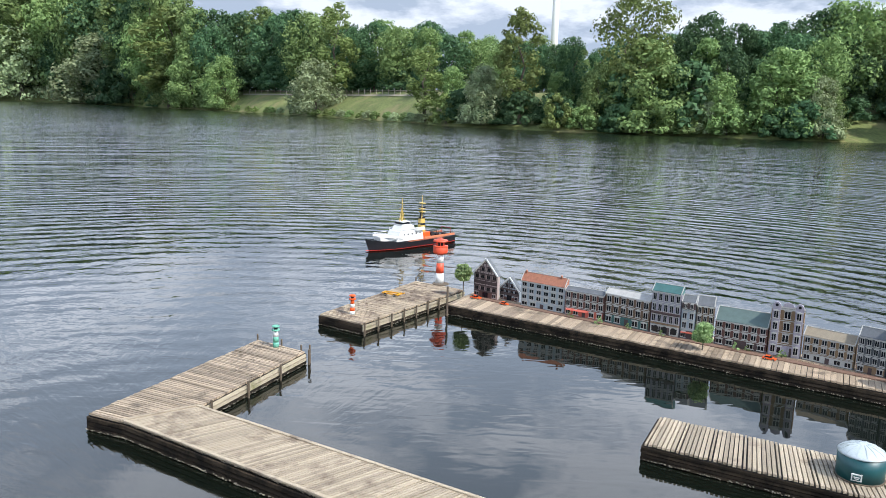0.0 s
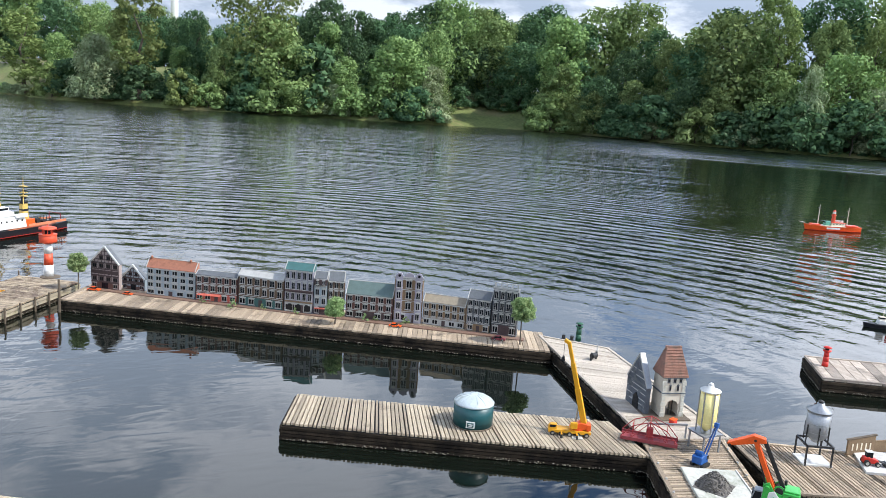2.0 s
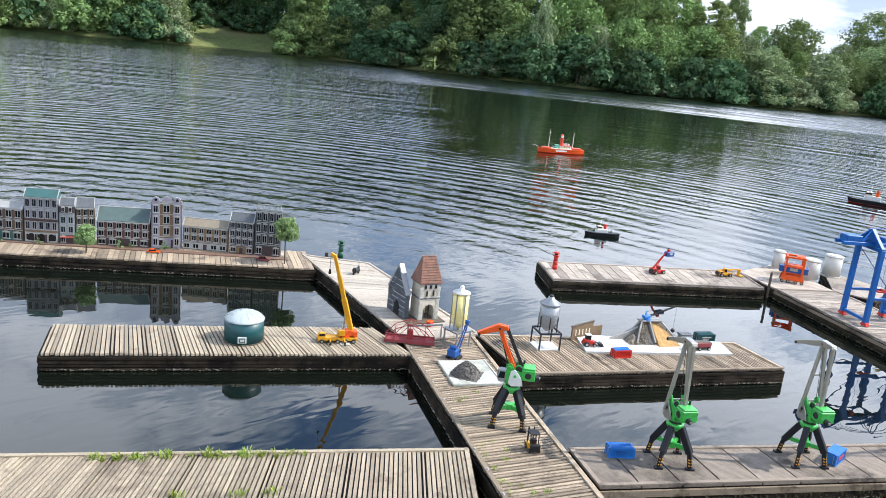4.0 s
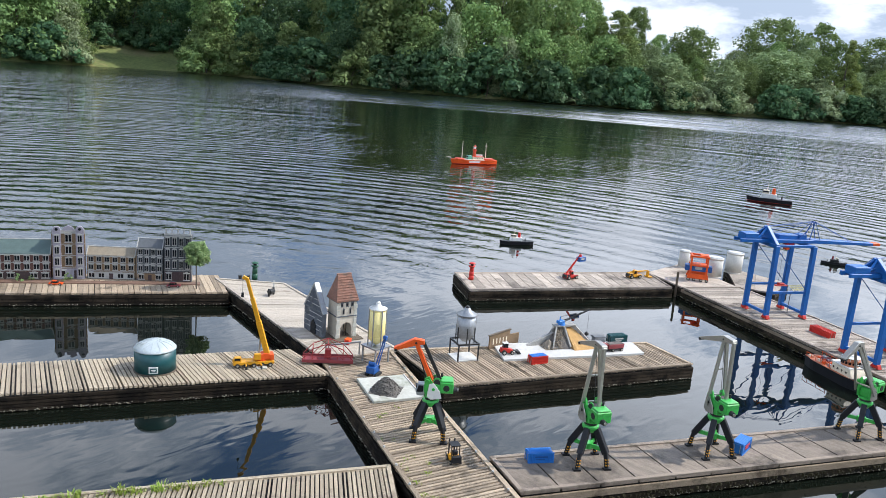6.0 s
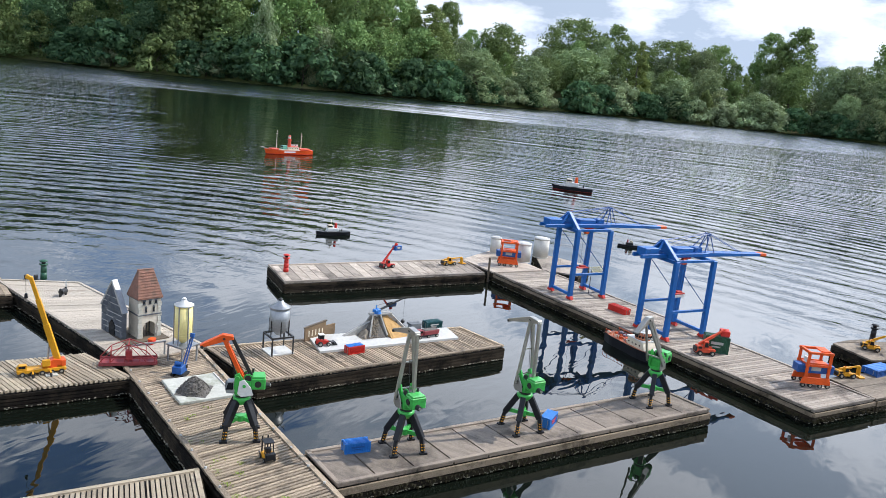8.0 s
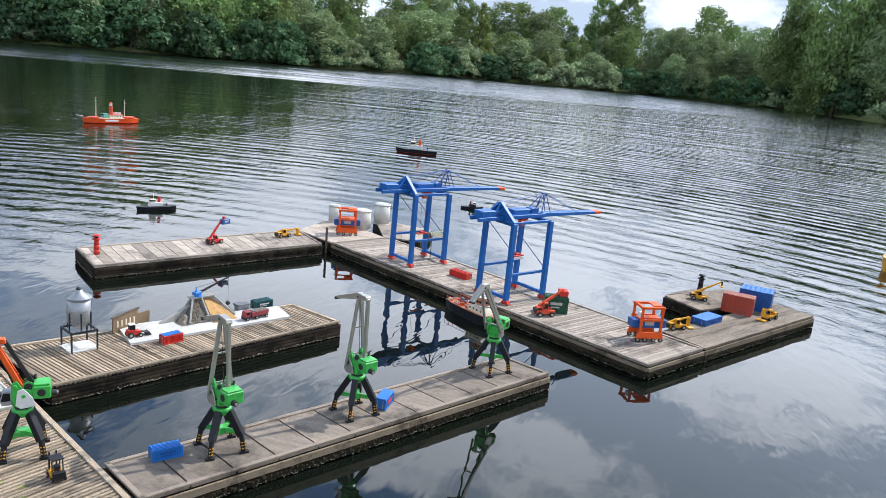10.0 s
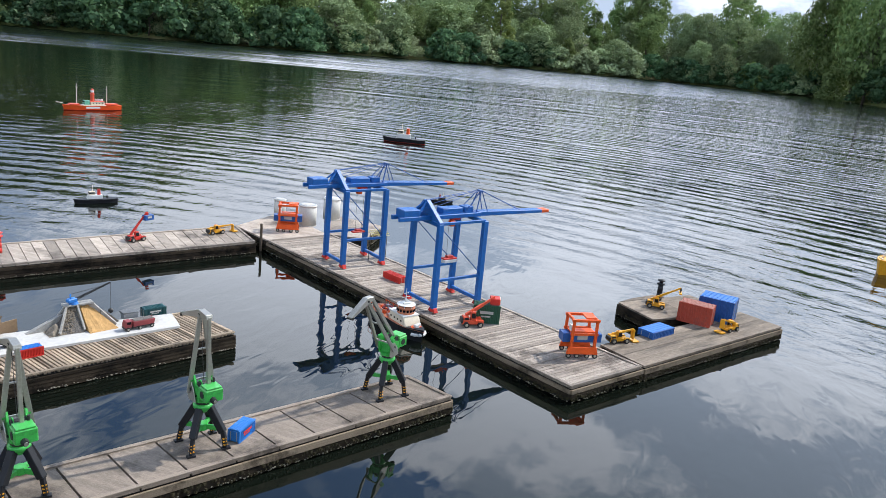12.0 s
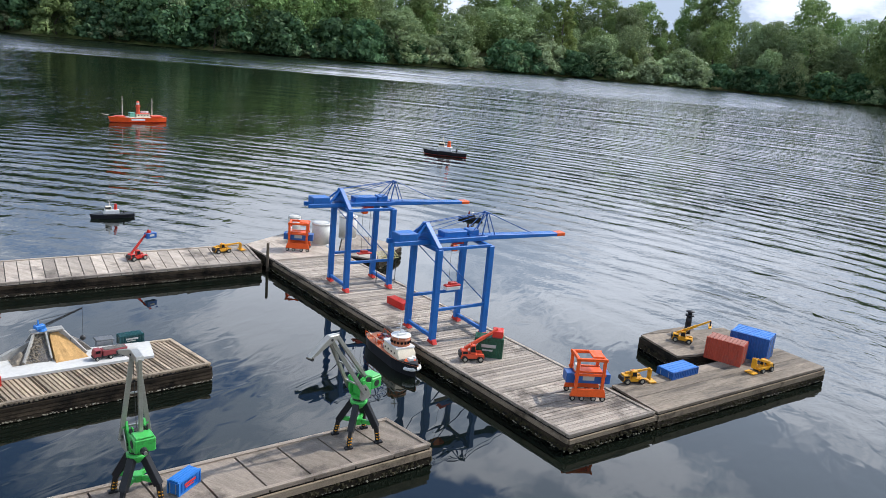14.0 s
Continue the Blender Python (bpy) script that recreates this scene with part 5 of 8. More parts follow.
model_tree(-0.03, 11.42, 0.46, 0.96)
model_tree(2.82, 9.21, 0.31, 0.92)
model_tree(4.70, 7.97, 0.54, 1.08)
SHRUB = crown_mesh("leaves", LEAF_MODEL, 78, 0.09, 0.10, 0.0, 220, 10, 0.008, "bush")
for x, y, s in ((1.42, 10.45, 0.9), (1.76, 10.18, 1.2), (2.10, 10.0, 0.9), (2.46, 9.74, 0.9), (3.22, 9.27, 1.1), (3.66, 9.0, 1.2), (3.34, 9.22, 0.8)):
    ob = root("shrub", x, y, DECK, pr.uniform(0, 360), "small green model shrub on the quay", "model shrub", "model shrubs")
    part("stem", T((0, 0, 0), (0, 0, 0.05), 0.004, 0.002, 6), TRUNK, ob)
    shared("leaves", SHRUB, ob, Matrix.Scale(s, 4))


def car(x, y, rz, mat, label, L=0.16):
    ob = root("model_car", x, y, DECK, rz, label, "model car", "model cars on the quay")
    W, H = L * 0.42, L * 0.32
    part("body", prism(bmesh.new(), [(-L / 2, 0.012), (L / 2, 0.012), (L / 2, H * 0.5), (L * 0.2, H * 0.62), (-L * 0.46, H * 0.62), (-L / 2, H * 0.5)], -W / 2, W / 2), mat, ob, bevel=0.003)
    part("cabin", prism(bmesh.new(), [(-L * 0.36, H * 0.6), (L * 0.2, H * 0.6), (L * 0.06, H), (-L * 0.26, H)], -W * 0.42, W * 0.42), PANE, ob, "dark glazed cabin")
    part("roof", B((-L * 0.1, 0, H), (L * 0.32, W * 0.8, 0.004)), mat, ob)
    for sx in (-0.3, 0.3):
        for sy in (-1, 1):
            wheel(ob, sx * L, sy * W * 0.46, L * 0.09, L * 0.06)


car(0.16, 11.32, -30, ORANGE, "red model car parked before the half-timbered house")
car(0.56, 11.02, -35, ORANGE, "red model car parked on the quay boards", 0.13)
car(3.50, 8.94, -33, ORANGE, "red model sports car on the quay", 0.15)
car(4.53, 8.18, -35, MAROON, "dark red vintage model car on the quay", 0.16)
fig = root("deck_winch", 5.26, 7.28, DECK, 20, "dark iron model anchor winch on bleached boards", "winch")
part("drum", T((-0.04, 0, 0.05), (0.04, 0, 0.05), 0.03, None, 12), IRON, fig)
part("frame", beam(beam(bmesh.new(), (-0.05, 0, 0), (-0.045, 0, 0.09), 0.018), (0.05, 0, 0), (0.045, 0, 0.09), 0.018), IRON, fig)
part("crank", beam(bmesh.new(), (0.05, 0, 0.08), (0.08, 0.02, 0.16), 0.012), SILVER, fig)
bn = root("deck_bollards", 5.38, 8.00, DECK, -40, "dark twin mooring bollards on bleached boards", "bollard")
part("bollard", T((-0.05, 0, 0), (-0.05, 0, 0.06), 0.018, 0.022, 10), IRON, bn)
part("bollard", T((0.05, 0, 0), (0.05, 0, 0.06), 0.018, 0.022, 10), IRON, bn)
part("base_plate", B((0, 0, 0.004), (0.16, 0.05, 0.008)), IRON, bn)


# ---- town gate ----
gate = root("town_gate", 4.89, 5.69, DECK, -14.5, "pale sandstone model town gate tower with a steep brown tiled roof", "model building")
W, D = 0.215, 0.20
hole = [(W / 2 - 0.062, 0.0), (W / 2 - 0.062, 0.11), (W / 2 - 0.045, 0.15), (W / 2, 0.17), (W / 2 + 0.045, 0.15), (W / 2 + 0.062, 0.11), (W / 2 + 0.062, 0.0)]
wall_pts = [(0, 0)] + hole + [(W, 0), (W, 0.40), (0, 0.40)]
for y0, nm in ((0.0, "front_wall"), (D - 0.03, "rear_wall")):
    part(nm, prism(bmesh.new(), wall_pts, y0, y0 + 0.03), STONE, gate)
for x in (0.0, W - 0.03):
    part("side_wall", B((x + 0.015, D / 2, 0.2), (0.03, D - 0.06, 0.40)), STONE, gate)
for z in (0.235, 0.385):
    part("string_course", B((W / 2, D / 2, z), (W + 0.016, D + 0.016, 0.010)), STONE_GREY, gate)
b_ = bmesh.new()
lo = [b_.verts.new(q) for q in ((-0.018, -0.018, 0.392), (W + 0.018, -0.018, 0.392), (W + 0.018, D + 0.018, 0.392), (-0.018, D + 0.018, 0.392))]
hi = [b_.verts.new(q) for q in ((0.034, 0.09, 0.650), (W - 0.034, 0.09, 0.650), (W - 0.034, D - 0.09, 0.650), (0.034, D - 0.09, 0.650))]
b_.faces.new(lo[::-1])
b_.faces.new(hi)
for i in range(4):
    b_.faces.new((lo[i], lo[(i + 1) % 4], hi[(i + 1) % 4], hi[i]))
part("roof", b_, TILE_BROWN, gate, "steep brown tiled hipped roof")
for row in range(10):
    k_ = (row + 0.5) / 10.5
    y = -0.018 + 0.108 * k_
    part("tile_course", beam(bmesh.new(), (-0.018 + 0.052 * k_, y - 0.003, 0.392 + 0.258 * k_), (W + 0.018 - 0.052 * k_, y - 0.003, 0.392 + 0.258 * k_), 0.006, 0.006), TILE_BROWN, gate)
part("ridge", B((W / 2, D / 2, 0.652), (W - 0.06, 0.026, 0.010)), TILE_BROWN, gate)
for x in (0.05, W / 2, W - 0.05):
    window(gate, x, 0.355, 0.022, 0.028, -0.001, STONE_GREY)
for x in (0.07, W - 0.07):
    window(gate, x, 0.285, 0.016, 0.04, -0.001, STONE_GREY)
part("portcullis", beam(beam(beam(bmesh.new(), (W / 2 - 0.03, 0.06, 0), (W / 2 - 0.03, 0.06, 0.15), 0.006), (W / 2, 0.06, 0), (W / 2, 0.06, 0.16), 0.006), (W / 2 + 0.03, 0.06, 0), (W / 2 + 0.03, 0.06, 0.15), 0.006), IRON, gate)
for i in range(7):
    for sx in (0.012, W - 0.012):
        part("quoin", B((sx, -0.002, 0.03 + 0.05 * i), (0.03 if i % 2 else 0.042, 0.008, 0.04)), SLAB, gate)
part("base_plate", B((W / 2 - 0.05, D / 2 + 0.03, -0.0), (W + 0.2, D + 0.24, 0.016)), POSTW, gate)

annex = root("gate_house", 4.83, 5.78, DECK + 0.008, 81, "grey rubble stone model house with a steep white-edged gable", "model building")
part("wall", prism(bmesh.new(), [(0, 0), (0.36, 0), (0.36, 0.26), (0.18, 0.52), (0, 0.26)], 0.0, 0.045), STONE_GREY, annex)
for x0, x1 in ((-0.012, 0.18), (0.372, 0.18)):
    part("roof", beam(bmesh.new(), (x0, 0.022, 0.25), (x1, 0.022, 0.53), 0.052, 0.012), ZINC if x0 < 0 else SLATE, annex)
for x0, x1 in ((-0.006, 0.18), (0.366, 0.18)):
    part("verge", beam(bmesh.new(), (x0, 0.048, 0.252), (x1, 0.048, 0.522), 0.008, 0.014), TRIM, annex, "pale verge board")
for z in (0.06, 0.11, 0.17, 0.22, 0.31, 0.37):
    half_ = 0.17 if z < 0.26 else 0.17 * (0.52 - z) / 0.26
    for q in (-1, 1):
        inner = 0.06 if z < 0.13 else 0.0
        part("mortar_line", B((0.18 + q * (half_ + inner) / 2, 0.0465, z), (half_ - inner, 0.004, 0.007)), TRIM, annex)
part("cornice", B((0.18, 0.022, 0.255), (0.365, 0.056, 0.012)), SLATE, annex)
rndg = random.Random(3)
for i in range(34):
    x, z = rndg.uniform(0.03, 0.33), rndg.uniform(0.02, 0.44)
    if z > 0.26 and abs(x - 0.18) > (0.50 - z) * 0.62:
        continue
    if 0.10 < x < 0.24 and z < 0.16:
        continue
    part("stone", B((x, -0.002, z), (rndg.uniform(0.03, 0.055), 0.008, rndg.uniform(0.018, 0.028))), rndg.choice((STONE_GREY, STONE_GREY, SLATE)), annex)
    part("stone", B((x, 0.046, z), (rndg.uniform(0.03, 0.055), 0.008, rndg.uniform(0.018, 0.028))), rndg.choice((STONE_GREY, STONE_GREY, SLATE)), annex)
part("doorway", prism(bmesh.new(), [(0.12, 0.0), (0.22, 0.0), (0.22, 0.10), (0.17, 0.15), (0.12, 0.10)], -0.006, 0.051), PANE, annex)

rc = root("red_crate", 4.90, 5.52, DECK, 20, "small red crate on the boards before the gate", "crate")
part("body", B((0, 0, 0.024), (0.065, 0.05, 0.048)), RED, rc, bevel=0.006)
part("lid", B((0, 0, 0.05), (0.068, 0.052, 0.008)), ORANGE, rc)


# ---- silos ----
def silo(x, y, rz, stand_h, half, r, z0, z1, top, tank_mat, frame_mat, label):
    ob = root("silo", x, y, DECK, rz, label, "silo", "model silos on stands")
    for sx in (-1, 1):
        for sy in (-1, 1):
            part("stand_leg", beam(bmesh.new(), (sx * half, sy * half, 0), (sx * half, sy * half, stand_h), 0.012), frame_mat, ob)
    for a_, c_ in (((-1, -1), (1, -1)), ((1, -1), (1, 1)), ((1, 1), (-1, 1)), ((-1, 1), (-1, -1))):
        part("stand_beam", beam(bmesh.new(), (a_[0] * half, a_[1] * half, stand_h), (c_[0] * half, c_[1] * half, stand_h), 0.014), frame_mat, ob)
    part("tank", spun(bmesh.new(), [(r * 0.25, z0), (r, z0 + r * 0.7), (r, z1)], 24), tank_mat, ob, smooth=True)
    part("roof", spun(bmesh.new(), [(r * 1.12, z1 - 0.004), (r * 1.12, z1 + 0.004), (r * 0.35, top - 0.02), (r * 0.3, top)], 24), WHITE if tank_mat is CREAM else ZINC, ob, smooth=True)
    part("vent", spun(bmesh.new(), [(r * 0.22, top), (r * 0.26, top + 0.012), (r * 0.1, top + 0.022)], 12), IRON if tank_mat is not CREAM else WHITE, ob)
    for i in range(6):
        a = i * math.pi / 3 + 0.3
        c_, s_ = math.cos(a), math.sin(a)
        part("support", beam(bmesh.new(), (r * 1.04 * c_, r * 1.04 * s_, stand_h), (r * 1.04 * c_, r * 1.04 * s_, z1 - (0 if tank_mat is CREAM else 0.12)), 0.008), frame_mat, ob)
    for z in (z0 + r, (z0 + z1) / 2 + 0.03, z1 - 0.02):
        part("hoop", spun(bmesh.new(), [(r * 1.01, z), (r * 1.015, z + 0.003), (r * 1.01, z + 0.006)], 24), tank_mat, ob)
    for i in range(9):
        part("ladder_rung", beam(bmesh.new(), (r * 1.1, -0.014, stand_h + 0.05 + 0.035 * i), (r * 1.1, 0.014, stand_h + 0.05 + 0.035 * i), 0.004), frame_mat, ob)
    return ob


s1 = silo(4.80, 5.02, 0, 0.15, 0.085, 0.076, 0.17, 0.52, 0.565, CREAM, ZINC, "pale yellow model silo on a galvanised stand")
part("deck_plate", B((0, 0, 0.155), (0.20, 0.20, 0.012)), ZINC, s1)
s2 = silo(5.56, 4.57, -26, 0.17, 0.105, 0.092, 0.17, 0.445, 0.510, ZINC, IRON, "galvanised model silo on a dark steel stand")
part("base_plate", B((0, 0, 0.006), (0.24, 0.22, 0.012)), SLABW, s2)

fr = root("pipe_frame", 4.62, 5.28, DECK, -20, "grey steel portal frame over the pontoon boards", "frame")
for x in (-0.17, 0.17):
    part("post", beam(bmesh.new(), (x, 0, 0), (x, 0, 0.13), 0.012), ZINC, fr)
part("crossbar", beam(bmesh.new(), (-0.18, 0, 0.135), (0.18, 0, 0.135), 0.014), ZINC, fr)

# ---- red truss bridge ----
tr_ = root("truss_bridge", 4.43, 5.27, DECK, -42, "small maroon truss bridge with arched top lying across two pontoons", "model bridge")
part("deck_plate", B((0, 0, 0.026), (0.46, 0.15, 0.014)), MAROON, tr_, bevel=0.002)
part("cabin", B((0, 0.03, 0.075), (0.055, 0.05, 0.085)), BRIDGE_RED, tr_, "small red cabin on the bridge", bevel=0.004)
for sy in (-1, 1):
    y = sy * 0.078
    part("girder", B((0, y, 0.033), (0.47, 0.010, 0.028)), MAROON, tr_)
    arch = [(-0.23, 0.05), (-0.14, 0.15), (0.0, 0.205), (0.14, 0.15), (0.23, 0.05)]
    for (x0, z0), (x1, z1) in zip(arch, arch[1:]):
        part("arch_bar", beam(bmesh.new(), (x0, y, z0), (x1, y, z1), 0.0065), BRIDGE_RED, tr_)
    for x, z in arch[1:4]:
        part("hanger", beam(bmesh.new(), (x, y, 0.05), (x, y, z), 0.006), BRIDGE_RED, tr_)
    for (x0, z0), (x1, z1) in (((-0.14, 0.05), (0, 0.205)), ((0.14, 0.05), (0, 0.205))):
        part("diagonal", beam(bmesh.new(), (x0, y, z0), (x1, y, z1), 0.005), BRIDGE_RED, tr_)
for x, z in arch[1:4]:
    part("cross_bar", beam(bmesh.new(), (x, -0.078, z), (x, 0.078, z), 0.006), BRIDGE_RED, tr_)
for i in range(8):
    x = -0.21 + 0.06 * i
    part("rail_post", beam(bmesh.new(), (x, -0.085, 0.05), (x, -0.085, 0.085), 0.004), BRIDGE_RED, tr_)
part("hand_rail", beam(bmesh.new(), (-0.23, -0.085, 0.085), (0.23, -0.085, 0.085), 0.005), BRIDGE_RED, tr_)

# ---- storage tank with domed roof ----
tk = root("storage_tank", 3.13, 6.03, DECK, -27, "round dark teal tank with a ribbed pale domed roof", "tank")
part("wall", spun(bmesh.new(), [(0.172, 0), (0.172, 0.20)], 40), TEAL, tk, smooth=True)
part("dome", spun(bmesh.new(), [(0.176, 0.195), (0.176, 0.203), (0.165, 0.215), (0.13, 0.24), (0.085, 0.258), (0.04, 0.267), (0.005, 0.27)], 40), DOME, tk, "pale ribbed domed roof", smooth=True)
for i in range(14):
    a = i * math.pi / 7
    pts = [(0.166, 0.217), (0.13, 0.242), (0.085, 0.26), (0.03, 0.27)]
    for (r0, z0), (r1, z1) in zip(pts, pts[1:]):
        part("dome_rib", beam(bmesh.new(), (r0 * math.cos(a), r0 * math.sin(a), z0), (r1 * math.cos(a), r1 * math.sin(a), z1), 0.003), DOME, tk)
part("base_ring", spun(bmesh.new(), [(0.18, 0), (0.18, 0.008), (0.172, 0.010)], 40), POSTW, tk)
hatch = part("hatch", B((-0.02, -0.172, 0.055), (0.075, 0.012, 0.055)), WHITE, tk, "white framed hatch")
part("pane", B((-0.02, -0.179, 0.055), (0.055, 0.003, 0.038)), TEAL, hatch)
part("sign_bar", B((-0.02, -0.182, 0.060), (0.04, 0.002, 0.008)), WHITE, hatch)
part("sign_bar", B((-0.02, -0.182, 0.047), (0.03, 0.002, 0.006)), WHITE, hatch)


# ---- mobile cranes and loaders ----
def chassis(ob, L, W, mat, axles, r=0.02, z=0.03, h=0.03):
    part("chassis", prism(bmesh.new(), [(-L / 2, z), (L / 2, z), (L / 2, z + h * 0.8), (L * 0.42, z + h), (-L / 2, z + h)], -W / 2, W / 2), mat, ob, bevel=0.002)
    for i in range(axles):
        x = -L * 0.4 + L * 0.8 * i / max(1, axles - 1)
        for sy in (-1, 1):
            wheel(ob, x, sy * W * 0.5, r, 0.018)


mc = root("mobile_crane", 3.84, 5.60, DECK, -28, "yellow eight-wheeled mobile crane with its telescopic boom raised", "mobile crane")
chassis(mc, 0.36, 0.10, YELLOW, 5, 0.02, 0.025, 0.028)
part("driver_cab", prism(bmesh.new(), [(-0.18, 0.05), (-0.11, 0.05), (-0.11, 0.095), (-0.165, 0.095), (-0.18, 0.075)], -0.045, 0.0), YELLOW, mc, bevel=0.002)
part("cab_window", B((-0.145, -0.046, 0.08), (0.05, 0.003, 0.02)), PANE, mc)
part("turntable", spun(bmesh.new(), [(0.045, 0.053), (0.045, 0.065)], 16, 0.08, 0), ORANGE, mc)
part("superstructure", prism(bmesh.new(), [(0.0, 0.065), (0.16, 0.065), (0.165, 0.11), (0.09, 0.12), (0.02, 0.095)], -0.04, 0.04), ORANGE, mc, bevel=0.002)
part("crane_cab", B((0.03, -0.045, 0.10), (0.06, 0.03, 0.055)), YELLOW, mc, bevel=0.003)
part("counterweight", B((0.16, 0, 0.085), (0.035, 0.09, 0.05)), ORANGE, mc, bevel=0.003)
p0, p1 = Vector((0.12, 0.0, 0.11)), Vector((-0.07, 0.06, 0.82))
for i, (k0, k1, w) in enumerate(((0, 0.42, 0.040), (0.38, 0.72, 0.032), (0.70, 0.98, 0.025))):
    part("boom_section", beam(bmesh.new(), p0.lerp(p1, k0), p0.lerp(p1, k1), w, w * 1.15), YELLOW, mc, bevel=0.002)
part("boom_head", beam(bmesh.new(), p0.lerp(p1, 0.96), p1 + Vector((-0.03, 0.0, -0.005)), 0.035, 0.03), YELLOW, mc, bevel=0.002)
part("luffing_ram", T((0.05, 0.01, 0.10), p0.lerp(p1, 0.3), 0.008, 0.006, 8), SILVER, mc)
part("hoist_rope", T(p1 + Vector((-0.03, 0, -0.01)), p1 + Vector((-0.03, 0, -0.16)), 0.002, None, 5), IRON, mc)
part("hook_block", T(p1 + Vector((-0.03, 0, -0.19)), p1 + Vector((-0.03, 0, -0.15)), 0.014, 0.01, 8), BLACK, mc)
for x in (-0.07, 0.06):
    for sy in (-1, 1):
        part("outrigger", beam(bmesh.new(), (x, sy * 0.04, 0.035), (x, sy * 0.095, 0.03), 0.012), YELLOW, mc)
        part("outrigger_foot", T((x, sy * 0.095, 0.0), (x, sy * 0.095, 0.03), 0.013, 0.008, 8), IRON, mc)
sp = root("outrigger_plate", 3.86, 5.50, DECK, -28, "small pale plate on the boards beside the mobile crane", "plate")
part("plate", B((0, 0, 0.006), (0.09, 0.05, 0.012)), SLAB, sp, bevel=0.003)

bc = root("crawler_crane", 4.55, 4.78, DECK, 20, "small blue crawler crane with a raised lattice jib", "crawler crane")
for sy in (-1, 1):
    part("track", prism(bmesh.new(), [(-0.06, 0.006), (-0.048, 0), (0.048, 0), (0.06, 0.006), (0.06, 0.022), (0.048, 0.03), (-0.048, 0.03), (-0.06, 0.022)], sy * 0.045 - 0.012, sy * 0.045 + 0.012), RUBBER, bc)
part("house", prism(bmesh.new(), [(-0.07, 0.032), (0.045, 0.032), (0.05, 0.085), (0.0, 0.105), (-0.07, 0.095)], -0.042, 0.042), BLUE_DARK, bc, bevel=0.004)
part("cab_window", B((0.03, -0.043, 0.075), (0.03, 0.003, 0.03)), PANE, bc)
part("winch", T((-0.03, -0.03, 0.115), (-0.03, 0.03, 0.115), 0.018, None, 10), BLUE_DARK, bc)
q0, q1 = Vector((0.05, 0, 0.045)), Vector((0.14, -0.03, 0.30))
for sx, sy in ((-1, -1), (1, -1), (1, 1), (-1, 1)):
    o = Vector((sx * 0.010, sy * 0.012, 0))
    part("jib_chord", beam(bmesh.new(), q0 + o, q1 + o * 0.6, 0.005), BLUE_DARK, bc)
for i in range(8):
    a_, c_ = q0.lerp(q1, i / 8), q0.lerp(q1, (i + 1) / 8)
    s_ = -1 if i % 2 else 1
    part("jib_lacing", beam(bmesh.new(), a_ + Vector((0.010 * s_, -0.012, 0)), c_ + Vector((-0.010 * s_, -0.012, 0)), 0.004), BLUE_DARK, bc)
    part("jib_lacing", beam(bmesh.new(), a_ + Vector((0.010 * s_, 0.012, 0)), c_ + Vector((-0.010 * s_, 0.012, 0)), 0.004), BLUE_DARK, bc)
part("jib_head", beam(bmesh.new(), q1, q1 + Vector((0.006, 0, 0.035)), 0.036, 0.03), BLUE_DARK, bc, bevel=0.003)
part("pendant_rope", T((-0.03, 0, 0.12), q1, 0.0015, None, 4), IRON, bc)

# slab with gravel heap
sl = root("gravel_slab", 4.43, 4.45, DECK, 64, "pale square slab on the slatted pontoon", "slab")
part("slab", B((0, 0, 0.012), (0.50, 0.44, 0.024)), SLAB, sl, bevel=0.003)
part("rim", B((0, -0.215, 0.027), (0.50, 0.012, 0.008)), SLABW, sl)


def heap_bm(r, h, seed, squash=1.0):
    rn = random.Random(seed)
    b2 = bmesh.new()
    bmesh.ops.create_grid(b2, x_segments=26, y_segments=26, size=r)
    for v in b2.verts:
        d_ = math.hypot(v.co.x, v.co.y * squash) / r
        v.co.z = max(0, h * (1 - d_ ** 1.5)) + (0.022 * noise.noise((v.co.x * 30, v.co.y * 30, seed)) if d_ < 1.05 else 0)
        v.co.z = max(v.co.z, -0.001)
    return b2


hp = new("gravel_heap")
hp.matrix_world = pose(4.36, 4.42, DECK + 0.026, 0, 0, 30) @ Matrix.Scale(0.84, 4)
tagged(hp, "small heap of dark grey gravel on a pale slab", "gravel heap")
part("mound", heap_bm(0.15, 0.135, 4), GRAVEL, hp)
gb = bmesh.new()
rn = random.Random(8)
for i in range(260):
    a, k_ = rn.uniform(0, 6.28), rn.random() ** 0.5
    s_ = rn.uniform(0.005, 0.014)
    box(gb, (0.16 * k_ * math.cos(a), 0.16 * k_ * math.sin(a), 0.135 * max(0, 1 - (k_ * 1.05) ** 1.5) + 0.004), (s_, s_ * rn.uniform(0.7, 1.4), s_ * 0.8), None)
tagged(part("loose_gravel", gb, GRAVEL, hp), kind="stuff")

# forklift
fk = root("forklift", 3.90, 3.25, DECK, 60, "small yellow and black forklift truck on the slats", "forklift")
part("counterweight", B((-0.055, 0, 0.045), (0.03, 0.07, 0.05)), BLACK, fk, bevel=0.004)
part("body", prism(bmesh.new(), [(-0.04, 0.015), (0.05, 0.015), (0.05, 0.045), (0.02, 0.05), (-0.04, 0.065)], -0.033, 0.033), YELLOW, fk, bevel=0.003)
for x in (-0.03, 0.035):
    for y in (-0.03, 0.03):
        part("guard_post", beam(bmesh.new(), (x, y, 0.045), (x * 0.8, y, 0.135), 0.006), BLACK, fk)
part("guard_roof", B((0.002, 0, 0.136), (0.075, 0.07, 0.006)), BLACK, fk)
part("seat", B((-0.015, 0, 0.075), (0.03, 0.035, 0.04)), BLACK, fk, bevel=0.004)
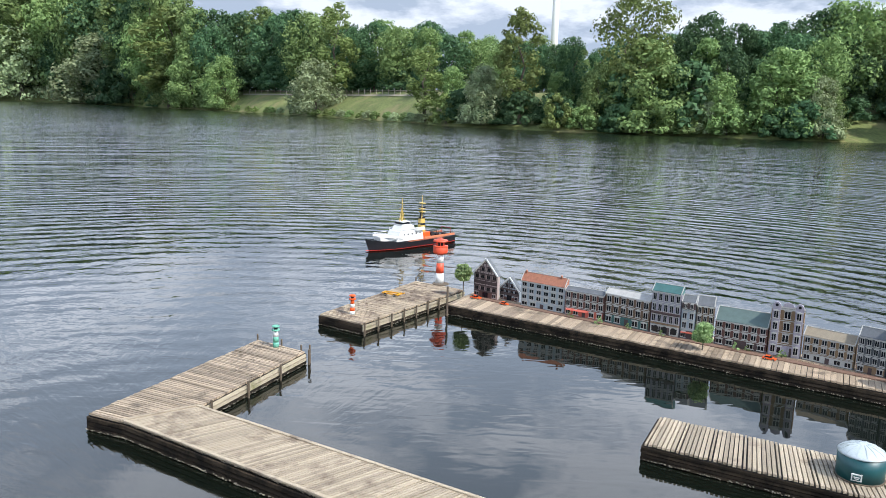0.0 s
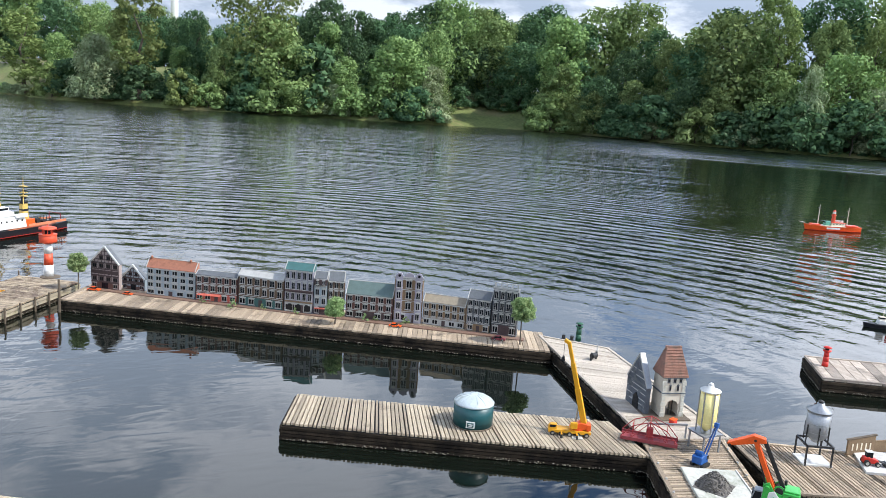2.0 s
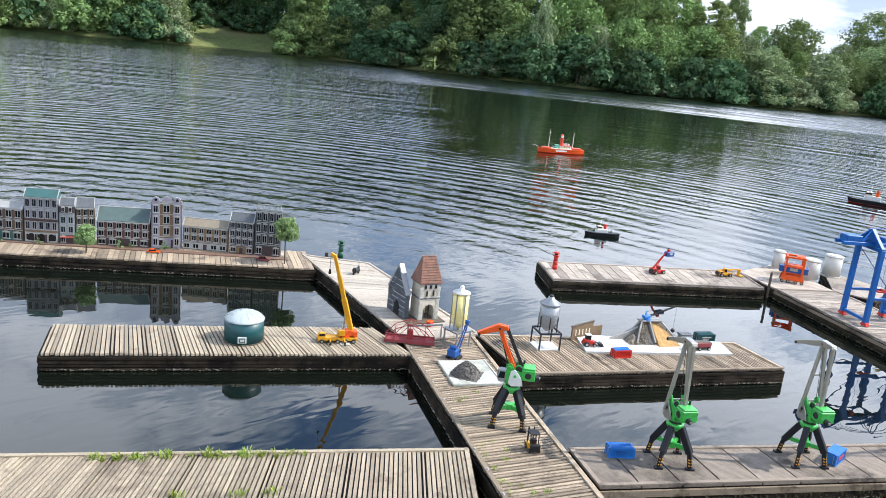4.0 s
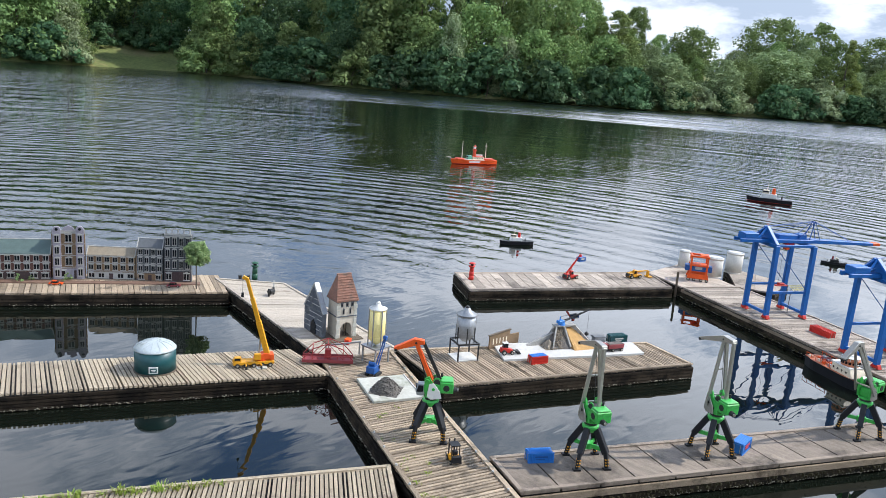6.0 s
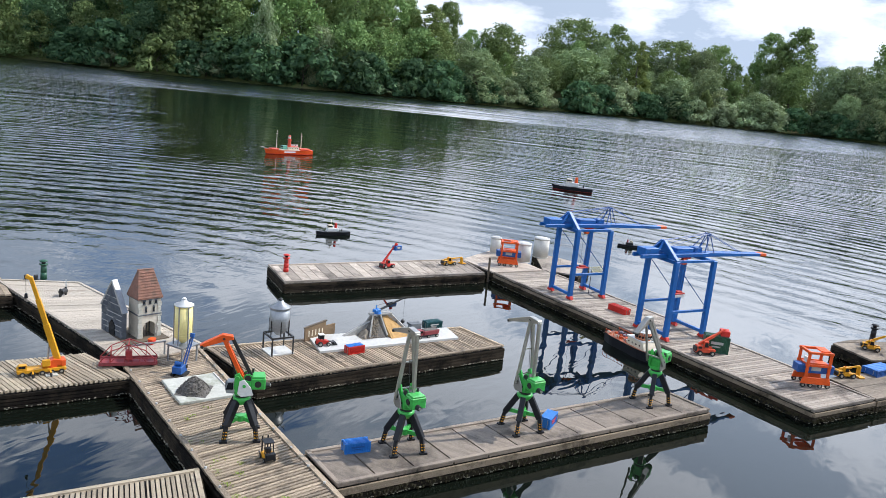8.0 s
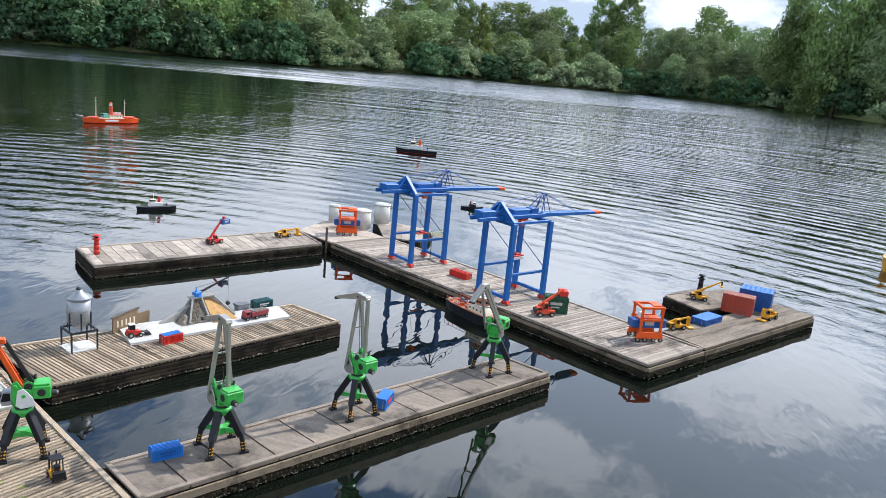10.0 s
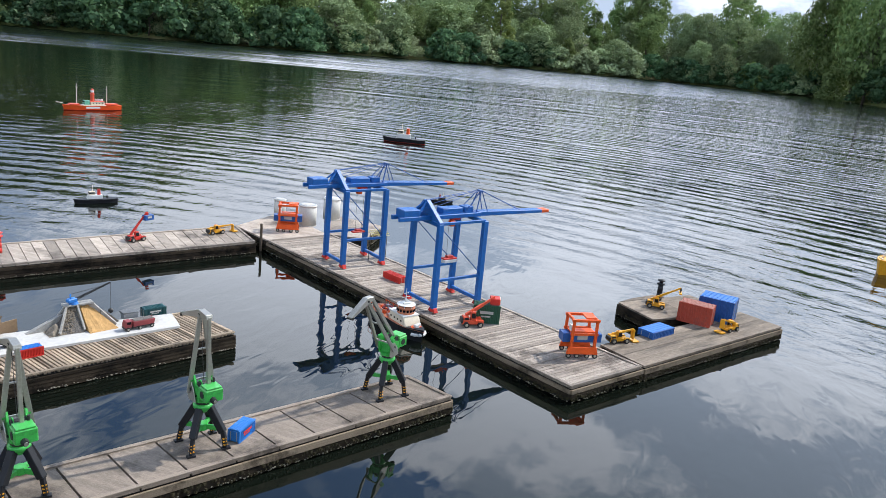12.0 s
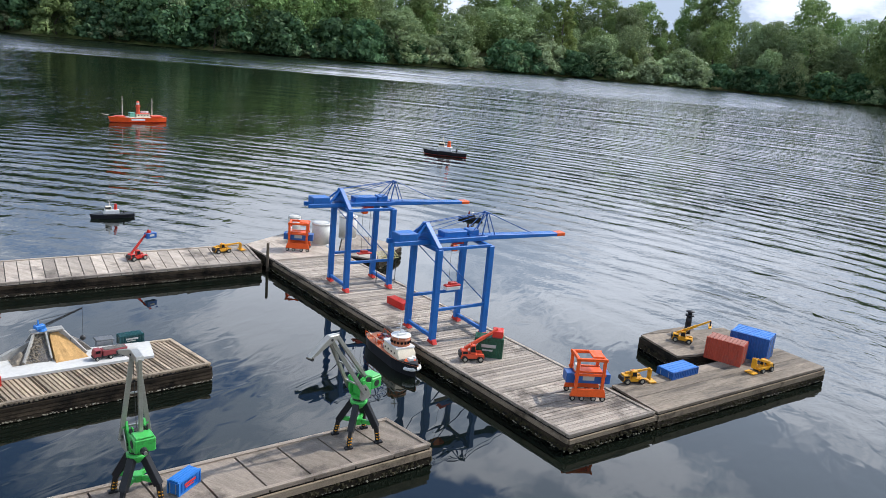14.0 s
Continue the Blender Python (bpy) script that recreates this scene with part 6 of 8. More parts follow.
for y in (-0.02, 0.02):
    part("mast_rail", beam(bmesh.new(), (0.06, y, 0.005), (0.06, y, 0.15), 0.008), BLACK, fk)
    part("fork", beam(bmesh.new(), (0.06, y, 0.008), (0.12, y, 0.008), 0.008, 0.005), IRON, fk)
for x in (-0.042, 0.036):
    for sy in (-1, 1):
        wheel(fk, x, sy * 0.036, 0.016, 0.012)


# ---- green portal cranes ----
def portal_crane(x, y, rz, az, elbow, tip, boom_mat, label, white_side=False):
    ob = root("portal_crane", x, y, DECK, rz, label, "portal crane", "green harbour portal cranes")
    az = radians(az - rz)
    for sx in (-1, 1):
        for sy in (-1, 1):
            leg = bmesh.new()
            f, k_, t_ = Vector((sx * 0.114, sy * 0.114, 0.012)), Vector((sx * 0.100, sy * 0.100, 0.118)), Vector((sx * 0.034, sy * 0.034, 0.285))
            beam(leg, f, k_ + (k_ - f) * 0.10, 0.024, 0.030)
            beam(leg, k_, t_, 0.042, 0.046)
            lg = part("leg", leg, BLACK, ob, bevel=0.003)
            part("foot", B((sx * 0.116, sy * 0.116, 0.007), (0.055, 0.034, 0.014)), BLACK, lg)
            for i in range(3):
                c_ = f.lerp(k_, 0.22 + 0.2 * i)
                part("warning_stripe", beam(bmesh.new(), c_ - Vector((0, 0, 0.0035)), c_ + Vector((0, 0, 0.0022)), 0.026, 0.032), YELLOW, lg, "yellow warning stripe")
    for a_, c_ in (((-1, -1), (1, 1)), ((-1, 1), (1, -1))):
        part("cross_brace", beam(bmesh.new(), (a_[0] * 0.092, a_[1] * 0.088, 0.142), (c_[0] * 0.088, c_[1] * 0.088, 0.142), 0.022, 0.030), GREEN, ob, bevel=0.002)
    part("brace_hub", T((0, 0, 0.12), (0, 0, 0.162), 0.035, None, 12), GREEN, ob)
    part("portal_head", spun(bmesh.new(), [(0.034, 0.25), (0.062, 0.285), (0.062, 0.305), (0.05, 0.31)], 20), GREEN, ob, smooth=True)
    m = Matrix.Rotation(az, 4, "Z")

    def w(u, v, z):
        return m @ Vector((u, v, z))

    m_big = m @ Matrix.Translation((0, 0, 0.33)) @ Matrix.Scale(1.20, 4) @ Matrix.Translation((0, 0, -0.33))
    part("slew_ring", spun(bmesh.new(), [(0.046, 0.31), (0.046, 0.33)], 20), IRON, ob)
    part("turntable", spun(bmesh.new(), [(0.058, 0.33), (0.058, 0.345), (0.03, 0.35)], 20), GREEN, ob)
    for s in (-1, 1):
        plate = part("turret_plate", prism(bmesh.new(), [(-0.05, 0.34), (0.035, 0.34), (0.05, 0.385), (0.045, 0.46), (0.02, 0.475), (-0.005, 0.43), (-0.05, 0.42)], s * 0.042 - 0.006, s * 0.042 + 0.006), GREEN, ob, bevel=0.002)
        plate.matrix_local = m_big
        part("pivot_boss", T((0.03, s * 0.046, 0.445), (0.03, s * 0.062, 0.445), 0.013, None, 12), GREEN, plate)
        part("bolt", T((-0.02, s * 0.046, 0.37), (-0.02, s * 0.052, 0.37), 0.007, None, 8), IRON, plate)
    part("turret_core", B((-0.012, 0, 0.375), (0.07, 0.074, 0.06)), GREEN, ob, bevel=0.004).matrix_local = m_big
    house_ = part("machinery_house", B((-0.092, 0.0, 0.405), (0.085, 0.10, 0.07)), GREEN, ob, bevel=0.005)
    house_.matrix_local = m_big
    part("house_lid", B((-0.092, 0.0, 0.445), (0.075, 0.088, 0.01)), GREEN, house_, bevel=0.003)
    part("louvre", T((-0.09, 0.05, 0.405), (-0.09, 0.053, 0.405), 0.02, None, 14), IRON, house_)
    part("drive_motor", T((-0.134, 0.01, 0.385), (-0.16, 0.01, 0.385), 0.018, 0.014, 12), IRON, house_, "dark drive motor")
    part("motor_cap", T((-0.16, 0.01, 0.385), (-0.168, 0.01, 0.385), 0.009, None, 10), SILVER, house_)
    part("exhaust", T((-0.06, -0.03, 0.44), (-0.06, -0.03, 0.475), 0.007, None, 8), IRON, house_)
    part("winch_drum", T((-0.03, -0.04, 0.435), (-0.03, 0.04, 0.435), 0.02, None, 12), IRON, ob, "dark rope drum").matrix_local = m_big
    for s in (-1, 1):
        part("drum_flange", T((-0.03, s * 0.028, 0.435), (-0.03, s * 0.032, 0.435), 0.028, None, 14), GREEN, ob).matrix_local = m_big
    side = part("side_plate", prism(bmesh.new(), [(-0.035, 0.35), (0.035, 0.34), (0.058, 0.36), (0.048, 0.44), (0.02, 0.45), (-0.02, 0.40)], 0.055, 0.061), WHITE if white_side else SILVER, ob, "pale side plate", bevel=0.002)
    side.matrix_local = m_big @ Matrix.Translation((-0.03 if white_side else 0.0, 0, -0.012))
    part("rivet", T((0.02, 0.062, 0.41), (0.02, 0.067, 0.41), 0.010, None, 10), GREEN if white_side else IRON, side)
    if white_side:
        cab = part("operator_cab", prism(bmesh.new(), [(0.045, 0.345), (0.09, 0.345), (0.10, 0.375), (0.085, 0.42), (0.045, 0.42)], -0.01, 0.045), ZINC, ob, "grey glazed operator cab", bevel=0.003)
        cab.matrix_local = m_big
        part("cab_window", prism(bmesh.new(), [(0.052, 0.37), (0.094, 0.37), (0.083, 0.412), (0.052, 0.412)], 0.0448, 0.047), PANE, cab)
        part("cab_window", B((0.0955, 0.0175, 0.39), (0.006, 0.045, 0.035)), PANE, cab)
        part("luffing_ram", beam(bmesh.new(), m @ Vector((0.03, 0, 0.42)), m @ Vector((elbow[0] * 0.9, 0, elbow[1] - 0.05)), 0.010), IRON, ob)
    e, t_ = Vector((elbow[0], 0, elbow[1])), Vector((tip[0], 0, tip[1]))
    d_ = t_ - e
    foot_u = -0.03 if boom_mat is ORANGE else 0.03
    stout = 1.05 if boom_mat is ORANGE else 1.0
    tie = IRON if boom_mat is ORANGE else boom_mat
    for s in (-1, 1):
        h_ = Vector((foot_u, s * (0.082 if foot_u > 0 else 0.034), 0.385))
        part("boom_leg", beam(bmesh.new(), m @ h_, m @ (e + Vector((0, s * 0.012, 0))), 0.016 * stout, 0.028 * stout), boom_mat, ob, bevel=0.002)
    for k_ in (0.16, 0.55):
        c_ = Vector((foot_u, 0, 0.385)).lerp(e, k_)
        half = (0.078 if foot_u > 0 else 0.034) * (1 - k_) + 0.012 * k_
        part("boom_cross_bar", beam(bmesh.new(), m @ (c_ + Vector((0, -half, 0))), m @ (c_ + Vector((0, half, 0))), 0.010), boom_mat, ob)
    jib = bmesh.new()
    n_ = Vector((-d_.z, 0, d_.x)).normalized() * 0.018 * stout
    back = e - Vector((d_.x, 0, d_.z * 0.3)) * 0.34
    prof = [back + Vector((-0.012, 0, -0.012)), back + Vector((-0.004, 0, 0.014)), e + n_ * 1.7, t_ + n_ * 0.5, t_ - n_ * 0.6, e - n_ * 1.0]
    prism(jib, [(q.x, q.z) for q in prof], -0.022 * stout, 0.022 * stout)
    part("jib", jib, boom_mat, ob, bevel=0.002).matrix_local = m
    part("jib_pin", T(m @ (e + Vector((0, -0.026, 0))), m @ (e + Vector((0, 0.026, 0))), 0.009, None, 10), IRON, ob)
    part("rope_sheave", T(m @ (t_ + Vector((-0.012, -0.026, -0.004))), m @ (t_ + Vector((-0.012, 0.026, -0.004))), 0.011, None, 12), IRON, ob)
    part("tie_strut", beam(bmesh.new(), m @ back, m @ Vector((-0.075, 0, 0.435)), 0.014 if boom_mat is ORANGE else 0.022, 0.026), tie, ob, bevel=0.002)
    part("pendant_rope", T(m @ (e + Vector((0, 0.01, 0.01))), m @ Vector((-0.03, 0.01, 0.45)), 0.002, None, 5), IRON, ob)
    return ob


portal_crane(4.05, 3.64, -47, 132, (0.14, 0.745), (0.30, 0.685), ORANGE, "green portal crane on black legs with an orange jib", True)
portal_crane(4.65, 2.61, -37, 62, (0.03, 0.90), (0.26, 0.84), SILVER, "green portal crane on black legs with a bare metal jib")
portal_crane(5.57, 2.055, -33, 62, (0.03, 0.91), (0.30, 0.83), SILVER, "green portal crane on black legs, metal jib swung over the basin")
portal_crane(6.92, 1.335, -34, 166, (0.32, 0.84), (0.50, 0.75), SILVER, "green portal crane on black legs, metal jib lowered sideways")


# ---- blue container gantry cranes ----
def gantry(x, y, rz, label, load_z, hung, lx=0.272, ly=0.215):
    ob = root("container_gantry", x, y, DECK, rz, label, "gantry crane", "blue container gantry cranes")
    top = 0.94
    for sx in (-1, 1):
        for sy in (-1, 1):
            leg = part("leg", beam(bmesh.new(), (sx * lx, sy * ly, 0.045), (sx * lx, sy * ly * 0.96, top), 0.058, 0.052), BLUE, ob, bevel=0.004)
            bog = part("bogie", prism(bmesh.new(), [(-0.06, 0.012), (0.06, 0.012), (0.035, 0.055), (-0.035, 0.055)], -0.024, 0.024), RED, ob, "red wheeled bogie", bevel=0.002)
            bog.matrix_local = pose(sx * lx, sy * ly, 0, 0, 0, 90)
            for q in (-0.03, 0.03):
                part("bogie_wheel", T((q, -0.012, 0.012), (q, 0.012, 0.012), 0.012, None, 10), MAROON, bog)
    for sx in (-1, 1):
        part("sill_beam", beam(bmesh.new(), (sx * lx, -ly, 0.075), (sx * lx, ly, 0.075), 0.030, 0.036), BLUE, ob, bevel=0.003)
        part("portal_beam", beam(bmesh.new(), (sx * lx, -ly, top - 0.015), (sx * lx, ly, top - 0.015), 0.034, 0.040), BLUE, ob, bevel=0.003)
    for sy in (-1, 1):
        part("tie_beam", beam(bmesh.new(), (-lx, sy * ly, 0.345), (lx, sy * ly, 0.345), 0.024, 0.030), BLUE, ob, bevel=0.003)
        part("side_beam", beam(bmesh.new(), (-lx, sy * ly * 0.96, top), (lx, sy * ly * 0.96, top), 0.024, 0.030), BLUE, ob, bevel=0.003)
        part("diagonal_rod", T((-lx, sy * ly * 0.96, top - 0.03), (lx, sy * ly, 0.36), 0.005, None, 6), BLUE_DARK, ob)
    for sy in (-1, 1):
        part("girder", B((-0.17, sy * 0.065, top + 0.032), (1.06, 0.034, 0.044)), BLUE, ob, bevel=0.004)
    part("boom", prism(bmesh.new(), [(0.34, top + 0.006), (1.30, top - 0.006), (1.30, top + 0.028), (0.34, top + 0.058)], -0.05, 0.05), BLUE, ob, bevel=0.004)
    part("boom_tip", B((1.355, 0, top + 0.010), (0.11, 0.10, 0.035)), ORANGE, ob, "orange boom tip", bevel=0.004)
    part("machinery_house", B((-0.55, 0, top + 0.076), (0.20, 0.15, 0.095)), BLUE, ob, bevel=0.006)
    part("drive_house", B((0.0, 0.02, top + 0.080), (0.27, 0.12, 0.060)), BLUE, ob, bevel=0.006)
    part("switch_house", B((0.22, 0.02, top + 0.084), (0.12, 0.11, 0.062)), BLUE, ob, bevel=0.006)
    part("walkway", B((-0.10, 0.0, top + 0.056), (0.86, 0.10, 0.006)), BLUE_DARK, ob)
    gable = prism(bmesh.new(), [(-ly * 0.9, top + 0.01), (ly * 0.9, top + 0.01), (0.02, top + 0.19), (-0.02, top + 0.19)], -0.006, 0.006)
    part("gable_panel", gable, BLUE, ob).matrix_local = Matrix.Translation((-lx - 0.005, 0, 0)) @ Matrix.Rotation(radians(90), 4, "Z")
    for sy in (-1, 1):
        part("gable_plate", beam(bmesh.new(), (-lx, sy * ly, top + 0.005), (-lx - 0.03, sy * 0.012, top + 0.205), 0.05, 0.022), BLUE, ob, bevel=0.003)
        part("gable_strut", beam(bmesh.new(), (-lx - 0.03, sy * 0.012, top + 0.20), (-lx - 0.18, sy * 0.065, top + 0.06), 0.022, 0.016), BLUE, ob)
        part("mast_post", beam(bmesh.new(), (0.30, sy * 0.06, top + 0.05), (0.37, sy * 0.025, top + 0.28), 0.010), BLUE_DARK, ob)
        part("mast_strut", beam(bmesh.new(), (0.14, sy * 0.06, top + 0.05), (0.36, sy * 0.025, top + 0.275), 0.007), BLUE_DARK, ob)
        part("mast_strut", beam(bmesh.new(), (0.47, sy * 0.045, top + 0.05), (0.38, sy * 0.025, top + 0.275), 0.007), BLUE_DARK, ob)
        part("fore_stay", T((0.38, sy * 0.025, top + 0.28), (0.98, sy * 0.03, top + 0.035), 0.0035, None, 5), BLUE_DARK, ob)
        part("back_stay", T((0.37, sy * 0.025, top + 0.28), (-lx - 0.03, sy * 0.012, top + 0.205), 0.0035, None, 5), BLUE_DARK, ob)
        part("rear_stay", T((0.37, sy * 0.025, top + 0.28), (-lx - 0.14, sy * 0.06, top + 0.10), 0.0030, None, 5), BLUE_DARK, ob)
    part("mast_cross_bar", beam(bmesh.new(), (0.37, -0.045, top + 0.28), (0.37, 0.045, top + 0.28), 0.016, 0.010), BLUE_DARK, ob)
    part("trolley", B((0.04, 0, top - 0.005), (0.12, 0.10, 0.024)), RED, ob, bevel=0.003)
    part("trolley_cab", B((-0.02, -0.06, top - 0.045), (0.06, 0.05, 0.06)), ORANGE, ob, bevel=0.004)
    for q in (-0.05, 0.05):
        part("hoist_rope", T((0.04 + q, 0, top - 0.02), (0.04 + q * 0.8, 0, load_z + 0.03), 0.0018, None, 4), IRON, ob)
    part("spreader", B((0.04, 0, load_z + 0.022), (0.17, 0.06, 0.018)), RED, ob, "red spreader frame", bevel=0.003)
    part("spreader_head", B((0.04, 0, load_z + 0.042), (0.08, 0.05, 0.025)), RED, ob, bevel=0.004)
    if hung:
        part("spreader_skirt", B((0.04, 0, load_z - 0.006), (0.165, 0.062, 0.034)), WHITE, ob, "pale box on the spreader", bevel=0.003)


gantry(10.08, 3.155, -34, "tall blue container gantry crane with an orange boom tip", 0.36, False)
gantry(9.29, 1.705, -33, "blue container gantry crane holding a red and white spreader", 0.47, True, 0.297, 0.236)
net = root("cargo_net", 10.40, 2.98, DECK, -30, "bundle of olive netting under the gantry crane", "net")
nb = bmesh.new()
for i in range(9):
    beam(nb, (-0.12 + 0.03 * i, -0.05, 0.30 + 0.02 * math.sin(i)), (-0.12 + 0.03 * i, 0.05, 0.36), 0.006)
for i in range(4):
    beam(nb, (-0.13, -0.05 + 0.033 * i, 0.30 + 0.02 * i), (0.13, -0.05 + 0.033 * i, 0.30 + 0.02 * i), 0.006)
part("mesh", nb, CREAM, net)
part("hanger", beam(beam(bmesh.new(), (-0.13, 0, 0.0), (-0.13, 0, 0.33), 0.006), (0.13, 0, 0), (0.13, 0, 0.33), 0.006), IRON, net)


# ---- containers ----
def container(x, y, rz, L, W, H, mat, label, roof=None, z=DECK, bars=None, ribs=14):
    ob = root("container", x, y, z, rz, label, "container", "model shipping containers")
    part("body", B((0, 0, H / 2), (L - 0.012, W - 0.012, H - 0.006)), mat, ob)
    for sy in (-1, 1):
        rb = bmesh.new()
        prof = []
        for i in range(ribs):
            x0, dx = -L / 2 + 0.012 + (L - 0.024) * i / ribs, (L - 0.024) / ribs
            prof += [(x0, 0.0), (x0 + dx * 0.15, 0.005), (x0 + dx * 0.5, 0.005), (x0 + dx * 0.65, 0.0)]
        prof.append((L / 2 - 0.012, 0.0))
        lo_ = [rb.verts.new((x_, sy * (W / 2 - 0.0055 + d_), 0.01)) for x_, d_ in prof]
        hi_ = [rb.verts.new((x_, sy * (W / 2 - 0.0055 + d_), H - 0.01)) for x_, d_ in prof]
        for i in range(len(prof) - 1):
            rb.faces.new((lo_[i], lo_[i + 1], hi_[i + 1], hi_[i]))
        part("corrugated_side", rb, mat, ob)
    for sx in (-1, 1):
        for sy in (-1, 1):
            part("corner_post", B((sx * (L / 2 - 0.005), sy * (W / 2 - 0.005), H / 2), (0.011, 0.011, H)), mat, ob)
    for sy in (-1, 1):
        for zz in (0.005, H - 0.005):
            part("rail", B((0, sy * (W / 2 - 0.004), zz), (L - 0.02, 0.010, 0.010)), mat, ob)
    part("roof", B((0, 0, H - 0.002), (L - 0.016, W - 0.016, 0.006)), roof or mat, ob)
    for i in range(5):
        part("roof_rib", B((0, -W / 2 + W * (i + 0.5) / 5, H + 0.002), (L - 0.03, W * 0.05, 0.004)), roof or mat, ob)
    for sx in (-1, 1):
        d_ = part("door", B((sx * (L / 2 - 0.004), 0, H / 2), (0.006, W - 0.03, H - 0.022)), mat, ob)
        for q in (-0.25, 0.25):
            part("lock_bar", beam(bmesh.new(), (sx * (L / 2 + 0.001), q * W, 0.012), (sx * (L / 2 + 0.001), q * W, H - 0.012), 0.004), SILVER, d_)
    if bars:
        for bx, bz, bw, bh in ((0.0, 0.60, 0.5, 0.16), (-0.03, 0.38, 0.36, 0.08)):
            for sy in (-1, 1):
                part("sign_bar", B((bx * L, sy * (W / 2 + 0.0005), bz * H), (bw * L, 0.003, bh * H)), bars, ob, "illegible painted lettering")
    return ob


container(4.40, 2.855, -36, 0.195, 0.085, 0.078, BLUE_SKY, "small bright blue container on the crane pontoon", bars=BLUE_DARK)
container(5.80, 1.905, 3, 0.205, 0.09, 0.09, BLUE_SKY, "bright blue container with red lettering beside a crane", bars=RED)
container(9.70, 2.44, 64, 0.29, 0.10, 0.075, RED, "flat red container on the quay boards")
container(8.99, 1.12, -71, 0.27, 0.14, 0.19, DKGREEN, "dark green container with pale lettering on the quay", bars=TRIM)
container(10.34, -0.90, -101, 0.36, 0.19, 0.22, BRICK, "orange-red model container on mossy plywood", roof=PINK, bars=None)
container(10.66, -1.12, -101, 0.38, 0.28, 0.25, BLUE_DARK, "large blue container with a ribbed bright blue roof", roof=BLUE_SKY, bars=None)
container(9.665, -0.535, -30, 0.38, 0.185, 0.072, BLUE_DARK, "flat blue container with a bright blue lid", roof=BLUE_SKY)
container(6.055, 4.03, -22, 0.185, 0.085, 0.078, RED, "small red container with a blue roof", roof=BLUE_SKY)
container(7.30, 3.86, -26, 0.21, 0.09, 0.085, TEAL, "small dark teal container on the white ground board", bars=TRIM)

# ---- gravel works ----
gw = root("ground_board", 0, 0, DECK, 0, "white painted ground board under the gravel works", "board")
b_ = bmesh.new()
q = [(5.80, 4.25), (7.17, 3.46), (7.38, 3.72), (6.08, 4.62)]
lo, hi = [b_.verts.new((*p, 0.001)) for p in q], [b_.verts.new((*p, 0.022)) for p in q]
b_.faces.new(lo[::-1])
b_.faces.new(hi)
for i in range(4):
    b_.faces.new((lo[i], lo[(i + 1) % 4], hi[(i + 1) % 4], hi[i]))
part("board", b_, SLABW, gw)


def uneven(b2, amount):
    """Heaped material: the faces broken up and pushed about a little."""
    bmesh.ops.subdivide_edges(b2, edges=b2.edges[:], cuts=7, use_grid_fill=True)
    for v in b2.verts:
        if v.co.z > 0.004:
            v.co.y -= amount * (0.5 + noise.noise((v.co.x * 22, v.co.y * 9, v.co.z * 9)) + 0.6 * noise.noise((v.co.x * 60, v.co.y * 60, v.co.z * 60)))
    return b2


bk = root("gravel_bunker", 6.68, 4.14, DECK + 0.022, -26, "grey concrete bunker with bays of gravel and ochre sand", "bunker")
part("rear_wall", prism(bmesh.new(), [(-0.24, 0), (0.24, 0), (0.13, 0.185), (-0.10, 0.185)], 0.05, 0.07), CONC, bk)
part("top_slab", B((0.015, 0.055, 0.195), (0.25, 0.08, 0.018)), CONC, bk, bevel=0.003)
for x0, x1 in ((-0.20, -0.08), (0.0, 0.0), (0.265, 0.115)):
    b_ = bmesh.new()
    beam(b_, (x0, -0.13, 0.01), (x1, 0.04, 0.185), 0.014, 0.05)
    part("bay_wall", b_, CONC, bk)
b_ = bmesh.new()
v = [b_.verts.new(p) for p in ((-0.22, -0.12, 0), (0.0, -0.15, 0), (0.01, 0.05, 0.165), (-0.08, 0.05, 0.165), (-0.22, 0.05, 0), (0.0, 0.05, 0))]
for f in ((0, 1, 2, 3), (0, 3, 4), (1, 5, 2), (4, 3, 2, 5), (0, 4, 5, 1)):
    b_.faces.new([v[i] for i in f])
part("gravel", uneven(b_, 0.012), GRAVEL, bk, "grey gravel fill")
b_ = bmesh.new()
v = [b_.verts.new(p) for p in ((0.02, -0.20, 0), (0.27, -0.19, 0), (0.11, 0.05, 0.17), (0.03, 0.05, 0.17), (0.02, 0.05, 0), (0.27, 0.05, 0))]
for f in ((0, 1, 2, 3), (0, 3, 4), (1, 5, 2), (4, 3, 2, 5), (0, 4, 5, 1)):
    b_.faces.new([v[i] for i in f])
part("sand", uneven(b_, 0.012), SAND, bk, "ochre sand fill")
gb = bmesh.new()
for i in range(240):
    u_, w_ = rn.random(), rn.random()
    x = (-0.22 + 0.22 * u_) * (1 - w_) + (-0.08 + 0.09 * u_) * w_
    s_ = rn.uniform(0.005, 0.013)
    box(gb, (x, -0.13 + 0.17 * w_, 0.165 * w_ + 0.006), (s_, s_, s_))
tagged(part("loose_gravel", gb, RUBBLE, bk), kind="stuff")
part("outer_slope", prism(bmesh.new(), [(0.16, 0), (0.34, 0), (0.27, 0.07), (0.17, 0.135)], -0.04, 0.06), GRAVEL, bk, "dark gravel heap against the bunker wall")
part("spilled_gravel", heap_bm(0.085, 0.075, 9), RUBBLE, bk, "brown rubble spilled beside the wall").matrix_local = Matrix.Translation((-0.20, -0.05, 0.002))
part("left_ramp", prism(bmesh.new(), [(-0.42, 0), (-0.2, 0), (-0.12, 0.13)], 0.02, 0.06), CONC, bk)
lc = root("loading_crane", 6.68, 4.19, DECK + 0.226, -10, "small light blue slewing crane on top of the bunker", "loading crane")
part("base", T((0, 0, 0), (0, 0, 0.02), 0.04, 0.03, 12), BLUE_SKY, lc)
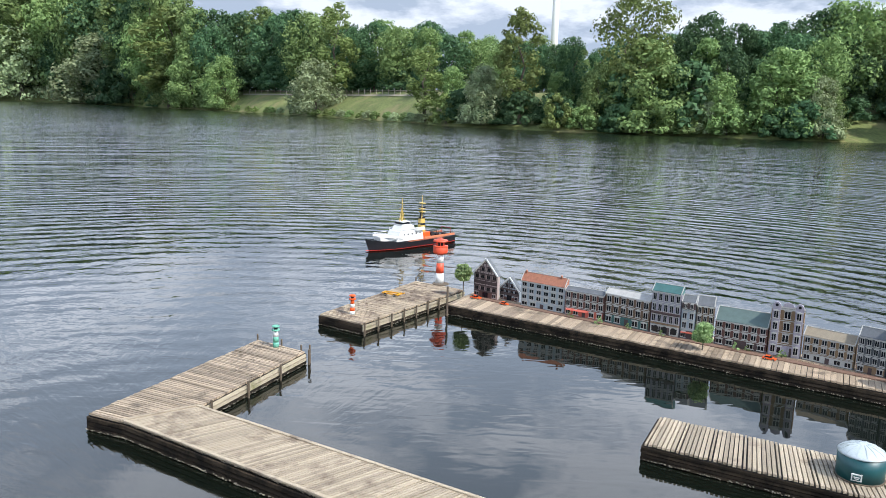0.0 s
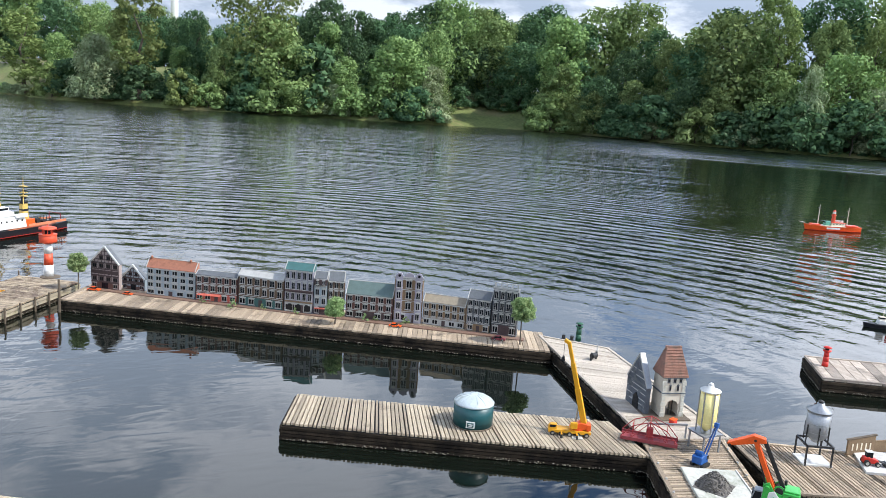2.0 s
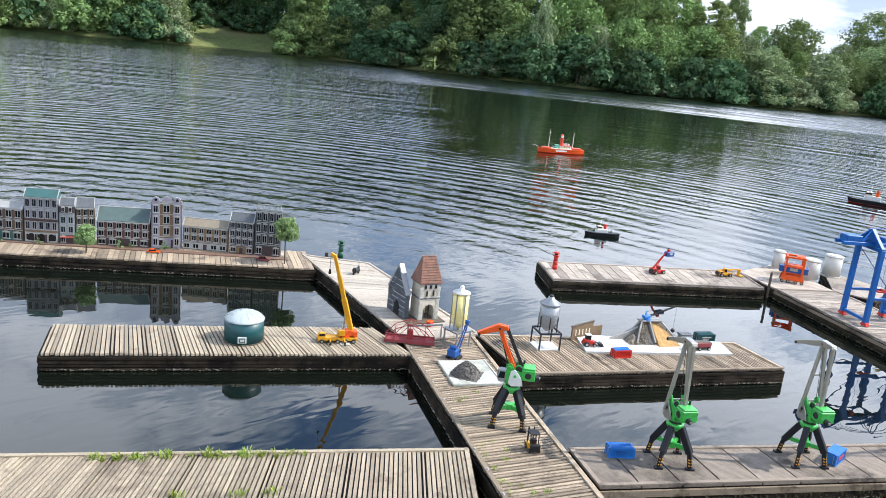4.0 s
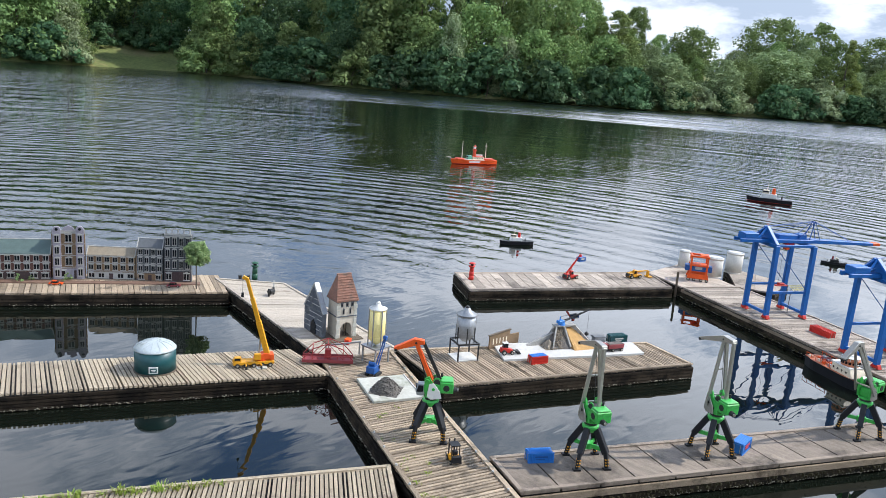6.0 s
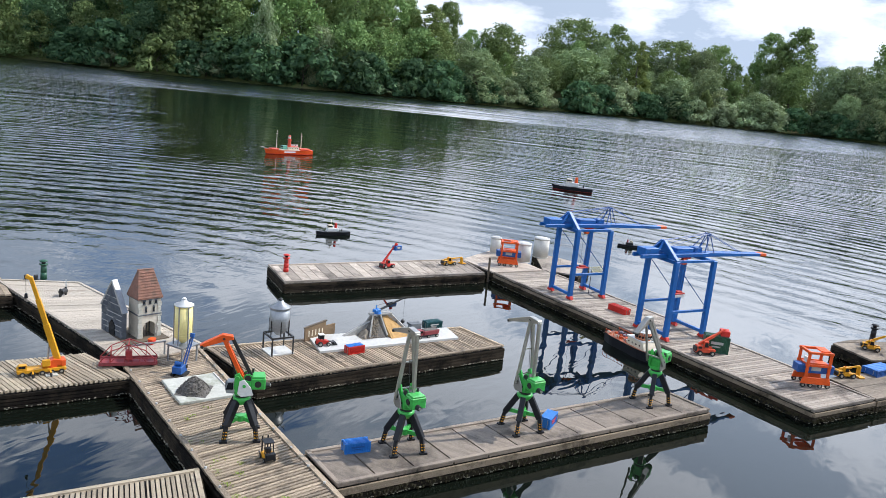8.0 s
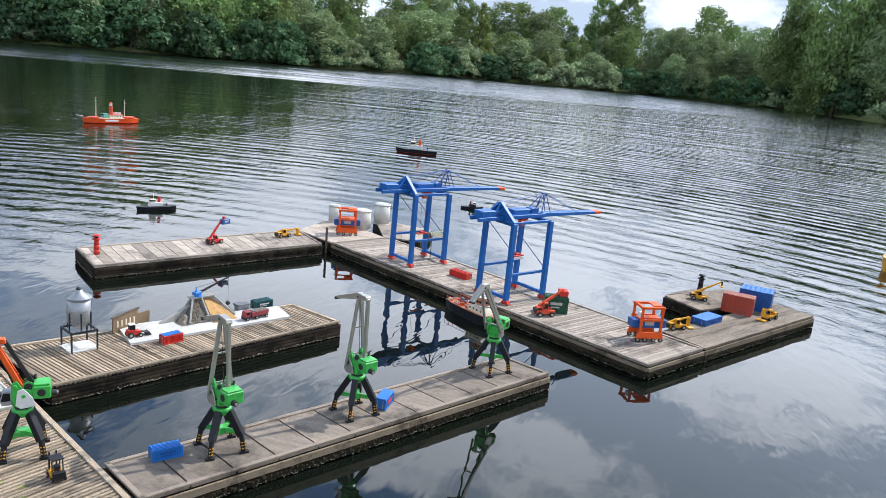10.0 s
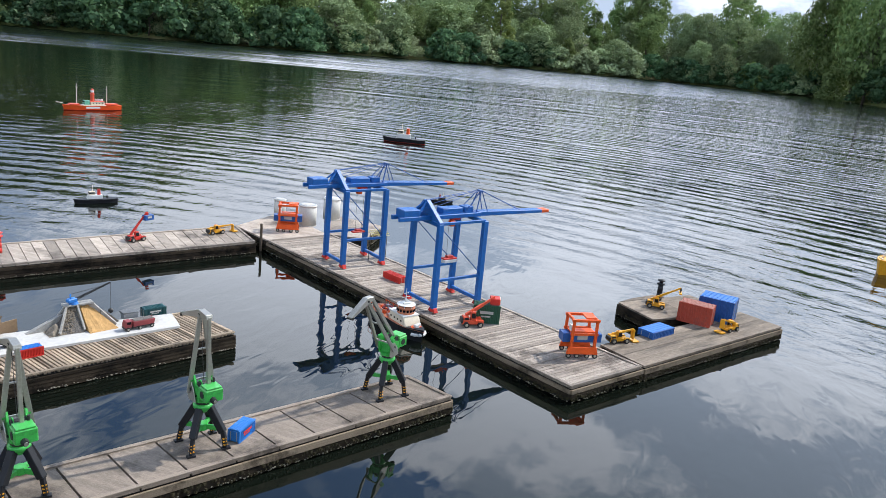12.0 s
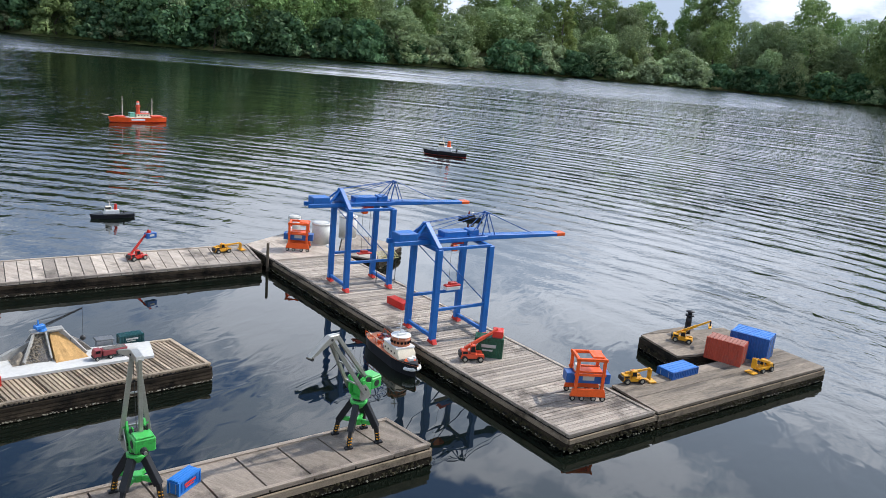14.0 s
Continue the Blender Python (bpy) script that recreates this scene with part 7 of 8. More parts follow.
part("house", B((-0.02, 0, 0.035), (0.08, 0.05, 0.03)), BLUE_SKY, lc, bevel=0.004)
j0, j1 = Vector((0.01, 0, 0.03)), Vector((0.29, -0.107, 0.155))
for o in (Vector((0, 0.008, 0.008)), Vector((0, -0.008, 0.008)), Vector((0, 0, -0.009))):
    part("jib_chord", beam(bmesh.new(), j0 + o, j1 + o * 0.4, 0.005), IRON, lc)
for i in range(10):
    a_, c_ = j0.lerp(j1, i / 10), j0.lerp(j1, (i + 1) / 10)
    part("jib_lacing", beam(bmesh.new(), a_ + Vector((0, 0, 0.008 if i % 2 else -0.009)), c_ + Vector((0, 0, -0.009 if i % 2 else 0.008)), 0.004), IRON, lc)
part("jib_stay", T((-0.03, 0, 0.09), (0.25, -0.09, 0.135), 0.002, None, 4), IRON, lc)
part("a_frame", beam(bmesh.new(), (-0.03, 0, 0.04), (-0.03, 0, 0.095), 0.008), BLUE_SKY, lc)
part("rope", T((0.29, -0.107, 0.155), (0.29, -0.107, -0.09), 0.0016, None, 4), IRON, lc)
part("grab", spun(bmesh.new(), [(0.004, -0.135), (0.022, -0.12), (0.022, -0.10), (0.006, -0.088)], 12, 0.29, -0.107), IRON, lc)
sg = root("sign_boards", 6.10, 4.54, DECK + 0.0, -10, "two brown upright boards with faded lettering", "sign board")
part("board", prism(bmesh.new(), [(-0.15, 0.0), (0.13, 0.0), (0.13, 0.17), (-0.15, 0.14)], -0.008, 0.008), W_TAN, sg, bevel=0.002)
part("cap", beam(bmesh.new(), (-0.16, 0, 0.142), (0.14, 0, 0.174), 0.024, 0.008), POSTW, sg)
part("side_board", B((0.21, 0.02, 0.055), (0.14, 0.012, 0.11)), W_TAN, sg)
for i in range(5):
    part("sign_bar", B((-0.10 + 0.045 * i, -0.0095, 0.075), (0.012, 0.003, 0.06)), CREAM2, sg, "faded illegible lettering")
tc_ = root("tractor", 5.95, 4.33, DECK + 0.022, -30, "small red wheel loader with dark tyres on white board", "tractor")
part("body", prism(bmesh.new(), [(-0.07, 0.02), (0.05, 0.02), (0.05, 0.05), (0.0, 0.06), (-0.03, 0.075), (-0.07, 0.07)], -0.025, 0.025), RED, tc_, bevel=0.003)
part("cab", B((-0.025, 0, 0.09), (0.05, 0.045, 0.05)), PANE, tc_, bevel=0.004)
part("cab_roof", B((-0.025, 0, 0.118), (0.055, 0.05, 0.006)), WHITE, tc_)
for x, r in ((-0.045, 0.026), (0.04, 0.02)):
    for sy in (-1, 1):
        wheel(tc_, x, sy * 0.034, r, 0.018)
part("loader_arm", beam(bmesh.new(), (0.03, 0, 0.05), (0.11, 0, 0.025), 0.04, 0.008), IRON, tc_)
part("bucket", prism(bmesh.new(), [(0.10, 0.004), (0.14, 0.004), (0.12, 0.035), (0.10, 0.03)], -0.035, 0.035), IRON, tc_)
lr = root("tipper_lorry", 6.93, 3.72, DECK + 0.022, -24, "maroon tipper lorry parked on the white board", "lorry")
chassis(lr, 0.27, 0.07, IRON, 3, 0.018, 0.02, 0.012)
part("cab", prism(bmesh.new(), [(-0.13, 0.03), (-0.07, 0.03), (-0.07, 0.09), (-0.12, 0.09), (-0.13, 0.06)], -0.035, 0.035), MAROON, lr, bevel=0.003)
part("cab_window", B((-0.098, -0.036, 0.073), (0.035, 0.003, 0.022)), PANE, lr)
part("tipper_body", prism(bmesh.new(), [(-0.06, 0.034), (0.13, 0.034), (0.14, 0.08), (-0.06, 0.08)], -0.04, 0.04), MAROON, lr, bevel=0.003)
part("load", B((0.04, 0, 0.081), (0.17, 0.066, 0.008)), GRAVEL, lr)
hs = root("site_hut", 7.12, 3.98, DECK, -26, "small grey pitched site hut", "hut")
part("wall", B((0, 0, 0.03), (0.13, 0.07, 0.06)), ZINC, hs)
part("roof", prism(bmesh.new(), [(-0.075, 0.06), (0.075, 0.06), (0.075, 0.066), (-0.075, 0.075)], -0.045, 0.045), SLATE, hs)

# ---- loaders and straddle carriers ----
def straddle(x, y, rz, label, box_mat):
    ob = root("straddle_carrier", x, y, DECK, rz, label, "straddle carrier", "orange straddle carriers")
    L, W, H = 0.27, 0.19, 0.38
    for sy in (-1, 1):
        y_ = sy * W / 2
        part("side_beam", prism(bmesh.new(), [(-L / 2 - 0.02, 0.04), (L / 2 + 0.02, 0.04), (L / 2, 0.11), (-L / 2, 0.11)], y_ - 0.012, y_ + 0.012), ORANGE, ob, bevel=0.003)
        part("top_beam", B((0, y_, H - 0.012), (L, 0.022, 0.026)), ORANGE, ob, bevel=0.003)
        part("mid_beam", B((0, y_, 0.235), (L, 0.016, 0.020)), ORANGE, ob)
        for x_ in (-L * 0.42, L * 0.42):
            part("column", B((x_, y_, 0.23), (0.026, 0.022, 0.28)), ORANGE, ob, bevel=0.003)
        for x_ in (-0.13, -0.05, 0.05, 0.13):
            wheel(ob, x_, y_, 0.024, 0.02)
    for x_ in (-L * 0.42, L * 0.42):
        part("cross_beam", B((x_, 0, H - 0.012), (0.024, W, 0.026)), ORANGE, ob, bevel=0.003)
    part("top_plate", B((0.06, 0, H + 0.004), (0.10, W * 0.8, 0.012)), ORANGE, ob)
    part("cab", B((-L * 0.42, -W * 0.3, 0.29), (0.045, 0.05, 0.055)), WHITE, ob, bevel=0.004)
    part("carried_box", B((0, 0, 0.185), (0.38, 0.12, 0.085)), box_mat, ob, "dark blue container held between the legs", bevel=0.003)
    part("sign_bar", B((0.0, -0.0605, 0.19), (0.10, 0.003, 0.04)), TRIM, ob, "illegible lettering")
    part("hoist_frame", B((0, 0, 0.24), (0.24, 0.10, 0.014)), ORANGE, ob)
    return ob


straddle(8.63, 0.10, -60, "orange straddle carrier holding a dark blue container", BLUE_DARK)
straddle(10.88, 4.55, -62, "orange straddle carrier before white storage tanks", BLUE_DARK)


def loader(x, y, rz, mat, label, L=0.20, boom=None, hang=None, cat="mobile loader", scale=1.0):
    ob = root("mobile_loader", x, y, DECK, rz, label, cat, "small yellow and red mobile loaders", scale)
    W = L * 0.42
    part("chassis", prism(bmesh.new(), [(-L / 2, 0.022), (L / 2, 0.022), (L / 2, 0.046), (L * 0.1, 0.052), (-L / 2, 0.056)], -W * 0.42, W * 0.42), mat, ob, bevel=0.003)
    part("underframe", B((0, 0, 0.020), (L * 0.9, W * 0.6, 0.014)), IRON, ob, "dark underframe")
    for sy in (-1, 1):
        part("mudguard", prism(bmesh.new(), [(L * 0.18, 0.045), (L * 0.50, 0.045), (L * 0.46, 0.060), (L * 0.22, 0.060)], sy * W * 0.50 - 0.010, sy * W * 0.50 + 0.010), mat, ob)
    part("engine_cover", B((-L * 0.32, 0, 0.068), (L * 0.3, W * 0.8, 0.032)), mat, ob, bevel=0.005)
    part("counterweight", B((-L * 0.50, 0, 0.052), (L * 0.10, W * 0.84, 0.042)), IRON, ob, "dark counterweight", bevel=0.004)
    part("grille", B((-L * 0.32, -W * 0.405, 0.068), (L * 0.2, 0.004, 0.018)), BLACK, ob)
    part("cab_frame", prism(bmesh.new(), [(-L * 0.1, 0.052), (L * 0.16, 0.052), (L * 0.1, 0.115), (-L * 0.1, 0.115)], -W * 0.35, W * 0.1), mat, ob, bevel=0.003)
    part("cab_window", prism(bmesh.new(), [(-L * 0.085, 0.070), (L * 0.125, 0.070), (L * 0.085, 0.110), (-L * 0.085, 0.110)], -W * 0.365, W * 0.115), PANE, ob)
    part("windscreen", prism(bmesh.new(), [(L * 0.142, 0.066), (L * 0.152, 0.066), (L * 0.112, 0.108), (L * 0.102, 0.108)], -W * 0.30, W * 0.05), PANE, ob)
    part("cab_roof", B((0, -W * 0.125, 0.118), (L * 0.24, W * 0.50, 0.006)), mat, ob, bevel=0.002)
    part("beacon", T((-L * 0.05, -W * 0.12, 0.121), (-L * 0.05, -W * 0.12, 0.132), 0.005, None, 8), ORANGE, ob)
    for x_ in (-L * 0.32, L * 0.34):
        for sy in (-1, 1):
            wheel(ob, x_, sy * W * 0.50, L * 0.13, 0.022)
    if boom:
        p0, p1 = Vector((-L * 0.3, W * 0.15, 0.085)), Vector(boom)
        part("boom", beam(bmesh.new(), p0, p0.lerp(p1, 0.6), 0.020, 0.024), mat, ob, bevel=0.002)
        part("boom_extension", beam(bmesh.new(), p0.lerp(p1, 0.5), p1, 0.014, 0.017), mat, ob)
        part("boom_ram", T((0, W * 0.15, 0.06), p0.lerp(p1, 0.45), 0.005, None, 6), SILVER, ob)
        if hang == "box":
            part("hanger", beam(bmesh.new(), p1, p1 - Vector((0, 0, 0.03)), 0.03, 0.03), mat, ob)
            part("held_box", B(p1 + Vector((0.02, 0, -0.065)), (0.13, 0.07, 0.065)), BLUE_DARK, ob, "dark blue container held by the boom", bevel=0.003)
            part("sign_bar", B(p1 + Vector((0.02, -0.0355, -0.06)), (0.06, 0.003, 0.025)), TRIM, ob, "illegible lettering")
        elif hang == "spreader":
            part("hanger", beam(bmesh.new(), p1, p1 - Vector((0, 0, 0.05)), 0.016), IRON, ob)
            part("spreader", B(p1 - Vector((0, 0, 0.058)), (0.03, 0.13, 0.012)), mat, ob)
        elif hang == "fork":
            part("mast", beam(bmesh.new(), p1, p1 - Vector((0, 0, 0.10)), 0.014, 0.05), mat, ob)
            part("fork_frame", B((p1.x + 0.02, p1.y, 0.012), (0.07, 0.10, 0.010)), mat, ob)
    return ob


loader(9.20, 5.68, -12, RED, "red reach stacker holding up a dark blue container", 0.22, (0.16, 0.0, 0.34), "box", "reach stacker")
loader(10.10, 5.17, -22, YELLOW, "yellow low loader with a lowered boom on the far pontoon", 0.22, (0.26, 0.0, 0.10), "fork")
loader(9.18, -0.20, -50, YELLOW, "yellow heavy forklift with a lowered boom", 0.22, (0.17, 0.0, 0.13), "fork", "forklift")
loader(10.27, -1.27, -215, YELLOW, "yellow wheeled loader before a blue container", 0.20, (0.16, 0.0, 0.15), "fork")
loader(10.60, -0.45, -84, YELLOW, "yellow reach stacker with a raised boom on the jetty", 0.21, (0.25, 0.02, 0.27), "spreader", "reach stacker")
loader(8.77, 1.20, -55, SIGNAL, "orange-red mobile crane leaning its boom over a container", 0.17, (0.19, 0.07, 0.21), None, "mobile crane", 1.3)
cs_ = root("cargo_spreader", 9.015, 1.05, DECK + 0.196, -71, "red lifting frame with a pale panel on a green container", "lifting frame")
part("frame", B((0, 0, 0.036), (0.10, 0.12, 0.060)), RED, cs_, bevel=0.004)
part("panel", B((0.052, 0, 0.036), (0.006, 0.085, 0.042)), CREAM2, cs_, "pale end panel")
for y_ in (-0.05, 0.05):
    part("foot", B((0, y_, 0.003), (0.09, 0.016, 0.012)), MAROON, cs_)


# ---- white storage tanks ----
def white_tank(x, y, r, h):
    ob = root("white_tank", x, y, DECK, 0, "off-white cylindrical storage tank with a slightly domed lid", "tank", "white storage tanks")
    part("wall", spun(bmesh.new(), [(r, 0), (r, h)], 32), TANKW, ob, smooth=True)
    part("lid", spun(bmesh.new(), [(r * 1.04, h - 0.012), (r * 1.04, h + 0.006), (r * 0.9, h + 0.014), (0.01, h + 0.022)], 32), TANKW, ob, smooth=True)
    part("base_ring", spun(bmesh.new(), [(r * 1.03, 0), (r * 1.03, 0.012), (r, 0.016)], 32), TANKW, ob)
    part("lid_seam", spun(bmesh.new(), [(r * 0.905, h + 0.0135), (r * 0.90, h + 0.017), (r * 0.885, h + 0.0155)], 32), ZINC, ob)


white_tank(11.50, 5.05, 0.085, 0.26)
white_tank(11.34, 4.50, 0.125, 0.29)
white_tank(11.92, 4.42, 0.125, 0.31)


# ---- boats ----
def hull_bm(L, beam_, depth, draft, sheer=0.25, bow=0.32, z_from=None, z_to=None, flare=1.0):
    """A ship's side between two heights: stations from stern (-L/2) to bow (+L/2)."""
    b2 = bmesh.new()
    n_ = 14
    za = -draft if z_from is None else z_from
    rows = []
    for i in range(n_ + 1):
        u = i / n_
        x = -L / 2 + L * u
        w_ = beam_ / 2 * min(1, (0.62 + u * 2.2)) * (1 if u < 1 - bow else max(0.0, 1 - ((u - (1 - bow)) / bow) ** 2.1))
        top = (depth if z_to is None else z_to) + (depth * sheer * (max(0, u - 0.55) / 0.45) ** 2 + depth * 0.08 * max(0, 0.2 - u) / 0.2 if z_to is None else 0)
        row = []
        for k_ in (0, 0.5, 1):
            z = za + (top - za) * k_
            ww = max(w_ * (0.80 + 0.20 * k_) * flare, 0.002)
            row.append((x + (L * 0.05 * k_ * max(0, u - 0.8) / 0.2), ww, z))
        rows.append(row)
    vs = [[[b2.verts.new((x, s * w_, z)) for x, w_, z in row] for s in (-1, 1)] for row in rows]
    for p, q in zip(vs, vs[1:]):
        for s in (0, 1):
            for k_ in (0, 1):
                f = (p[s][k_], q[s][k_], q[s][k_ + 1], p[s][k_ + 1])
                b2.faces.new(f if s == 0 else f[::-1])
        b2.faces.new((p[0][2], q[0][2], q[1][2], p[1][2]))
        b2.faces.new((p[1][0], q[1][0], q[0][0], p[0][0]))
    for e in (vs[0], vs[-1]):
        for k_ in (0, 1):
            b2.faces.new((e[0][k_], e[0][k_ + 1], e[1][k_ + 1], e[1][k_]))
    return b2


def ship(name, x, y, rz, L, beam_, depth, hull_mat, stripe, deck_mat, label, sheer=0.25):
    ob = root(name, x, y, 0, rz, label, "model ship", "model ships")
    part("hull", hull_bm(L, beam_, depth, 0.03, sheer), hull_mat, ob)
    if stripe:
        part("boot_stripe", hull_bm(L * 1.002, beam_ * 1.012, depth, 0, z_from=0.0, z_to=depth * 0.15), stripe, ob, "red waterline stripe")
    part("deck", hull_bm(L * 0.965, beam_ * 0.93, depth, 0, z_from=depth * 0.8, z_to=depth * 1.02), deck_mat, ob)
    return ob


SALMON = material("orange_brown_deck_paint", (0.50, 0.17, 0.08), 0.6, vary=0.2, scale=12)
OCHRE = material("ochre_mast_paint", (0.52, 0.36, 0.09), 0.5, vary=0.2, scale=14)
# ocean tug off the lighthouse
heading = math.degrees(math.atan2(15.54 - 17.26, -1.98 + 0.36))
tg = ship("ocean_tug", -1.17, 16.40, heading, 2.30, 0.46, 0.135, BLACK, RED, SALMON, "large model ocean tug, black hull, white house, yellow masts", 0.85)
for sy in (-1, 1):
    part("aft_bulwark", beam(bmesh.new(), (-1.06, sy * 0.19, 0.185), (-0.14, sy * 0.235, 0.185), 0.012, 0.045), SALMON, tg, "orange aft bulwark")
    part("bow_band", beam(bmesh.new(), (0.42, sy * 0.215, 0.235), (1.00, sy * 0.09, 0.305), 0.014, 0.045), WHITE, tg, "white bow bulwark")
part("forecastle", prism(bmesh.new(), [(0.45, 0.16), (0.95, 0.18), (0.97, 0.29), (0.45, 0.25)], -0.11, 0.11), WHITE, tg, "white forecastle", bevel=0.01)
part("deck_house", prism(bmesh.new(), [(-0.16, 0.15), (0.58, 0.15), (0.50, 0.36), (-0.12, 0.36)], -0.18, 0.18), WHITE, tg, bevel=0.008)
part("upper_house", prism(bmesh.new(), [(0.06, 0.36), (0.46, 0.36), (0.40, 0.455), (0.08, 0.455)], -0.14, 0.14), WHITE, tg, bevel=0.008)
part("wheelhouse", prism(bmesh.new(), [(0.16, 0.455), (0.40, 0.455), (0.38, 0.545), (0.16, 0.545)], -0.11, 0.11), WHITE, tg, bevel=0.006)
part("wheelhouse_window", prism(bmesh.new(), [(0.18, 0.49), (0.396, 0.49), (0.388, 0.53), (0.18, 0.53)], -0.112, 0.112), PANE, tg)
for i in range(5):
    for sy in (-1, 1):
        part("porthole", T((-0.05 + 0.11 * i, sy * 0.179, 0.29), (-0.05 + 0.11 * i, sy * 0.184, 0.29), 0.016, None, 10), PANE, tg)
part("funnel", prism(bmesh.new(), [(-0.335, 0.24), (-0.185, 0.24), (-0.20, 0.56), (-0.32, 0.56)], -0.048, 0.048), OCHRE, tg, "yellow funnel", bevel=0.012)
part("funnel_band", B((-0.26, 0, 0.44), (0.132, 0.10, 0.05)), BLACK, tg, "black funnel band", bevel=0.006)
part("funnel_top", B((-0.26, 0, 0.575), (0.12, 0.09, 0.05)), BLACK, tg, bevel=0.01)
for x_, y_ in ((-0.30, -0.03), (-0.22, 0.03), (-0.24, -0.02)):
    part("exhaust_pipe", T((x_, y_, 0.58), (x_, y_, 0.66), 0.012, None, 8), IRON, tg)
for sy in (-1, 1):
    part("mast_leg", T((-0.26 + 0.05 * sy, 0.05 * sy, 0.56), (-0.26, 0, 0.90), 0.009, 0.006, 6), OCHRE, tg)
    part("life_boat", hull_bm(0.24, 0.07, 0.05, 0.01), WHITE, tg, "white life boat").matrix_local = Matrix.Translation((-0.02, sy * 0.20, 0.36))
for i in range(8):
    for sy in (-1, 1):
        part("stanchion", beam(bmesh.new(), (-0.12 + 0.085 * i, sy * 0.175, 0.36), (-0.12 + 0.085 * i, sy * 0.175, 0.41), 0.006), WHITE, tg)
for sy in (-1, 1):
    part("hand_rail", beam(bmesh.new(), (-0.12, sy * 0.175, 0.41), (0.48, sy * 0.175, 0.41), 0.006), WHITE, tg)
for x_, y_, z_, r_ in ((-0.62, 0.08, 0.19, 0.035), (-0.75, -0.06, 0.18, 0.03), (-0.88, 0.05, 0.18, 0.035), (-0.45, -0.1, 0.20, 0.03)):
    part("deck_winch", T((x_, y_ - 0.05, z_), (x_, y_ + 0.05, z_), r_, None, 10), IRON, tg)
part("aft_house", B((-0.26, 0, 0.215), (0.30, 0.22, 0.12)), ORANGE, tg, bevel=0.008)
part("foremast", T((0.30, 0, 0.54), (0.30, 0, 1.02), 0.020, 0.006, 8), OCHRE, tg)
for sx in (-1, 1):
    part("mast_leg", T((0.30 + sx * 0.07, 0, 0.54), (0.30, 0, 0.84), 0.009, 0.007, 6), OCHRE, tg)
for z in (0.70, 0.80, 0.90):
    part("crosstree", beam(bmesh.new(), (0.30, -0.08, z), (0.30, 0.08, z), 0.010), OCHRE, tg)
part("mainmast", T((-0.26, 0, 0.62), (-0.26, 0, 1.05), 0.015, 0.004, 8), OCHRE, tg)
for z in (0.70, 0.76, 0.88):
    part("mast_platform", B((-0.26, 0, z), (0.09, 0.12, 0.014)), OCHRE, tg)
part("crow_nest", T((-0.26, 0, 0.645), (-0.26, 0, 0.70), 0.045, None, 10), BLACK, tg)
part("radar", beam(bmesh.new(), (-0.26, -0.1, 0.80), (-0.26, 0.1, 0.80), 0.03, 0.016), BLACK, tg)
part("tow_winch", T((-0.52, -0.08, 0.215), (-0.52, 0.08, 0.215), 0.05, None, 12), IRON, tg)
for i in range(9):
    x_ = -1.02 + 0.07 * i
    for sy in (-1, 1):
        part("stanchion", beam(bmesh.new(), (x_, sy * 0.18, 0.16), (x_, sy * 0.18, 0.25), 0.007), IRON, tg)
for sy in (-1, 1):
    part("hand_rail", beam(bmesh.new(), (-1.03, sy * 0.18, 0.25), (-0.45, sy * 0.18, 0.25), 0.007), IRON, tg)
part("stern_gantry", beam(beam(beam(bmesh.new(), (-0.98, -0.14, 0.16), (-0.98, -0.14, 0.31), 0.014), (-0.98, 0.14, 0.16), (-0.98, 0.14, 0.31), 0.014), (-0.98, -0.14, 0.31), (-0.98, 0.14, 0.31), 0.014), MAROON, tg)
part("anchor", B((1.02, -0.10, 0.19), (0.05, 0.012, 0.06)), IRON, tg)
part("bow_rail", beam(beam(bmesh.new(), (0.62, -0.12, 0.34), (1.05, -0.03, 0.36), 0.007), (0.62, 0.12, 0.34), (1.05, 0.03, 0.36), 0.007), WHITE, tg)

# light vessel
lv = ship("light_vessel", 19.8, 16.2, 158, 1.60, 0.32, 0.13, ORANGE, RED, ORANGE, "orange-red model light vessel with a lantern tower and two masts")
part("waist_band", B((0.02, 0, 0.142), (0.66, 0.30, 0.020)), CREAM2, lv, "cream waist deck", bevel=0.004)
part("forecastle", B((0.55, 0, 0.165), (0.26, 0.20, 0.040)), SIGNAL, lv, bevel=0.01)
part("poop_deck", B((-0.52, 0, 0.165), (0.34, 0.22, 0.045)), SIGNAL, lv, bevel=0.01)
part("deck_house", B((-0.10, 0, 0.195), (0.40, 0.17, 0.085)), CREAM2, lv, "low cream deckhouse", bevel=0.008)
part("house_roof", B((-0.10, 0, 0.241), (0.43, 0.19, 0.010)), SIGNAL, lv, bevel=0.003)
for i in range(4):
    for sy in (-1, 1):
        part("porthole", T((-0.24 + 0.09 * i, sy * 0.084, 0.20), (-0.24 + 0.09 * i, sy * 0.088, 0.20), 0.016, None, 10), PANE, lv)
bridge = part("bridge", B((0.20, 0, 0.215), (0.15, 0.15, 0.12)), PALE_GREEN, lv, "pale green wheelhouse", bevel=0.006)
part("window", B((0.276, 0, 0.245), (0.006, 0.12, 0.035)), PANE, bridge)
part("lantern_tower", T((0.02, 0, 0.16), (0.02, 0, 0.50), 0.062, 0.046, 14), SIGNAL, lv)
part("lantern_gallery", T((0.02, 0, 0.44), (0.02, 0, 0.46), 0.072, 0.075, 14), SIGNAL, lv)
part("lantern", T((0.02, 0, 0.50), (0.02, 0, 0.56), 0.044, None, 14), WHITE, lv)
part("lantern_cap", T((0.02, 0, 0.56), (0.02, 0, 0.61), 0.052, 0.01, 14), SIGNAL, lv)
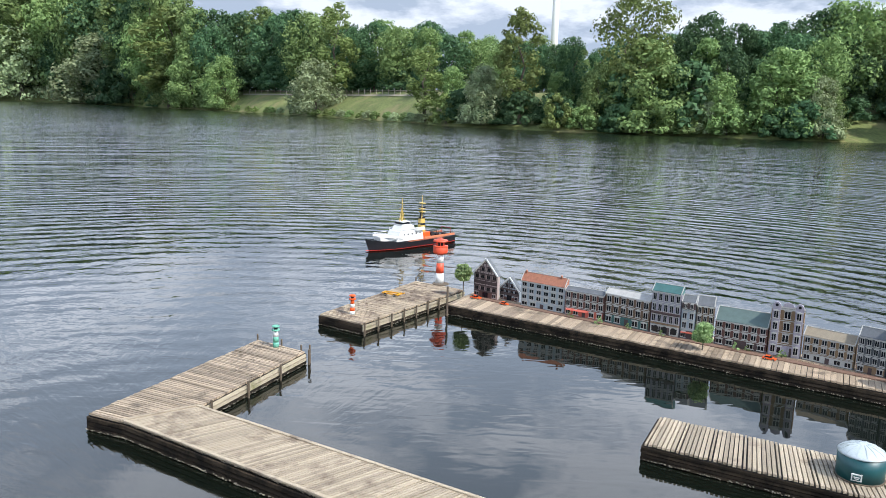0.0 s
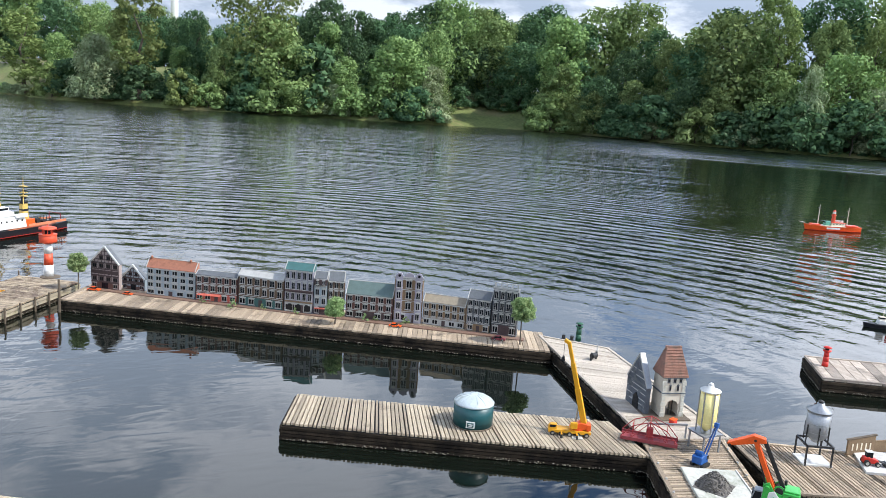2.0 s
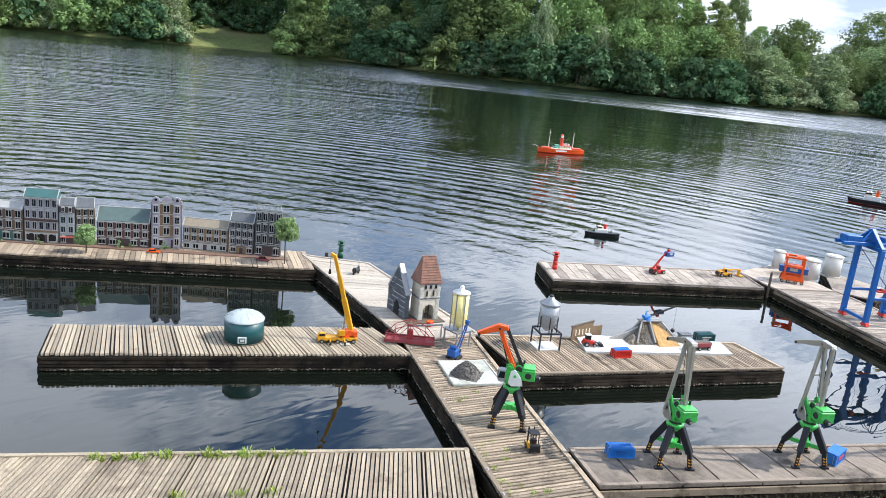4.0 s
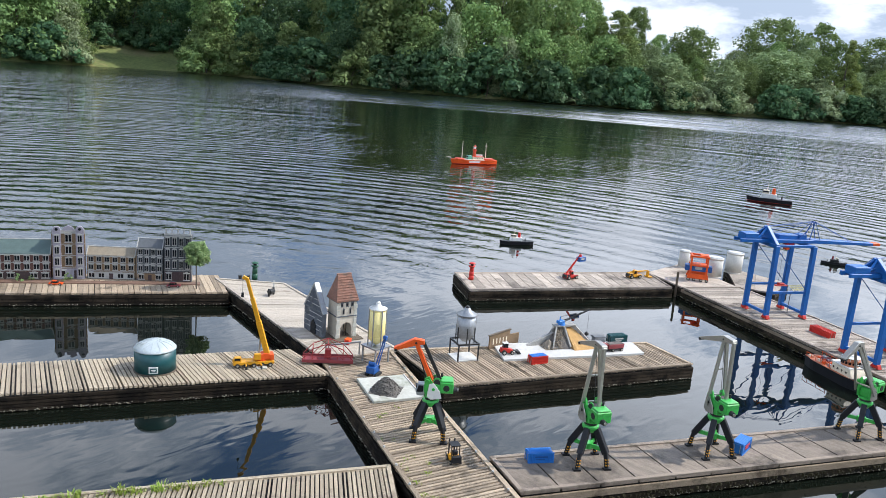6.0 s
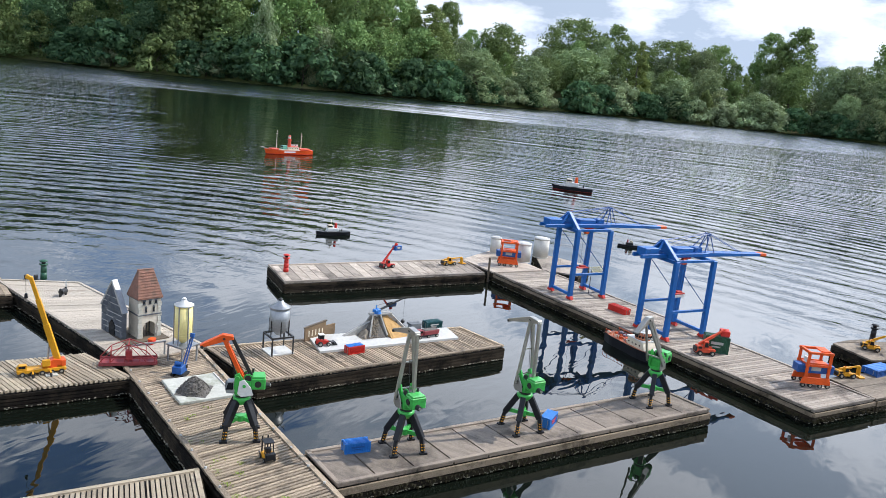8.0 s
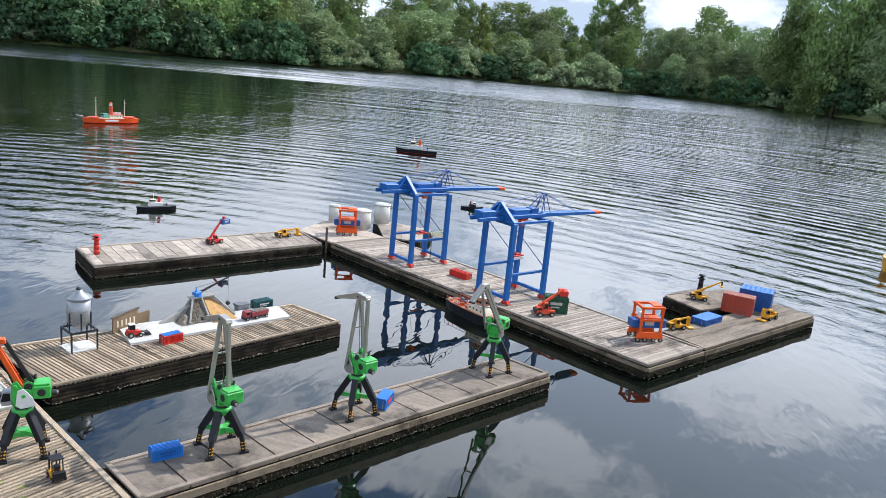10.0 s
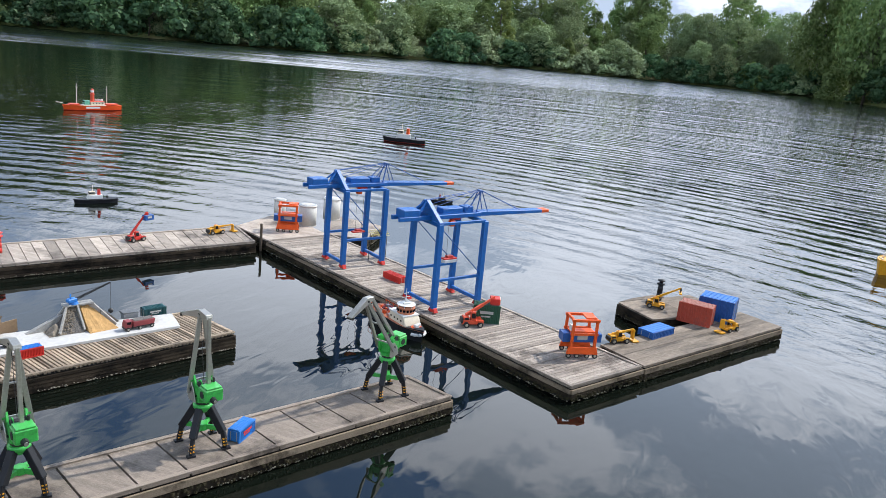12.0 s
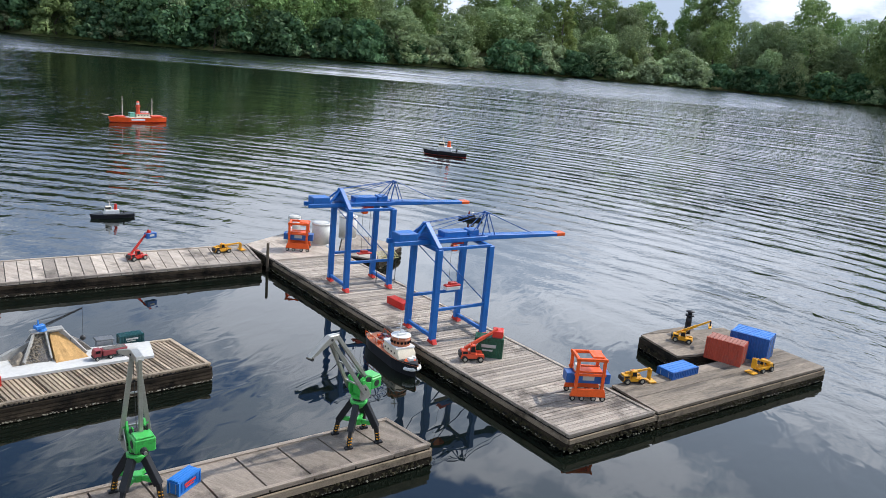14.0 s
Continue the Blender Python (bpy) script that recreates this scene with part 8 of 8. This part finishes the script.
for x_, h_ in ((0.47, 0.74), (-0.40, 0.68)):
    part("mast", T((x_, 0, 0.16), (x_, 0, h_), 0.015, 0.007, 8), CREAM2, lv)
    part("yard", beam(bmesh.new(), (x_, -0.07, h_ - 0.10), (x_, 0.07, h_ - 0.10), 0.010), CREAM2, lv)
    part("stay", T((x_, 0, h_ - 0.03), (x_ * 0.45, 0, 0.24), 0.004, None, 4), IRON, lv)
part("life_boat", hull_bm(0.22, 0.07, 0.05, 0.01), WHITE, lv).matrix_local = Matrix.Translation((-0.22, -0.10, 0.246))
part("bowsprit", T((0.86, 0, 0.20), (1.04, 0, 0.23), 0.012, 0.006, 6), CREAM2, lv)
part("sign_bar", B((0.08, -0.183, 0.085), (0.4, 0.004, 0.05)), WHITE, lv, "illegible white lettering")
part("sign_bar", B((0.08, 0.183, 0.085), (0.4, 0.004, 0.05)), WHITE, lv, "illegible white lettering")


def small_tug(x, y, rz, s, label, stripe=True, house_mat=WHITE, funnel_mat=ORANGE):
    ob = ship("harbour_tug", x, y, rz, 1.15 * s, 0.30 * s, 0.11 * s, BLACK, RED if stripe else None, IRON, label)
    part("house", prism(bmesh.new(), [(-0.16 * s, 0.12 * s), (0.26 * s, 0.12 * s), (0.22 * s, 0.24 * s), (-0.16 * s, 0.24 * s)], -0.09 * s, 0.09 * s), house_mat, ob, bevel=0.005)
    part("wheelhouse", prism(bmesh.new(), [(0.05 * s, 0.24 * s), (0.22 * s, 0.24 * s), (0.20 * s, 0.34 * s), (0.05 * s, 0.34 * s)], -0.07 * s, 0.07 * s), CREAM2, ob, bevel=0.004)
    part("wheelhouse_window", prism(bmesh.new(), [(0.065 * s, 0.28 * s), (0.214 * s, 0.28 * s), (0.206 * s, 0.32 * s), (0.065 * s, 0.32 * s)], -0.072 * s, 0.072 * s), PANE, ob)
    part("funnel", T((-0.07 * s, 0, 0.24 * s), (-0.07 * s, 0, 0.40 * s), 0.05 * s, 0.04 * s, 12), funnel_mat, ob)
    part("mast", T((0.10 * s, 0, 0.34 * s), (0.10 * s, 0, 0.52 * s), 0.010 * s, 0.005 * s, 6), CREAM2, ob)
    part("yard", beam(bmesh.new(), (0.10 * s, -0.05 * s, 0.46 * s), (0.10 * s, 0.05 * s, 0.46 * s), 0.008 * s), CREAM2, ob)
    part("tow_post", T((-0.3 * s, 0, 0.12 * s), (-0.3 * s, 0, 0.2 * s), 0.02 * s, None, 8), IRON, ob)
    part("rubbing_strake", hull_bm(1.16 * s, 0.31 * s, 0.11 * s, 0, z_from=0.08 * s, z_to=0.10 * s), RUBBER, ob)
    return ob


small_tug(22.3, 7.5, 110, 1.0, "black model harbour tug with a white house and orange funnel")
small_tug(10.95, 7.90, 148, 0.52, "small black model tug boat with a white cabin and red funnel", False, WHITE, RED)
small_tug(15.1, 3.8, -68, 0.36, "tiny dark model boat on open water", False, IRON, MAROON)

# yellow ship at the edge of the view
yw = ship("yellow_ship", 15.85, -3.95, 150, 1.7, 0.42, 0.20, YELLOW, None, CREAM2, "yellow model ship with pale railings")
part("deck_house", B((-0.35, 0, 0.29), (0.45, 0.26, 0.18)), WHITE, yw, bevel=0.008)
for i in range(7):
    for sy in (-1, 1):
        part("stanchion", beam(bmesh.new(), (0.05 + 0.1 * i, sy * 0.17 * (1 - 0.10 * i), 0.2), (0.05 + 0.1 * i, sy * 0.17 * (1 - 0.10 * i), 0.30), 0.008), SILVER, yw)
for sy in (-1, 1):
    part("hand_rail", beam(bmesh.new(), (0.05, sy * 0.17, 0.30), (0.65, sy * 0.068, 0.30), 0.008), SILVER, yw)
part("bow_spar", T((0.80, 0, 0.24), (0.98, 0, 0.30), 0.014, 0.008, 6), CREAM2, yw)
part("window", B((-0.35, 0, 0.33), (0.36, 0.265, 0.05)), PANE, yw)

# working boat moored at the quay
wb = ship("work_boat", 8.67, 1.96, -124, 0.86, 0.24, 0.11, BLACK, None, SALMON, "black-hulled model work boat with a cream house moored at the quay")
part("bow_rail_band", hull_bm(0.865, 0.246, 0.11, 0, z_from=0.095, z_to=0.118), SALMON, wb, "red-brown painted bulwark and deck")
house_ = part("house", prism(bmesh.new(), [(-0.02, 0.10), (0.285, 0.10), (0.262, 0.158), (0.235, 0.205), (-0.02, 0.205)], -0.094, 0.094), CREAM2, wb, "cream stepped deckhouse", bevel=0.012)
for i in range(4):
    for sy in (-1, 1):
        part("porthole", T((0.02 + 0.06 * i, sy * 0.092, 0.155), (0.02 + 0.06 * i, sy * 0.0965, 0.155), 0.011, None, 10), PANE, house_)
part("house_band", prism(bmesh.new(), [(-0.024, 0.203), (0.240, 0.203), (0.238, 0.214), (-0.024, 0.214)], -0.098, 0.098), WHITE, house_)
bridge = part("bridge", spun(bmesh.new(), [(0.088, 0.212), (0.090, 0.232), (0.086, 0.236), (0.086, 0.262), (0.094, 0.268), (0.092, 0.280), (0.05, 0.288)], 20, 0.135, 0), SALMON, wb, "red-brown round wheelhouse", smooth=True)
for i in range(11):
    a = -2.0 + i * 0.4
    part("window", beam(bmesh.new(), (0.135 + 0.085 * math.cos(a), 0.085 * math.sin(a), 0.238), (0.135 + 0.085 * math.cos(a), 0.085 * math.sin(a), 0.260), 0.018), PANE, bridge)
part("bridge_rail", spun(bmesh.new(), [(0.094, 0.300), (0.096, 0.302), (0.094, 0.304)], 20, 0.135, 0), WHITE, bridge)
for i in range(8):
    a = i * math.pi / 4
    part("rail_post", beam(bmesh.new(), (0.135 + 0.094 * math.cos(a), 0.094 * math.sin(a), 0.278), (0.135 + 0.094 * math.cos(a), 0.094 * math.sin(a), 0.302), 0.004), WHITE, bridge)
part("mast", T((0.12, 0, 0.285), (0.12, 0, 0.46), 0.008, 0.003, 6), WHITE, wb)
for z, half in ((0.33, 0.06), (0.37, 0.045), (0.41, 0.03)):
    part("yard", beam(bmesh.new(), (0.12, -half, z), (0.12, half, z), 0.005), WHITE, wb)
part("radar", B((0.15, 0, 0.315), (0.02, 0.09, 0.012)), WHITE, wb, bevel=0.002)
part("searchlight", T((0.06, 0.05, 0.285), (0.06, 0.05, 0.32), 0.014, 0.018, 10), WHITE, wb)
part("bow_well", T((0.345, 0, 0.108), (0.345, 0, 0.126), 0.060, 0.058, 16), ORANGE, wb, "orange bow well")
part("anchor_winch", B((0.34, 0, 0.138), (0.04, 0.05, 0.03)), WHITE, wb, bevel=0.004)
part("life_raft", T((0.315, 0.045, 0.12), (0.315, 0.045, 0.15), 0.022, 0.020, 12), WHITE, wb)
fender = bmesh.new()
for i in range(6):
    a0, a1 = -1.25 + 0.42 * i, -1.25 + 0.42 * (i + 1)
    tube(fender, (0.345 + 0.095 * math.cos(a0), 0.085 * math.sin(a0), 0.076), (0.345 + 0.095 * math.cos(a1), 0.085 * math.sin(a1), 0.076), 0.016, None, 8)
part("bow_fender", fender, WHITE, wb, "fat white bow fender", smooth=True)
rnb = random.Random(21)
for i in range(34):
    part("deck_gear", B((rnb.uniform(-0.36, -0.04), rnb.uniform(-0.075, 0.075), 0.128), (rnb.uniform(0.02, 0.05), rnb.uniform(0.02, 0.04), rnb.uniform(0.01, 0.04))), rnb.choice((SALMON, ORANGE, CREAM2, MAROON, ZINC)), wb, bevel=0.002)
for i in range(6):
    for sy in (-1, 1):
        part("stanchion", beam(bmesh.new(), (-0.38 + 0.07 * i, sy * 0.10, 0.115), (-0.38 + 0.07 * i, sy * 0.10, 0.165), 0.004), ORANGE, wb)
for sy in (-1, 1):
    part("hand_rail", beam(bmesh.new(), (-0.39, sy * 0.10, 0.165), (-0.02, sy * 0.10, 0.165), 0.004), ORANGE, wb)


# ---- grass growing from the board gaps of the front pontoon ----
def tuft(x, y, h, n_, seed):
    rnd = random.Random(seed)
    ob = root("grass_tuft", x, y, 0.152, rnd.uniform(0, 360), "small green grass tuft growing between deck boards", "grass tuft", "grass tufts on the pontoon edge")
    b_ = bmesh.new()
    for i in range(n_):
        a, r = rnd.uniform(0, 6.28), rnd.uniform(0, 0.035)
        p = Vector((r * math.cos(a), r * math.sin(a), 0))
        lean = Vector((math.cos(a), math.sin(a), 0)) * rnd.uniform(0.1, 0.8) * h
        side = Vector((-math.sin(a), math.cos(a), 0)) * rnd.uniform(0.003, 0.006)
        mid, top = p + lean * 0.4 + Vector((0, 0, h * 0.6)), p + lean + Vector((0, 0, h * rnd.uniform(0.5, 1.0)))
        v = [b_.verts.new(q) for q in (p - side, p + side, mid + side * 0.8, mid - side * 0.8, top)]
        b_.faces.new((v[0], v[1], v[2], v[3]))
        b_.faces.new((v[3], v[2], v[4]))
    tagged(part("grass", b_, TUFT, ob), kind="stuff")


for i in range(24):
    u_ = i / 23 + pr.uniform(-0.02, 0.02)
    if 0.36 < u_ < 0.42:
        continue
    tuft(1.36 + 1.12 * u_, 4.655 - 0.635 * u_ + pr.uniform(-0.015, 0.015), pr.uniform(0.03, 0.062), 22 if u_ < 0.85 else 12, 100 + i)
for i, (x, y) in enumerate(((1.60, 4.00), (1.63, 3.985), (1.90, 3.83), (1.94, 3.81), (2.07, 3.75), (2.11, 3.73))):
    tuft(x, y, 0.04, 14, 300 + i)

for i in range(34):
    c_ = Vector((3.13, 2.62)).lerp(Vector((4.2, 4.9)), pr.uniform(0.0, 0.75) ** 1.3)
    tuft(c_.x + pr.uniform(-0.01, 0.03) + pr.random() ** 2 * 0.42, c_.y - pr.random() * 0.05, pr.uniform(0.006, 0.015), 10, 400 + i)
